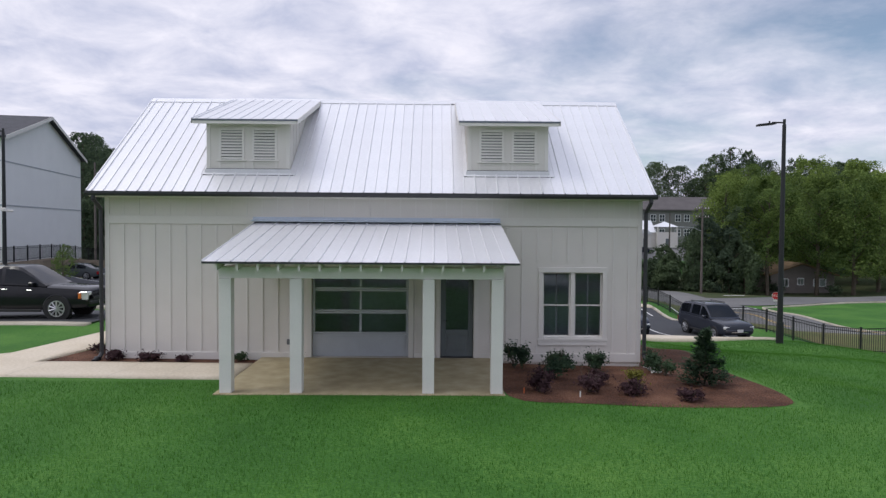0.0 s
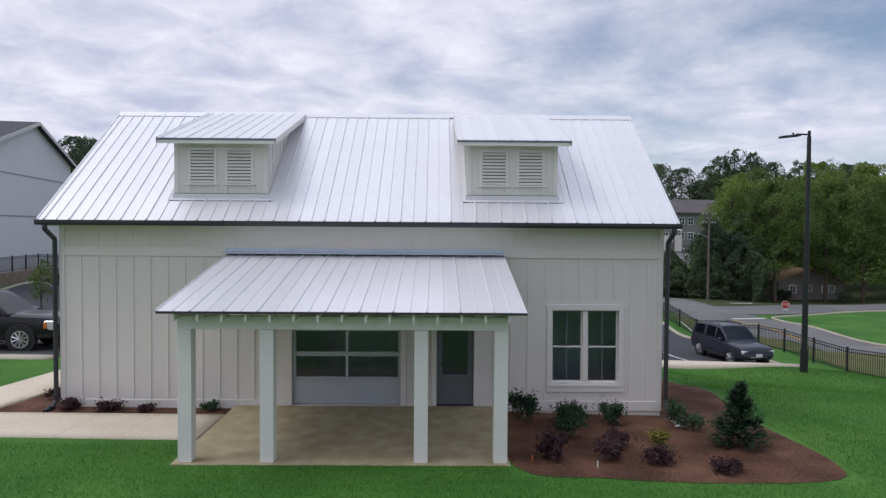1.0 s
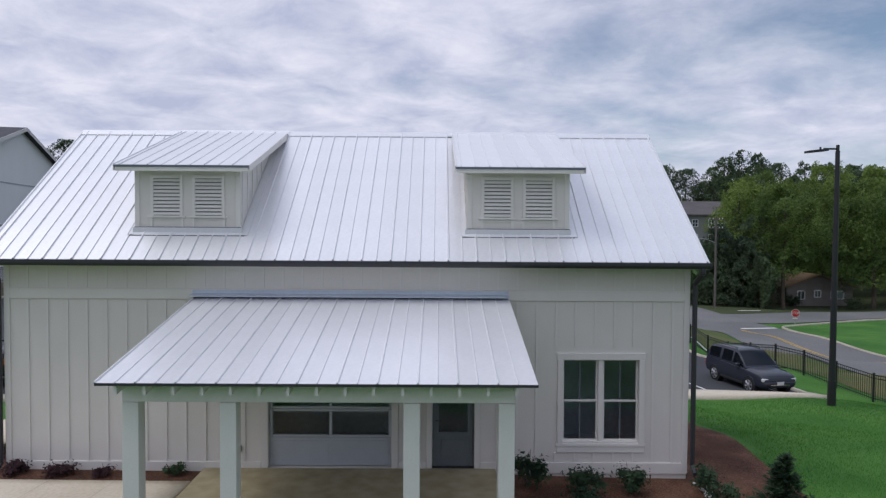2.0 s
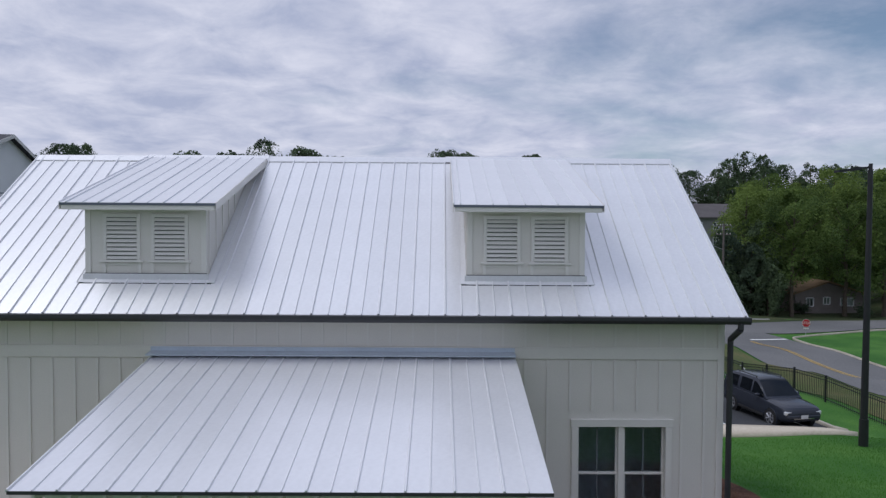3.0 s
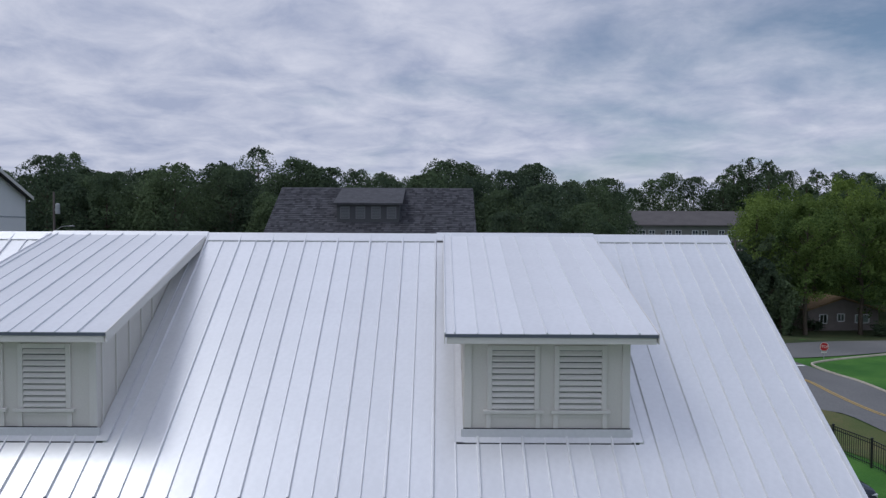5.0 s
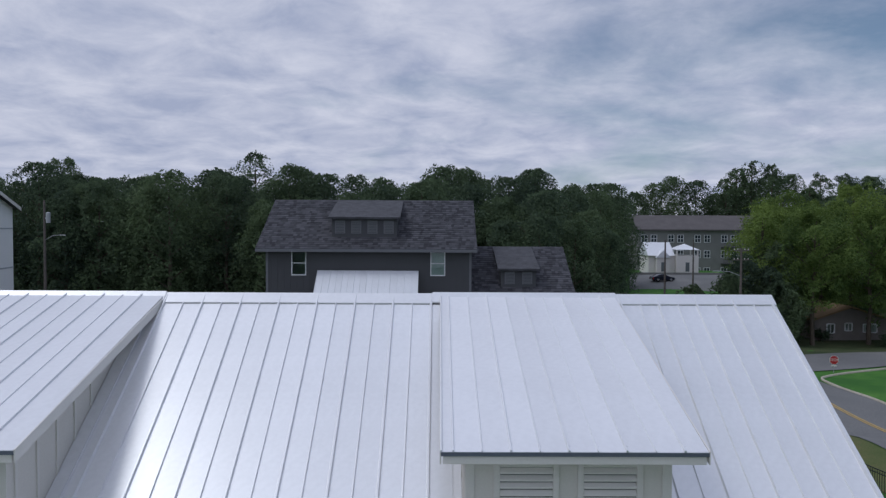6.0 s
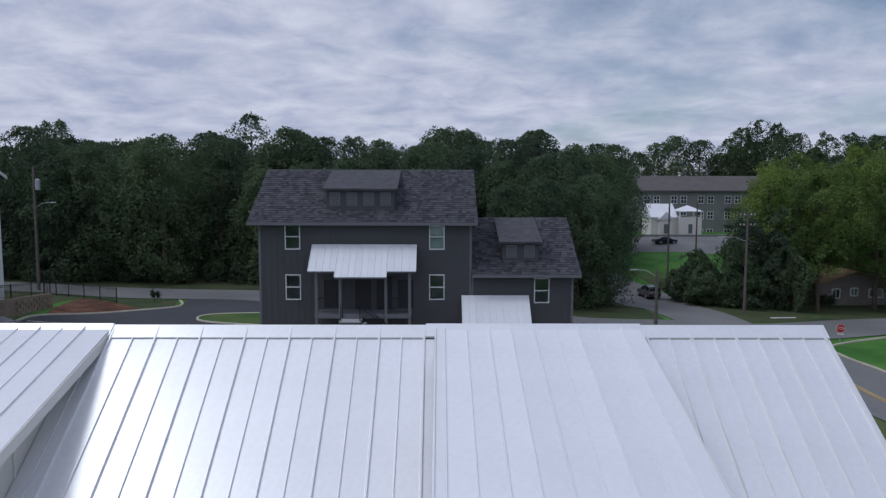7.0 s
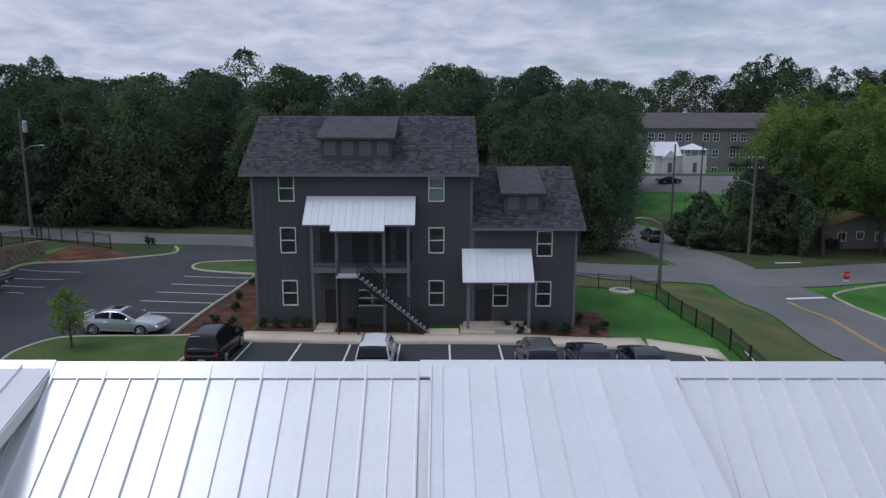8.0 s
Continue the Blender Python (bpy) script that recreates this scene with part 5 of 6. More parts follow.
awning(-5.75, -4.16, 35.35, 4.42, 37.07, 5.86)
awning(-4.15, -1.16, 35.0, 4.12, 37.07, 5.86)
awning(-1.15, 0.55, 35.35, 4.42, 37.07, 5.86)
awning(3.35, 7.4, 35.3, 1.1, 37.07, 2.74)

# balcony, posts, rails and stair
for x, z1 in ((-5.4, 4.4), (-4.0, 4.1), (-1.3, 4.1), (0.1, 4.4)):
    bm = bmesh.new(); box(bm, x, x + 0.17, 35.5, 35.67, -2.0, z1, 0.01); part("balcony_post", bm, GREY_TRIM, grey)
for x in (3.55, 7.1):
    bm = bmesh.new(); box(bm, x, x + 0.17, 35.5, 35.67, -2.0, 1.05, 0.01); part("balcony_post", bm, GREY_TRIM, grey)
for xa, xb in ((-5.42, -3.83), (-1.32, 0.27), (-3.82, -1.33)):
    bm = bmesh.new(); box(bm, xa, xb, 35.48, GY - 0.002, 1.6, 1.86, 0.01); part("balcony_floor", bm, GREY_TRIM, grey)
bm = bmesh.new(); box(bm, 3.4, 7.3, 35.45, GY - 0.002, -2.0, -1.72, 0.01); part("stoop", bm, CONCRETE, grey, "concrete stoop")
bm = bmesh.new(); box(bm, 3.7, 5.2, 35.1, 35.44, -2.0, -1.84, 0.01); part("step", bm, CONCRETE, grey)
for xa, xb in ((-5.22, -4.02), (-1.12, 0.08)):
    bm = bmesh.new(); box(bm, xa, xb, 35.55, 35.6, 2.78, 2.84)
    rail = part("railing", bm, IRON, grey)
    bm = bmesh.new(); box(bm, xa, xb, 35.55, 35.6, 1.96, 2.0); part("bottom_rail", bm, IRON, rail)
    bm = bmesh.new(); box(bm, -0.01, 0.01, 35.565, 35.585, 2.001, 2.779); bal = mesh_of(bm, IRON, "baluster")
    for k in range(10):
        piece("baluster", bal, rail, (xa + 0.06 + k * 0.12, 0, 0))
stair = thing("outdoor_stair", "black steel outdoor stair with pale treads", "stair")
bm = bmesh.new(); box(bm, -3.85, -2.6, 33.95 + 0.6, 35.46, 1.5, 1.6, 0.01); part("landing", bm, STEP_METAL, stair)
SX0, SX1, SZ0, SZ1 = -2.6, 1.35, 1.45, -1.85
bm = bmesh.new(); box(bm, 0, 0.27, 34.62, 35.4, 0, 0.04); tread = mesh_of(bm, STEP_METAL, "tread")
for k in range(17):
    f = (k + 0.5) / 17
    piece("tread", tread, stair, (SX0 + (SX1 - SX0) * f - 0.1, 0, SZ0 + (SZ1 - SZ0) * f))
for y in (34.56, 35.41):
    bm = bmesh.new(); prism(bm, [(SX0, y, SZ0 + 0.05), (SX1, y, SZ1 + 0.12), (SX1, y, SZ1 - 0.12), (SX0, y, SZ0 - 0.22)], (0, 0.05, 0)); part("stringer", bm, IRON, stair)
    bm = bmesh.new()
    tube(bm, (SX0, y + 0.02, SZ0 + 1.0), (SX1, y + 0.02, SZ1 + 1.05), 0.025); tube(bm, (SX0, y + 0.02, SZ0 + 0.2), (SX1, y + 0.02, SZ1 + 0.25), 0.018)
    part("handrail", bm, IRON, stair)
    bm = bmesh.new(); tube(bm, (0, y + 0.02, 0.0), (0, y + 0.02, 1.0), 0.014, sides=5); bl = mesh_of(bm, IRON, "baluster")
    for k in range(25):
        f = k / 24
        piece("baluster", bl, stair, (SX0 + (SX1 - SX0) * f, 0, SZ0 + (SZ1 - SZ0) * f))
for x, y in ((-3.8, 34.6), (-2.7, 34.6), (-3.8, 35.4)):
    bm = bmesh.new(); box(bm, x, x + 0.09, y, y + 0.09, -2.0, 1.5); part("support", bm, IRON, stair)
    bm = bmesh.new(); box(bm, x + 0.02, x + 0.06, y, y + 0.04, 1.6, 2.6); part("railing_post", bm, IRON, stair)
bm = bmesh.new(); box(bm, 1.1, 3.1, 34.45, 35.6, -2.05, -1.72, 0.02); tagged(new("stair_pad", mesh_of(bm, CONCRETE)), "concrete pad at the foot of the stair", "pad", kind="structure")


# ---- the white building ----
def local_house():
    white = paint("bright_white_siding", (0.86, 0.85, 0.84), 0.6, 0.04, 0.6, 20, 0.05)
    BAND = paint("band_grey", (0.42, 0.43, 0.46), 0.5, 0.08, 2, 30)
    m = thing("white_building", "large white three-storey building with grey roof", "apartment house", (-31.6, 34.8, 0), math.degrees(math.atan2(19.6, -3.9)))
    L, H, D, B, RISE = 19.98, 10.15, 24.0, -0.6, 2.8     # gable wall runs along local x, body behind it along local +y
    bm = bmesh.new()
    prism(bm, [(0, 0, B), (L, 0, B), (L, 0, H), (L / 2, 0, H + RISE), (0, 0, H)], (0, 0.25, 0)); part("wall", bm, white, m)
    for xa in (0, L - 0.25):
        bm = bmesh.new(); box(bm, xa, xa + 0.25, 0.251, D, B, H); part("wall", bm, white, m)
    bm = bmesh.new(); prism(bm, [(0, D, B), (L, D, B), (L, D, H), (L / 2, D, H + RISE), (0, D, H)], (0, 0.25, 0)); part("wall", bm, WHITE_SIDING, m)
    # thin grey lines round the wall at two heights
    for z in (4.92, 8.3):
        bm = bmesh.new(); box(bm, 0.02, L - 0.02, -0.03, -0.001, z, z + 0.1); part("trim_band", bm, BAND, m)
        bm = bmesh.new(); box(bm, -0.03, -0.001, 0.02, D, z, z + 0.1); part("trim_band", bm, BAND, m)
    for s in (0, 1):
        bm = bmesh.new()
        a, b = ((-0.5, H - 0.15), (L / 2, H + RISE)) if s == 0 else ((L + 0.5, H - 0.15), (L / 2, H + RISE))
        prism(bm, [(a[0], -0.5, a[1] + 0.01), (a[0], -0.5, a[1] + 0.2), (b[0], -0.5, b[1] + 0.22), (b[0], -0.5, b[1] + 0.02)], (0, D + 1.0, 0))
        part("roof", bm, SHINGLE, m, "dark grey shingle roof")
        bm = bmesh.new()
        prism(bm, [(a[0], -0.53, a[1] - 0.1), (a[0], -0.53, a[1] + 0.2), (b[0], -0.53, b[1] + 0.22), (b[0], -0.53, b[1] - 0.08)], (0, 0.028, 0))
        part("rake_board", bm, WHITE_TRIM, m)
    for k in range(3):
        bm = bmesh.new(); box(bm, -0.1, -0.031, 3 + k * 6, 4.2 + k * 6, 4.4, 6.1, 0.01); part("window", bm, WHITE_VINYL, m)


local_house()
BLOCK = paint("retaining_block", (0.26, 0.205, 0.15), 0.9, 0.2, 2, 30, 0.4, 0, 0.6)
WALL_LINE = [(-30.6, 33, 0.6), (-32.2, 43, 0.55), (-33.7, 50, 0.2), (-33.9, 53, -0.1), (-33.2, 57.6, -0.35)]     # x, y, top


def retaining_wall():
    w = thing("retaining_wall", "brown block retaining wall below the fence", "retaining wall")
    bm = bmesh.new()
    for a, b in zip(WALL_LINE, WALL_LINE[1:]):
        low = [(a[0], a[1], -2.3), (b[0], b[1], -2.3), (b[0] - 0.35, b[1], -2.3), (a[0] - 0.35, a[1], -2.3)]
        top = [(a[0], a[1], a[2]), (b[0], b[1], b[2]), (b[0] - 0.35, b[1], b[2]), (a[0] - 0.35, a[1], a[2])]
        v = [bm.verts.new(p) for p in low + top]
        for f in ((3, 2, 1, 0), (4, 5, 6, 7), (0, 1, 5, 4), (1, 2, 6, 5), (2, 3, 7, 6), (3, 0, 4, 7)):
            bm.faces.new([v[i] for i in f])
    part("core", bm, BLOCK, w)
    bm = bmesh.new(); box(bm, 0.01, 0.59, -0.08, 0.0, 0.006, 0.294, 0.015); blk = mesh_of(bm, BLOCK, "block")
    for a, b in zip(WALL_LINE, WALL_LINE[1:]):
        A, B = Vector(a[:2]), Vector(b[:2]); n = int((B - A).length / 0.6)
        ang = math.atan2(B.y - A.y, B.x - A.x)
        for k in range(n):
            p = A + (B - A) * (k / n)
            r = 0
            while -2.2 + 0.3 * (r + 1) < a[2] + (b[2] - a[2]) * k / n:
                piece("block", blk, w, m=Matrix.Translation((p.x, p.y, -2.2 + 0.3 * r)) @ Matrix.Rotation(ang, 4, "Z") @ Matrix.Translation((0.3 if r % 2 and k < n - 1 else 0, 0, 0)))
                r += 1


retaining_wall()


# ---- fences ----
def fence(line, height, label, base=None, gap=0.125, near=False):
    f = thing("fence", label, "fence", group="iron fences")
    bm = bmesh.new(); box(bm, -0.035, 0.035, -0.035, 0.035, -0.2, height + 0.06); box(bm, -0.045, 0.045, -0.045, 0.045, height + 0.06, height + 0.09)
    pm = mesh_of(bm, IRON, "post")
    bm = bmesh.new(); box(bm, -0.009, 0.009, -0.009, 0.009, 0.04, height + 0.02); picket = mesh_of(bm, IRON, "picket")
    pts = []
    for a, b in zip(line, line[1:]):
        A, B = Vector(a), Vector(b); n = max(1, round((B - A).length / 2.4))
        pts += [A + (B - A) * k / n for k in range(n)]
    pts.append(Vector(line[-1]))
    zz = lambda p: (ground(p.x, p.y) if base is None else base(p)) + 0.02
    for p in pts:
        piece("post", pm, f, (p.x, p.y, zz(p)))
    for A, B in zip(pts, pts[1:]):
        bm = bmesh.new(); d = B - A; n2 = Vector((-d.y, d.x)).normalized() * 0.012
        for h in (0.12, height - 0.16, height - 0.02):
            prism(bm, [(A.x - n2.x, A.y - n2.y, zz(A) + h), (B.x - n2.x, B.y - n2.y, zz(B) + h), (B.x + n2.x, B.y + n2.y, zz(B) + h), (A.x + n2.x, A.y + n2.y, zz(A) + h)], (0, 0, 0.035))
        part("rail", bm, IRON, f)
        bm = bmesh.new(); n = int(d.length / gap)
        for k in range(1, n):
            p = A + d * k / n; z = zz(A) + (zz(B) - zz(A)) * k / n
            box(bm, p.x - 0.009, p.x + 0.009, p.y - 0.009, p.y + 0.009, z + 0.04, z + height + 0.02)
        if near and len(f.children) < 330:
            bm.free()
            for k in range(1, n):
                p = A + d * k / n
                piece("picket", picket, f, (p.x, p.y, zz(A) + (zz(B) - zz(A)) * k / n))
        else:
            part("picket_infill", bm, IRON, f, kind="stuff")


fence([(24.0, -10), (22.4, 0.5), (20.3, 15), (18.2, 31), (17.4, 44.5), (16.2, 46.8), (9.5, 49.0)], 1.15, "black iron picket fence along the lawn", None, 0.125, True)
def on_wall(p):
    """Height of the retaining wall's top near p."""
    for a, b in zip(WALL_LINE, WALL_LINE[1:]):
        if p.y <= b[1]:
            return a[2] + (b[2] - a[2]) * max(0.0, (p.y - a[1]) / (b[1] - a[1]))
    return WALL_LINE[-1][2]


fence([(x - 0.17, y) for x, y, _ in WALL_LINE], 1.15, "black iron picket fence on the retaining wall", on_wall, 0.16)
fence([(-39.5, 67.4), (-35.7, 65.1), (-29.1, 61.3)], 1.4, "black iron picket fence beside the road", None, 0.16)



# ---- lamps, poles, sign ----
def street_lamp(x, y, top, label, arm=-1):
    t = thing("street_lamp", label, "street lamp", (x, y, ground(x, y)), 0, "lot lamps")
    h = top - ground(x, y)
    bm = bmesh.new(); tube(bm, (0, 0, -0.3), (0, 0, 0.9), 0.15, 0.14, 12); tube(bm, (0, 0, 0.9), (0, 0, h - 0.1), 0.115, 0.075, 12); part("pole", bm, IRON, t, smooth=False)
    bm = bmesh.new(); tube(bm, (0, 0, h - 0.25), (0, 0, h + 0.12), 0.06, 0.06, 8); box(bm, min(0, arm * 0.5), max(0, arm * 0.5), -0.03, 0.03, h - 0.05, h + 0.01); part("arm", bm, IRON, t)
    bm = bmesh.new()
    prism(bm, [(arm * 0.4, -0.17, h - 0.02), (arm * 1.12, -0.15, h - 0.1), (arm * 1.12, 0.15, h - 0.1), (arm * 0.4, 0.17, h - 0.02)], (0, 0, -0.08))
    head = part("lamp_head", bm, IRON, t, "flat black lamp head")
    bm = bmesh.new(); tube(bm, (arm * 0.62, 0, h - 0.06), (arm * 0.62, 0, h + 0.04), 0.035, 0.035, 8); part("sensor", bm, IRON, head)
    return t


street_lamp(15.75, 10.2, 7.97, "tall black lot lamp with flat head on the lawn")
lamp2 = street_lamp(-21.8, 19.0, 8.5, "tall black lot lamp with a small white camera")
bm = bmesh.new(); box(bm, -0.12, 0.12, -0.12, 0.12, 4.75, 4.95, 0.03); box(bm, 0.1, 0.5, -0.06, 0.06, 4.72, 4.84, 0.03); part("camera_box", bm, WHITE_TRIM, lamp2, "white camera housing")
POLE_WOOD = paint("weathered_pole", (0.13, 0.11, 0.1), 0.9, 0.3, 2, 20, 0.5)
STEEL = paint("galvanised_steel", (0.42, 0.43, 0.45), 0.45, 0.1, 3, 30, 0.05, 0.4)


def utility_pole(x, y, top, label, transformer=False, arm=None, light=None):
    g0 = ground(x, y)
    t = thing("utility_pole", label, "utility pole", (x, y, g0), 0, "utility poles")
    h = top - g0
    bm = bmesh.new(); tube(bm, (0, 0, -0.4), (0, 0, h), 0.17, 0.11, 9); part("pole", bm, POLE_WOOD, t)
    if transformer:
        bm = bmesh.new(); tube(bm, (0.42, 0, h - 2.5), (0.42, 0, h - 1.4), 0.24, 0.24, 12); tube(bm, (0.42, 0, h - 1.4), (0.42, 0, h - 1.3), 0.24, 0.1, 12); box(bm, 0.1, 0.25, -0.05, 0.05, h - 2.1, h - 1.9); part("transformer", bm, STEEL, t, "pale grey transformer can")
    if arm:
        for z in arm:
            bm = bmesh.new(); box(bm, -0.9, 0.9, -0.06, 0.06, h - z, h - z + 0.1); crossarm = part("crossarm", bm, POLE_WOOD, t)
            for xx in (-0.8, -0.4, 0.4, 0.8):
                bm = bmesh.new(); tube(bm, (xx, 0, h - z + 0.1), (xx, 0, h - z + 0.26), 0.05, 0.03, 6); part("insulator", bm, WHITE_TRIM, crossarm)
    if light:
        dx, dz = light
        bm = bmesh.new(); tube(bm, (0, 0, h - dz), (dx * 0.55, 0, h - dz + 0.5), 0.03, 0.03, 6); tube(bm, (dx * 0.55, 0, h - dz + 0.5), (dx, 0, h - dz + 0.55), 0.03, 0.03, 6)
        box(bm, min(dx, dx * 1.35), max(dx, dx * 1.35), -0.09, 0.09, h - dz + 0.5, h - dz + 0.6, 0.02); part("street_light", bm, STEEL, t, "grey cobra-head street light")


utility_pole(-41.8, 70.5, 11.4, "weathered utility pole with grey transformer can", True, None, (1.7, 4.4))
utility_pole(19.4, 50.2, 2.7, "short wooden pole with a street light arm", light=(-1.6, 0.5))
utility_pole(36.6, 73.0, 6.4, "wooden utility pole with crossarms by the junction", False, (0.3, 1.4), (-2.4, 3.2))
utility_pole(34.0, 92.0, 7.0, "wooden utility pole beside the far road")
utility_pole(47.5, 118.0, 6.6, "slim wooden pole at the far lot")

sign = thing("stop_sign", "red octagonal stop sign on a steel post", "road sign", (40.2, 60.1, ground(40.2, 60.1)), -8)
sz = -4.05 - ground(40.2, 60.1)
SIGN_RED = paint("sign_red", (0.45, 0.02, 0.03), 0.5, 0.08, 3, 30, 0.02)
bm = bmesh.new(); box(bm, -0.03, 0.03, 0.02, 0.06, -0.3, sz + 0.3); part("post", bm, STEEL, sign)
octa = lambda r, y: [(r * math.cos(math.radians(22.5 + 45 * k)), y, sz + r * math.sin(math.radians(22.5 + 45 * k))) for k in range(8)]
bm = bmesh.new(); prism(bm, octa(0.45, 0.0), (0, 0.012, 0)); part("border", bm, WHITE_TRIM, sign)
bm = bmesh.new(); prism(bm, octa(0.42, -0.006), (0, 0.005, 0)); face = part("sign_face", bm, SIGN_RED, sign)
txt = bpy.data.curves.new("stop_text", "FONT"); txt.body = "STOP"; txt.size = 0.36; txt.align_x, txt.align_y = "CENTER", "CENTER"; txt.extrude = 0.002
tob = new("lettering_curve", txt)
dg = bpy.context.evaluated_depsgraph_get()
me = bpy.data.meshes.new_from_object(tob.evaluated_get(dg))
bpy.data.objects.remove(tob)
me.materials.append(WHITE_TRIM)
lt = new("lettering", me); lt.parent = face; lt.matrix_basis = Matrix.Translation((0, -0.009, sz)) @ Matrix.Rotation(radians(90), 4, "X")
tagged(lt, "white letters STOP")
bm = bmesh.new(); box(bm, -0.26, 0.26, -0.01, 0.006, sz - 0.62, sz - 0.49); part("plaque", bm, WHITE_TRIM, sign)

RING = thing("concrete_ring", "round concrete manhole ring in the lawn", "manhole", (15.5, 46.6, ground(15.5, 46.6)))
bm = bmesh.new()
for k in range(24):
    a, b = k * math.tau / 24, (k + 1) * math.tau / 24
    prism(bm, [(r * math.cos(q), r * math.sin(q), 0.02) for r, q in ((0.55, a), (0.95, a), (0.95, b), (0.55, b))], (0, 0, 0.16))
bmesh.ops.remove_doubles(bm, verts=bm.verts[:], dist=0.001)
part("ring", bm, KERB, RING)
bm = bmesh.new(); tube(bm, (0, 0, 0.0), (0, 0, 0.1), 0.54, 0.54, 20); part("cover", bm, STEEL, RING)

# ---- far buildings ----
FAR_STONE = paint("far_siding", (0.2, 0.2, 0.19), 0.8, 0.15, 0.6, 8, 0.1)
FAR_ROOF = paint("far_roof", (0.1, 0.09, 0.09), 0.9, 0.2, 0.5, 6, 0.2)
apt = thing("far_apartments", "long grey three-storey apartment block with white windows", "apartment house")
bm = bmesh.new(); box(bm, 49.5, 84, 160, 172, -4, 8.5); part("wall", bm, FAR_STONE, apt)
bm = bmesh.new(); prism(bm, [(48.8, 159.2, 8.4), (48.8, 166, 11.9), (48.8, 172.8, 8.4), (48.8, 172.8, 8.1), (48.8, 159.2, 8.1)], (36.4, 0, 0)); part("roof", bm, FAR_ROOF, apt)
wm_ = bmesh.new()
holed_wall(wm_, -0.75, 0.75, -0.92, 0.92, [(xa, xb, za, zb) for xa, xb in ((-0.64, -0.05), (0.05, 0.64)) for za, zb in ((-0.82, -0.05), (0.05, 0.82))], -0.1, 0.09)
FARWIN = mesh_of(wm_, WHITE_VINYL, "window")
wp = bmesh.new(); box(wp, -0.62, 0.62, -0.05, -0.012, -0.8, 0.8); FARPANE = mesh_of(wp, paint("far_pane", (0.05, 0.06, 0.07), 0.1, 0.1), "pane")
for z in (-1.6, 2.5, 6.2):
    x = 51.0
    k = 0
    while x < 83:
        w = piece("window", FARWIN, apt, (x, 160, z)); piece("pane", FARPANE, w)
        x += 2.3 if k % 2 == 0 else 4.1
        k += 1
for z in (0.3, 4.2):
    for x in (69.5,):
        bm = bmesh.new(); box(bm, x, x + 4.2, 158.2, 159.98, z - 0.15, z, 0.02); part("balcony", bm, BRONZE, apt)
        bm = bmesh.new()
        for j in range(10):
            box(bm, x + 0.45 * j, x + 0.45 * j + 0.06, 158.22, 158.28, z + 0.001, z + 1.0)
        box(bm, x, x + 4.2, 158.2, 158.3, z + 1.001, z + 1.07); part("balcony_rail", bm, IRON, apt)

club = thing("club_house", "small white club house with bright metal roofs", "house")
bm = bmesh.new(); box(bm, 51.5, 61, 148, 156, -3.2, 1.6); part("wall", bm, WHITE_TRIM, club)
bm = bmesh.new(); prism(bm, [(51.2, 147.4, 1.5), (51.2, 152, 4.9), (51.2, 156.6, 1.5)], (7.0, 0, 0)); part("roof", bm, AWNING, club, "bright white metal roof")
bm = bmesh.new(); prism(bm, [(53.0, 146.6, 1.0), (55.0, 146.6, 3.0), (57.0, 146.6, 1.0)], (0, 4, 0)); part("gable", bm, AWNING, club)
bm = bmesh.new(); prism(bm, [(53.3, 146.9, -3.2), (56.7, 146.9, -3.2), (56.7, 146.9, 1.1), (55.0, 146.9, 2.7), (53.3, 146.9, 1.1)], (0, 1.0, 0)); part("gable_wall", bm, WHITE_TRIM, club)
bm = bmesh.new()
v = [bm.verts.new(p) for p in ((58.2, 146.6, 3.1), (64.4, 146.6, 3.1), (64.4, 152.6, 3.1), (58.2, 152.6, 3.1), (61.3, 149.6, 4.6))]
for f in ((0, 1, 4), (1, 2, 4), (2, 3, 4), (3, 0, 4), (3, 2, 1, 0)):
    bm.faces.new([v[i] for i in f])
part("tower_roof", bm, AWNING, club)
for x in (58.5, 63.9):
    for y in (147, 152.2):
        bm = bmesh.new(); box(bm, x, x + 0.3, y, y + 0.3, 1.61, 3.1); part("tower_post", bm, WHITE_TRIM, club)
bm = bmesh.new(); box(bm, 58.4, 64.2, 146.8, 152.4, -3.2, 1.6); part("tower_wall", bm, WHITE_TRIM, club)
for x in (54.5, 60.8):
    bm = bmesh.new(); box(bm, x, x + 1.0, 146.75, 146.9 if x < 57 else 146.79, -2.6, -0.2); part("door", bm, DOOR_PAINT, club)
club.matrix_world = Matrix.Translation((51.5 * 0.15 - 3.0, 148 * 0.15, 1.3)) @ Matrix.Scale(0.85, 4)
bm = bmesh.new(); box(bm, 44, 82, 143.2, 143.6, -3.4, -0.9, 0.02); tagged(new("far_wall", mesh_of(bm, FAR_STONE)), "low grey wall before the club house", "wall", kind="structure")

BROWN_SIDING = paint("brown_siding", (0.2, 0.175, 0.16), 0.8, 0.15, 1, 12, 0.2)
TAN_ROOF = paint("tan_roof", (0.24, 0.16, 0.09), 0.9, 0.3, 1, 10, 0.3)
cot = thing("brown_house", "low brown house with white windows under trees", "house", (51.2, 84.0, ground(53, 84) + 0.1), 0)
bm = bmesh.new(); holed_wall(bm, 0, 9.5, -0.4, 2.9, [(1.6, 2.6, 0.9, 2.1), (4.0, 4.9, 1.2, 2.2), (6.4, 8.2, 1.0, 2.1)], 0, 0.2); part("wall", bm, BROWN_SIDING, cot)
bm = bmesh.new(); prism(bm, [(0, 0.201, -0.4), (0, 7, -0.4), (0, 7, 2.9), (0, 3.5, 3.7), (0, 0.201, 2.9)], (0.2, 0, 0)); part("wall", bm, BROWN_SIDING, cot)
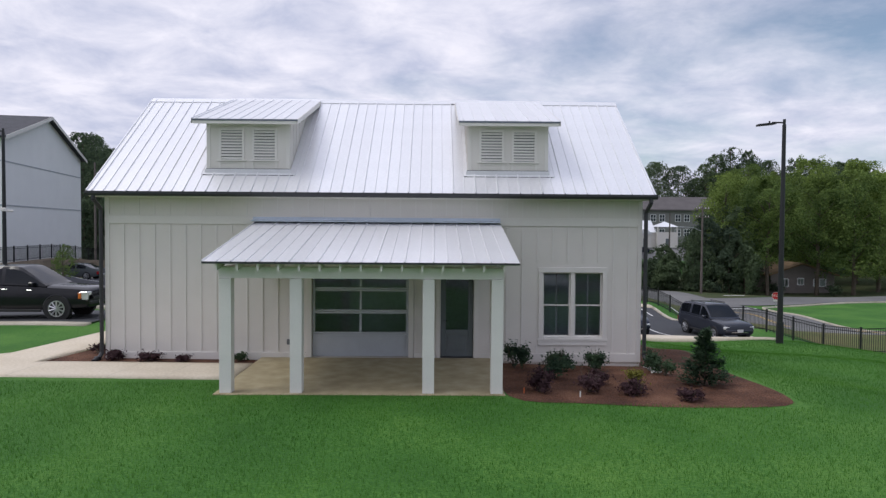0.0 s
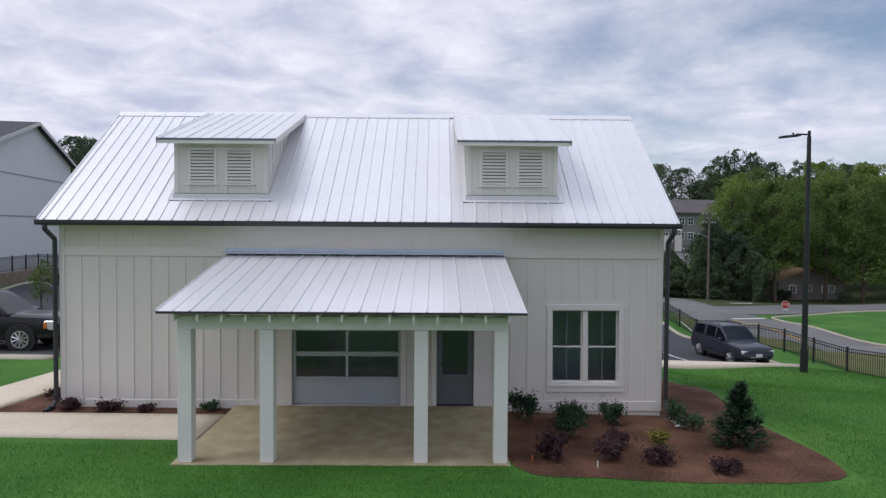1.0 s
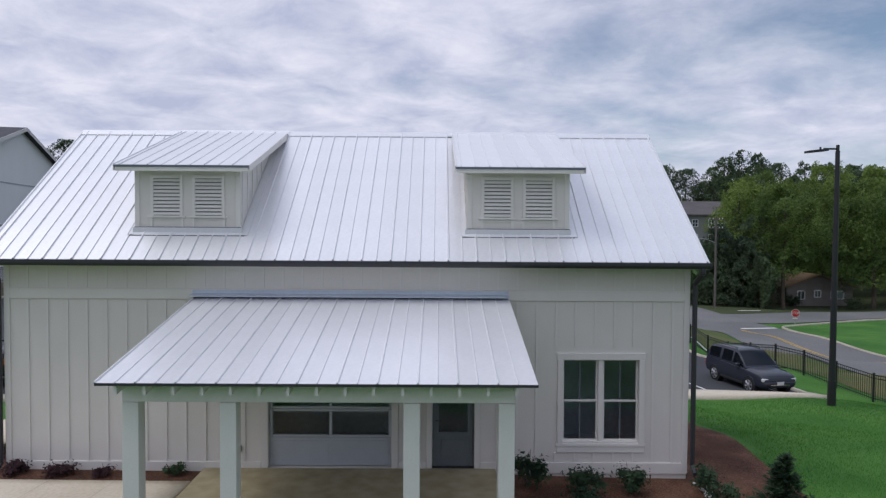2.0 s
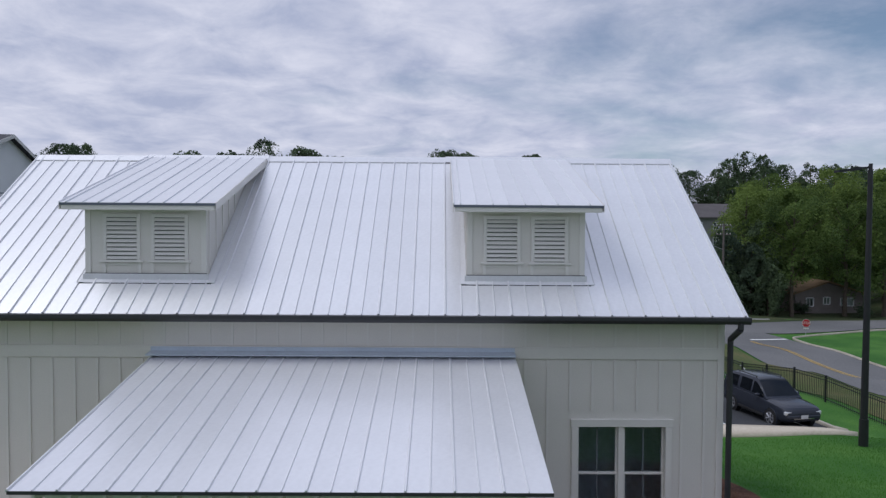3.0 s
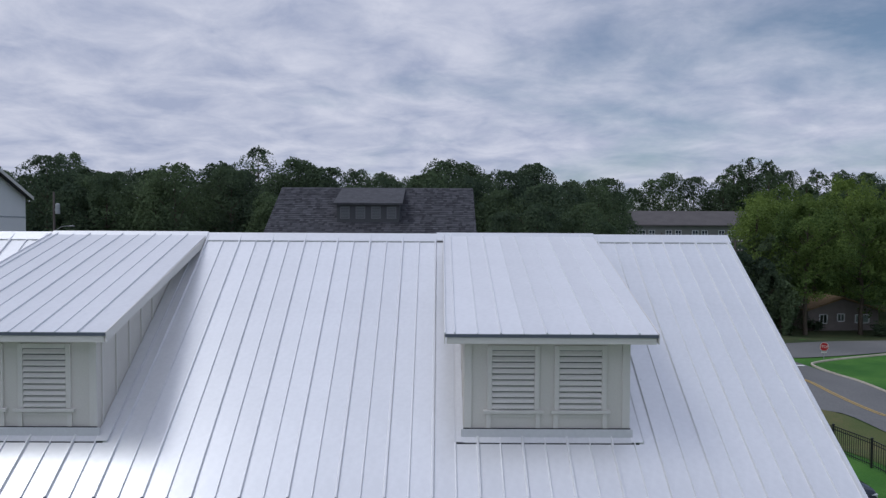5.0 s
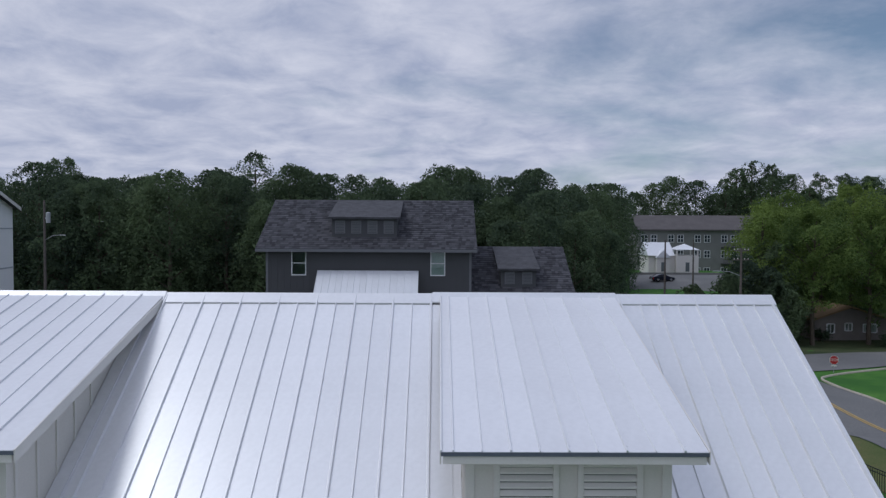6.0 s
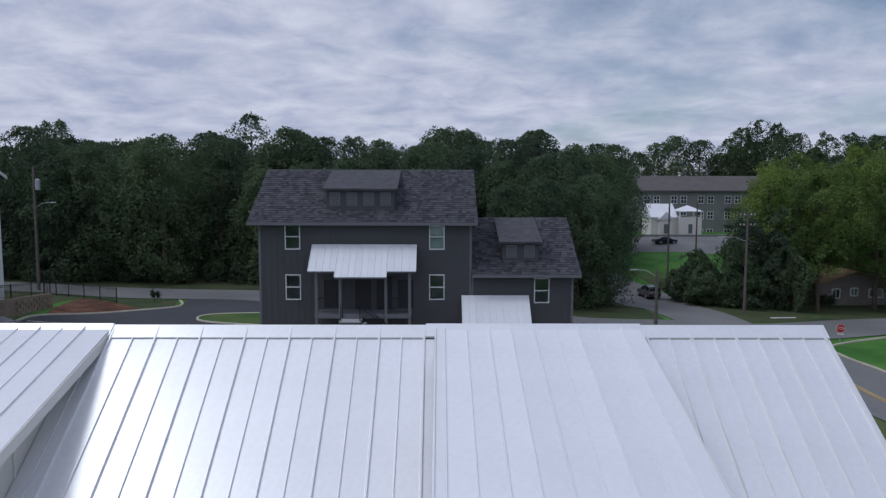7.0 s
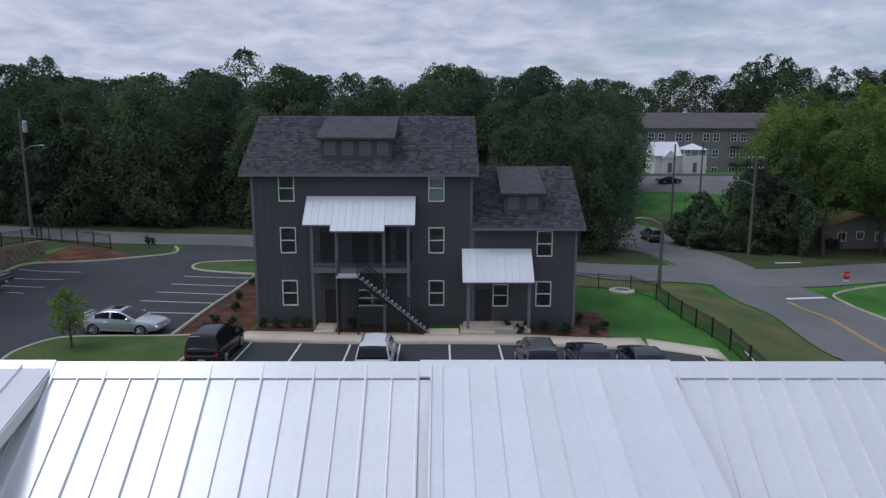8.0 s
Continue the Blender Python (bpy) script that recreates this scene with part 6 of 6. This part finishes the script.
bm = bmesh.new(); box(bm, 0.21, 9.5, 6.8, 7, -0.4, 2.9); part("wall", bm, BROWN_SIDING, cot)
bm = bmesh.new(); box(bm, 0.25, 9.4, 2.0, 2.1, -0.3, 2.9); part("inner_wall", bm, ROOM_DARK, cot)
bm = bmesh.new(); prism(bm, [(-0.5, -0.6, 2.75), (4.5, -0.6, 4.5), (10, -0.6, 2.75), (10, -0.6, 2.55), (4.5, -0.6, 4.3), (-0.5, -0.6, 2.55)], (0, 8.2, 0)); part("roof", bm, TAN_ROOF, cot, "tan weathered roof")
bm = bmesh.new(); prism(bm, [(0, 0, 2.901), (9.5, 0, 2.901), (4.5, 0, 4.2)], (0, 0.15, 0)); part("gable_wall", bm, BROWN_SIDING, cot)
for x0, x1, z0, z1 in ((1.6, 2.6, 0.9, 2.1), (4.0, 4.9, 1.2, 2.2), (6.4, 8.2, 1.0, 2.1)):
    bm = bmesh.new()
    for q in ((x0 - 0.08, x0 + 0.06, z0, z1), (x1 - 0.06, x1 + 0.08, z0, z1), (x0 + 0.061, x1 - 0.061, z1 - 0.07, z1 + 0.06), (x0 + 0.061, x1 - 0.061, z0 - 0.06, z0 + 0.06), ((x0 + x1) / 2 - 0.04, (x0 + x1) / 2 + 0.04, z0 + 0.061, z1 - 0.071)):
        box(bm, q[0], q[1], -0.04, 0.06, q[2], q[3])
    w = part("window", bm, WHITE_VINYL, cot)
    bm = bmesh.new(); box(bm, x0, x1, 0.07, 0.08, z0, z1); part("pane", bm, DEEP_GLASS, w).visible_shadow = False


# ---- vehicles ----
TYRE = paint("tyre_rubber", (0.018, 0.018, 0.019), 0.85, 0.2, 8, 60, 0.3)
RIM = paint("alloy_rim", (0.5, 0.5, 0.52), 0.3, 0.08, 5, 40, 0.02, 0.8)
BLACK_TRIM = paint("black_plastic", (0.015, 0.015, 0.016), 0.6, 0.2, 5, 60, 0.1)
CAR_GLASS = paint("tinted_car_glass", (0.006, 0.008, 0.011), 0.05, 0.1, 2, 20, 0.0, 0.0, 0.0, 0.35)
HEADLAMP = paint("headlamp_lens", (0.65, 0.66, 0.68), 0.12, 0.1, 6, 60, 0.02, 0.3)
AMBER = paint("amber_lens", (0.6, 0.16, 0.03), 0.2, 0.1)
TAIL = paint("tail_lamp", (0.3, 0.01, 0.012), 0.2, 0.1)
CHROME = paint("chrome", (0.7, 0.7, 0.72), 0.15, 0.05, 3, 30, 0.0, 1.0)
PLATE = paint("plate_white", (0.6, 0.6, 0.6), 0.5, 0.1)


def car_paint(name, color, metal=0.0):
    m = paint(name, color, 0.16, 0.06, 1.5, 80, 0.0, metal, 0.0, 0.3)
    m.node_tree.nodes["Principled BSDF"].inputs["Coat Weight"].default_value = 0.1
    return m


def loft(bm, rings):
    rows = [[bm.verts.new(p) for p in r] for r in rings]
    for a, b in zip(rows, rows[1:]):
        for k in range(len(a) - 1):
            bm.faces.new((a[k], a[k + 1], b[k + 1], b[k]))
        bm.faces.new((a[-1], a[0], b[0], b[-1]))
    bm.faces.new(rows[0][::-1]); bm.faces.new(rows[-1])


def spline_rows(rows, n=4):
    """Rows of numbers, smoothed between by a Catmull-Rom line."""
    out = []
    for i in range(len(rows) - 1):
        a, b, c, d = (rows[max(0, i - 1)], rows[i], rows[i + 1], rows[min(len(rows) - 1, i + 2)])
        for k in range(n):
            t = k / n
            out.append(tuple(0.5 * (2 * q + (r - p) * t + (2 * p - 5 * q + 4 * r - w) * t * t + (3 * q - p - 3 * r + w) * t ** 3) for p, q, r, w in zip(a, b, c, d)))
    return out + [tuple(rows[-1])]


def vehicle(name, label, category, at, turn, body_mat, L, W, lower, cabin, pillars, wheel_r, wheels, kind):
    """lower: rows of x, bottom, top, width share along the body, x to the front; cabin: rows of x, roof height; pillars: x of the posts; wheels: x of the axles."""
    t = thing(name, label, category, at, turn)
    hw = W / 2
    spokes = 10 if kind == "pickup" else 6
    bm = bmesh.new()
    rings = []
    for x, zb, zt, k in spline_rows(lower):
        w = hw * k
        h = zt - zb
        half = [(w * 0.86, zb), (w * 0.95, zb + 0.05), (w * 0.985, zb + h * 0.25), (w, zb + h * 0.5), (w * 0.985, zb + h * 0.62), (w * 0.975, zb + h * 0.8), (w * 0.94, zt - h * 0.07), (w * 0.86, zt - h * 0.015), (w * 0.5, zt + 0.018), (0, zt + 0.028)]
        rings.append([(x, -y, z) for y, z in half] + [(x, y, z) for y, z in half[-2::-1]])
    loft(bm, rings)
    body = part("body", bm, body_mat, t, smooth=True)
    body.data.set_sharp_from_angle(angle=radians(38))
    belt = lambda x: next((a[2] + (b[2] - a[2]) * (x - a[0]) / (b[0] - a[0]) for a, b in zip(lower, lower[1:]) if a[0] <= x <= b[0]), 1.0)
    # greenhouse: a rounded shell along the roof line, its windows a mesh of their own
    prof = spline_rows(cabin, 5)
    peak = max(h for _, h in prof)
    rows = []
    for x, h in prof:
        bz = belt(x) - 0.025
        h = max(h, bz + 0.012)
        f = min(1.0, (h - bz) / (peak - bz))
        wb = hw * 0.925
        wr = hw * (0.925 - 0.19 * f)
        e = 0.05 * f
        mixw = lambda q: wb + (wr - wb) * q
        half = [(wb, bz), (mixw(0.1), bz + 0.1 * (h - bz)), (mixw(0.82), bz + 0.82 * (h - bz)), (wr * 0.93, h - e * 0.35), (wr * 0.5, h), (0, h + 0.015 * f)]
        rows.append([(x, -y, z) for y, z in half] + [(x, y, z) for y, z in half[-2::-1]])
    shell, pane_bm = bmesh.new(), bmesh.new()
    for (xa, ha), (xb, hb), ra, rb in zip(prof, prof[1:], rows, rows[1:]):
        xm, tall = (xa + xb) / 2, (ha + hb) / 2 - belt((xa + xb) / 2)
        post = any(abs(xm - p) < 0.055 for p in pillars) or tall < 0.16
        raked = abs(hb - ha) / max(0.001, abs(xb - xa)) > 0.3 and tall > 0.06
        for k in range(10):
            glazed = (k in (1, 8) and not post and pillars[0] - 0.01 < xm < pillars[-1] + 0.3) or (3 <= k <= 6 and raked)
            b_ = pane_bm if glazed else shell
            b_.faces.new([b_.verts.new(p) for p in (ra[k], ra[k + 1], rb[k + 1], rb[k])])
    for b_ in (shell, pane_bm):
        bmesh.ops.remove_doubles(b_, verts=b_.verts[:], dist=0.0005)
    roof_part = part("roof", shell, body_mat, t, smooth=True)
    roof_part.data.set_sharp_from_angle(angle=radians(40))
    part("window_glass", pane_bm, CAR_GLASS, t, "dark tinted glass", smooth=True).data.set_sharp_from_angle(angle=radians(40))
    xr, xf = cabin[0][0], cabin[-1][0]
    zf = belt(xf)
    x1 = min(x for x, h in cabin if h > peak - 0.09); x2 = max(x for x, h in cabin if h > peak - 0.09)
    h1, w1 = peak, hw * 0.72
    for s in (-1, 1):
        bm = bmesh.new(); box(bm, xf - 0.55, xf - 0.38, min(s * hw * 0.93, s * hw * 1.13), max(s * hw * 0.93, s * hw * 1.13), zf + 0.02, zf + 0.15, 0.03); part("mirror", bm, body_mat, t)
        if kind in ("suv", "pickup"):
            bm = bmesh.new(); box(bm, wheels[1] + wheel_r * 1.3, wheels[0] - wheel_r * 1.3, s * hw * 0.98 - 0.03, s * hw * 0.98 + 0.03, 0.3, 0.4, 0.01); part("side_step", bm, BLACK_TRIM, t)
        if kind == "suv":
            bm = bmesh.new(); tube(bm, (x1 + 0.1, s * w1 * 0.88, h1 + 0.03), (x2 - 0.1, s * w1 * 0.88, h1 + 0.03), 0.02, sides=6)
            for xx in (x1 + 0.15, x2 - 0.15):
                tube(bm, (xx, s * w1 * 0.88, h1 - 0.06), (xx, s * w1 * 0.88, h1 + 0.03), 0.018, sides=6)
            part("roof_rail", bm, BLACK_TRIM, t)
        for f in ((0.45, 0.78) if kind != "sedan" else (0.42, 0.72)):
            xx = xr + (xf - xr) * f
            bm = bmesh.new(); box(bm, xx - 0.1, xx + 0.1, s * hw * 0.975 - 0.02, s * hw * 0.975 + 0.025, belt(xx) - 0.2, belt(xx) - 0.165, 0.006); part("door_handle", bm, body_mat if kind != "pickup" else CHROME, t)
        # wheels
        for xw in wheels:
            y0 = s * (hw - 0.02)
            bm = bmesh.new(); tube(bm, (xw, y0 - s * 0.2, wheel_r), (xw, y0 + s * 0.014, wheel_r), wheel_r * 1.14, wheel_r * 1.14, 26); arch = part("wheel_arch", bm, BLACK_TRIM, t)
            bm = bmesh.new()
            arc = [(xw + math.cos(q) * wheel_r * 1.16, wheel_r + math.sin(q) * wheel_r * 1.16) for q in [math.pi * j / 12 for j in range(-1, 14)]]
            for (xa, za), (xb, zb_) in zip(arc, arc[1:]):
                tube(bm, (xa, y0 + s * 0.0, za), (xb, y0 + s * 0.0, zb_), 0.022, 0.022, 6)
            part("fender_lip", bm, body_mat, t)
            bm = bmesh.new(); tube(bm, (xw, y0 - s * 0.22, wheel_r), (xw, y0 + s * 0.02, wheel_r), wheel_r, wheel_r, 24); wheel = part("wheel", bm, TYRE, t)
            bm = bmesh.new(); tube(bm, (xw, y0, wheel_r), (xw, y0 + s * 0.026, wheel_r), wheel_r * 0.68, wheel_r * 0.66, 20); part("rim_bed", bm, BLACK_TRIM, wheel)
            bm = bmesh.new()
            for k in range(spokes):
                a_ = k * math.tau / spokes + 0.3
                p = Vector((xw + math.cos(a_) * wheel_r * 0.64, y0 + s * 0.03, wheel_r + math.sin(a_) * wheel_r * 0.64))
                tube(bm, (xw, y0 + s * 0.034, wheel_r), p, wheel_r * 0.62 / spokes, wheel_r * 0.8 / spokes, 5)
            for k in range(20):
                q0, q1 = k * math.tau / 20, (k + 1) * math.tau / 20
                prism(bm, [(xw + wheel_r * r_ * math.cos(q), y0 + s * 0.024, wheel_r + wheel_r * r_ * math.sin(q)) for r_, q in ((0.6, q0), (0.7, q0), (0.7, q1), (0.6, q1))], (0, s * 0.014, 0))
            tube(bm, (xw, y0 + s * 0.02, wheel_r), (xw, y0 + s * 0.045, wheel_r), wheel_r * 0.16, wheel_r * 0.14, 10)
            part("rim", bm, RIM, wheel, "silver spoked alloy rim")
    # front and rear
    xfr = lower[-1][0]; xre = lower[0][0]; zt = lower[-1][2]; zb = lower[-1][1]
    for s in (-1, 1):
        wl_ = hw * (0.955 if kind == "pickup" else 0.9 if kind == "suv" else 0.84); zl = belt(xfr - 0.16)
        bm = bmesh.new(); box(bm, xfr - 0.34, xfr - (0.0 if kind == "pickup" else 0.02), min(s * wl_ * 0.64, s * wl_), max(s * wl_ * 0.64, s * wl_), zl - (0.4 if kind == "pickup" else 0.25), zl - 0.09, 0.03); lamp = part("headlight", bm, HEADLAMP, t, "clear headlight")
        if kind == "pickup":
            bm = bmesh.new(); box(bm, xfr - 0.33, xfr - 0.22, s * wl_ - 0.03, s * wl_ + 0.012, zl - 0.34, zl - 0.14, 0.01); part("side_marker", bm, AMBER, lamp)
        zt2 = lower[0][2]
        bm = bmesh.new(); box(bm, xre - 0.015, xre + 0.2, min(s * hw * 0.74, s * hw * 0.93), max(s * hw * 0.74, s * hw * 0.93), zt2 - 0.35, zt2 - 0.06, 0.03); part("tail_light", bm, TAIL, t, "red tail light")
    bm = bmesh.new(); box(bm, xfr - 0.05, xfr + 0.02, -hw * 0.52, hw * 0.52, zt - 0.26, zt - 0.07, 0.02); grille = part("grille", bm, BLACK_TRIM, t)
    bm = bmesh.new(); box(bm, xfr + 0.0, xfr + 0.032, -hw * 0.5, hw * 0.5, zt - 0.18, zt - 0.145, 0.008); part("grille_bar", bm, CHROME if kind != "pickup" else BLACK_TRIM, grille)
    bm = bmesh.new(); box(bm, xfr - 0.2, xfr + 0.035, -hw * 0.84, hw * 0.84, zb + 0.02, zb + 0.2, 0.05); bump = part("bumper", bm, body_mat if kind != "pickup" else BLACK_TRIM, t)
    bm = bmesh.new(); box(bm, xfr + 0.033, xfr + 0.043, -0.16, 0.16, zb + 0.06, zb + 0.2); part("number_plate", bm, PLATE, bump)
    bm = bmesh.new(); box(bm, xre - 0.04, xre + 0.15, -hw * 0.86, hw * 0.86, lower[0][1] + 0.02, lower[0][1] + 0.24, 0.04); part("rear_bumper", bm, BLACK_TRIM if kind == "suv" else body_mat, t)
    bm = bmesh.new(); box(bm, xre - 0.025, xre - 0.005, -0.16, 0.16, zt2 - 0.42, zt2 - 0.28); part("number_plate", bm, PLATE, t)
    return t


def suv(label, at, turn, mat):
    return vehicle("suv", label, "car", at, turn, mat, 4.45, 1.8,
                   [(-2.22, 0.5, 0.9, 0.86), (-2.17, 0.4, 1.02, 0.93), (-2.0, 0.34, 1.08, 0.98), (-1.2, 0.28, 1.08, 1.0), (0.6, 0.28, 1.05, 1.0), (1.0, 0.3, 1.03, 1.0), (1.7, 0.33, 0.97, 0.98), (2.05, 0.36, 0.9, 0.93), (2.18, 0.4, 0.8, 0.86), (2.22, 0.46, 0.68, 0.8)],
                   [(-2.14, 1.06), (-2.02, 1.42), (-1.86, 1.64), (-1.4, 1.7), (-0.5, 1.73), (0.1, 1.7), (0.42, 1.52), (1.0, 1.04)], (-1.95, -0.98, -0.02, 0.66), 0.35, (1.35, -1.3), "suv")


def sedan(label, at, turn, mat):
    t = vehicle("sedan", label, "car", at, turn, mat, 4.85, 1.84,
                [(-2.42, 0.5, 0.82, 0.78), (-2.36, 0.36, 0.96, 0.88), (-2.1, 0.28, 1.0, 0.95), (-1.4, 0.24, 0.99, 1.0), (0.6, 0.24, 0.95, 1.0), (1.1, 0.26, 0.93, 1.0), (1.8, 0.28, 0.85, 0.96), (2.2, 0.3, 0.76, 0.88), (2.36, 0.33, 0.66, 0.78), (2.42, 0.38, 0.56, 0.7)],
                [(-1.95, 0.99), (-1.45, 1.18), (-0.95, 1.37), (-0.4, 1.44), (0.05, 1.42), (0.45, 1.29), (1.2, 0.91)], (-1.35, -0.38, 0.72), 0.34, (1.45, -1.35), "sedan")
    if mat is SILVER:
        bm = bmesh.new(); box(bm, -0.5, 0.0, -0.34, 0.34, 1.437, 1.458, 0.006); part("sunroof", bm, CAR_GLASS, t, "dark sunroof panel")
        bm = bmesh.new(); box(bm, -2.38, -2.16, -0.7, 0.7, 1.06, 1.09, 0.01); box(bm, -2.3, -2.22, -0.6, -0.55, 0.97, 1.065); box(bm, -2.3, -2.22, 0.55, 0.6, 0.97, 1.065); part("rear_spoiler", bm, mat, t)
    return t


BLACK_PAINT = car_paint("black_car_paint", (0.012, 0.012, 0.015))
SLATE = car_paint("slate_car_paint", (0.03, 0.034, 0.046))
NAVY = car_paint("navy_car_paint", (0.016, 0.02, 0.035))
PEARL = car_paint("white_car_paint", (0.7, 0.7, 0.72), 0.0)
SILVER = car_paint("silver_car_paint", (0.5, 0.52, 0.55), 0.5)
GREYCAR = car_paint("grey_car_paint", (0.09, 0.1, 0.105))
G = lambda x, y: ground(x, y) + 0.05
slate = suv("dark slate SUV with roof rails parked nose-out", (15.3, 15.9, G(15.3, 15.9)), -80, SLATE)
slate.scale = (0.96, 0.96, 0.96)
sedan("dark sedan parked beside the house", (10.6, 16.0, G(10.6, 16)), -90, NAVY)
suv("white SUV parked before the grey building", (-1.15, 29.5, G(-1.15, 29.5)), 90, PEARL)
suv("black SUV parked near the grass island", (-9.55, 30.9, G(-9.55, 30.9)), 89, BLACK_PAINT)
suv("dark grey SUV parked before the grey building", (6.75, 28.9, G(6.75, 28.9)), 90, GREYCAR)
sedan("black sedan parked before the grey building", (9.4, 29.3, G(9.4, 29.3)), 90, NAVY)
sedan("blue-grey sedan parked before the grey building", (12.1, 29.3, G(12.1, 29.3)), 90, SLATE)
sedan("silver-white sedan parked in a painted bay", (-16.3, 35.35, G(-16.3, 35.35)), -5, SILVER)
sedan("dark grey sedan parked in the far bays", (-30.8, 44.2, G(-30.8, 44.2)), 178, GREYCAR)
suv("grey SUV on the far road", (30.2, 88.0, G(30.2, 88)), 95, GREYCAR)
sedan("dark sedan in the far parking lot", (46.5, 132, G(46.5, 132)), 10, NAVY)
truck = vehicle("pickup_truck", "black crew-cab pickup truck with silver rims", "pickup truck", (-14.05, 7.25, G(-14, 7.25)), 0, BLACK_PAINT, 5.9, 2.0,
                [(-2.95, 0.55, 1.28, 0.96), (-2.85, 0.45, 1.32, 1.0), (-1.0, 0.38, 1.31, 1.0), (0.9, 0.36, 1.25, 1.0), (1.3, 0.36, 1.23, 1.0), (2.4, 0.4, 1.17, 0.98), (2.78, 0.42, 1.12, 0.95), (2.9, 0.45, 1.04, 0.92), (2.93, 0.5, 0.9, 0.9)],
                [(-1.2, 1.3), (-1.08, 1.7), (-0.9, 1.88), (-0.3, 1.93), (0.3, 1.92), (0.65, 1.78), (1.45, 1.24)], (-1.02, -0.1, 0.98), 0.42, (1.85, -1.75), "pickup")


# ---- behind the camera: the SUV seen in the window glass, with a supposed street ----
sheet("road_south", drape([(-60, -39), (60, -39), (60, -27.5), (-60, -27.5)], 3, 0.05), ROADTAR, "supposed grey asphalt street behind the lawn", "road")
suv("white SUV parked on the street", (9.6, -30.6, ground(9.6, -30.6) + 0.05), 90, PEARL)
# unseen trees added behind the camera, for the glass to reflect
for k in range(12):
    c = copy_thing(wood_kinds[k % 5], pose(-60 + 11 * k, -58 - 5 * (k % 3), -1.2, 0, 0, 40 * k))
    c.scale = (1, 1, 0.8)

# ---- small things by the house ----
WHITE_STONE = paint("white_stone", (0.62, 0.62, 0.6), 0.8, 0.15, 4, 30, 0.3, 0, 0.5)
rnd = random.Random(77)
bm = bmesh.new(); bmesh.ops.create_icosphere(bm, subdivisions=1, radius=0.06)
for v in bm.verts:
    v.co *= 0.8 + 0.4 * noise.noise(v.co * 20); v.co.z *= 0.6
STONE = mesh_of(bm, WHITE_STONE, "stone")
pile = thing("stone_splash", "small pile of white stones at the downspout", "stones", (XR + 0.12, -0.45, ground(XR, -0.45) + 0.03))
for k in range(26):
    piece("stone", STONE, pile, m=pose(rnd.uniform(-0.12, 0.3), -rnd.random() * 0.75, 0.02 + 0.02 * rnd.random(), 0, 0, rnd.uniform(0, 360)))
drain = thing("drain_boot", "black plastic drain elbow at the downspout", "drain", (XL - 0.09, -0.34, ground(XL, -0.34)))
bm = bmesh.new(); tube(bm, (0, 0, -0.05), (0, 0, 0.1), 0.09, 0.08, 10); tube(bm, (0, 0, 0.05), (0, -0.22, 0.0), 0.07, 0.07, 10); part("elbow", bm, IRON, drain)
outlet = thing("wall_outlet", "small grey outdoor outlet box on the wall", "outlet", (-2.62, -0.05, 0.42))
bm = bmesh.new(); box(bm, -0.05, 0.05, -0.05, 0.02, -0.07, 0.07, 0.01); part("cover", bm, GREY_TRIM, outlet)
for x, y, col, nm, lab in ((4.35, -4.2, (0.75, 0.75, 0.72), "white", "small white utility stake in the mulch"), (3.2, -3.95, (0.5, 0.12, 0.04), "orange", "small orange utility flag in the mulch")):
    st = thing("marker_stake", lab, "stake", (x, y, ground(x, y)))
    bm = bmesh.new(); box(bm, -0.012, 0.012, -0.006, 0.006, -0.05, 0.13); part("stake", bm, paint(nm + "_plastic", col, 0.5, 0.05), st)

# fallen pine straw on the bed, too fine to pick apart
rnd = np.random.default_rng(3)


def scatter(name, count, area, keep, length, width, rise, material, label, category):
    """Thin blades over an area, as one mesh."""
    x = rnd.uniform(area[0], area[1], count); y = rnd.uniform(area[2], area[3], count)
    ok = keep(x, y)
    x, y = x[ok], y[ok]
    top = np.zeros_like(x); low = np.zeros_like(x)
    for hx, hy, hz in HEIGHTS:
        w = 1.0 / ((x - hx) ** 2 + (y - hy) ** 2 + 6.0) ** 1.7
        top += w * hz; low += w
    z = top / low
    n = len(x)
    a = rnd.uniform(0, 6.283, n); s = length * rnd.uniform(0.6, 1.35, n); lean = rnd.uniform(0.15, 0.8, n) if rise > 0.3 else rnd.uniform(0.9, 1.0, n)
    hx_, hy_ = np.cos(a), np.sin(a)
    p = np.stack([np.stack([x - hy_ * width, y + hx_ * width, z], 1), np.stack([x + hy_ * width, y - hx_ * width, z], 1),
                  np.stack([x + hx_ * s * lean, y + hy_ * s * lean, z + s * rise * rnd.uniform(0.6, 1.1, n) + 0.02], 1)], 1).reshape(-1, 3)
    me = bpy.data.meshes.new(name)
    me.from_pydata(p.tolist(), [], np.arange(3 * n).reshape(-1, 3).tolist())
    me.materials.append(material)
    return tagged(new(name, me), label, category, kind="stuff")


def on_lawn(x, y):
    bedarea = (x > 2.75) & (x < 9.0) & (y > -4.75)
    slab = (x > -3.45) & (x < 2.85) & (y > -4.2)
    walkarea = (x < -3.3) & (y > -2.9)
    side = (x < 9.4) & (y > 2)
    return ~(bedarea | slab | walkarea | side | (y > 11.6))


BLADE = leafy("grass_blade", (0.026, 0.108, 0.012), (0.1, 0.25, 0.037), 0.35)
scatter("grass", 420000, (-12, 19.5, -10.8, 11.6), on_lawn, 0.05, 0.004, 0.8, BLADE, "short mown green grass before the house", "grass")
STRAW = leafy("pine_straw", (0.05, 0.022, 0.012), (0.2, 0.1, 0.05), 1.5)
scatter("pine_straw", 26000, (2.9, 8.8, -4.5, 7), lambda x, y: (y < -0.1) | (x > 7.2), 0.12, 0.003, 0.1, STRAW, "loose red-brown pine straw on the bed", "pine straw")
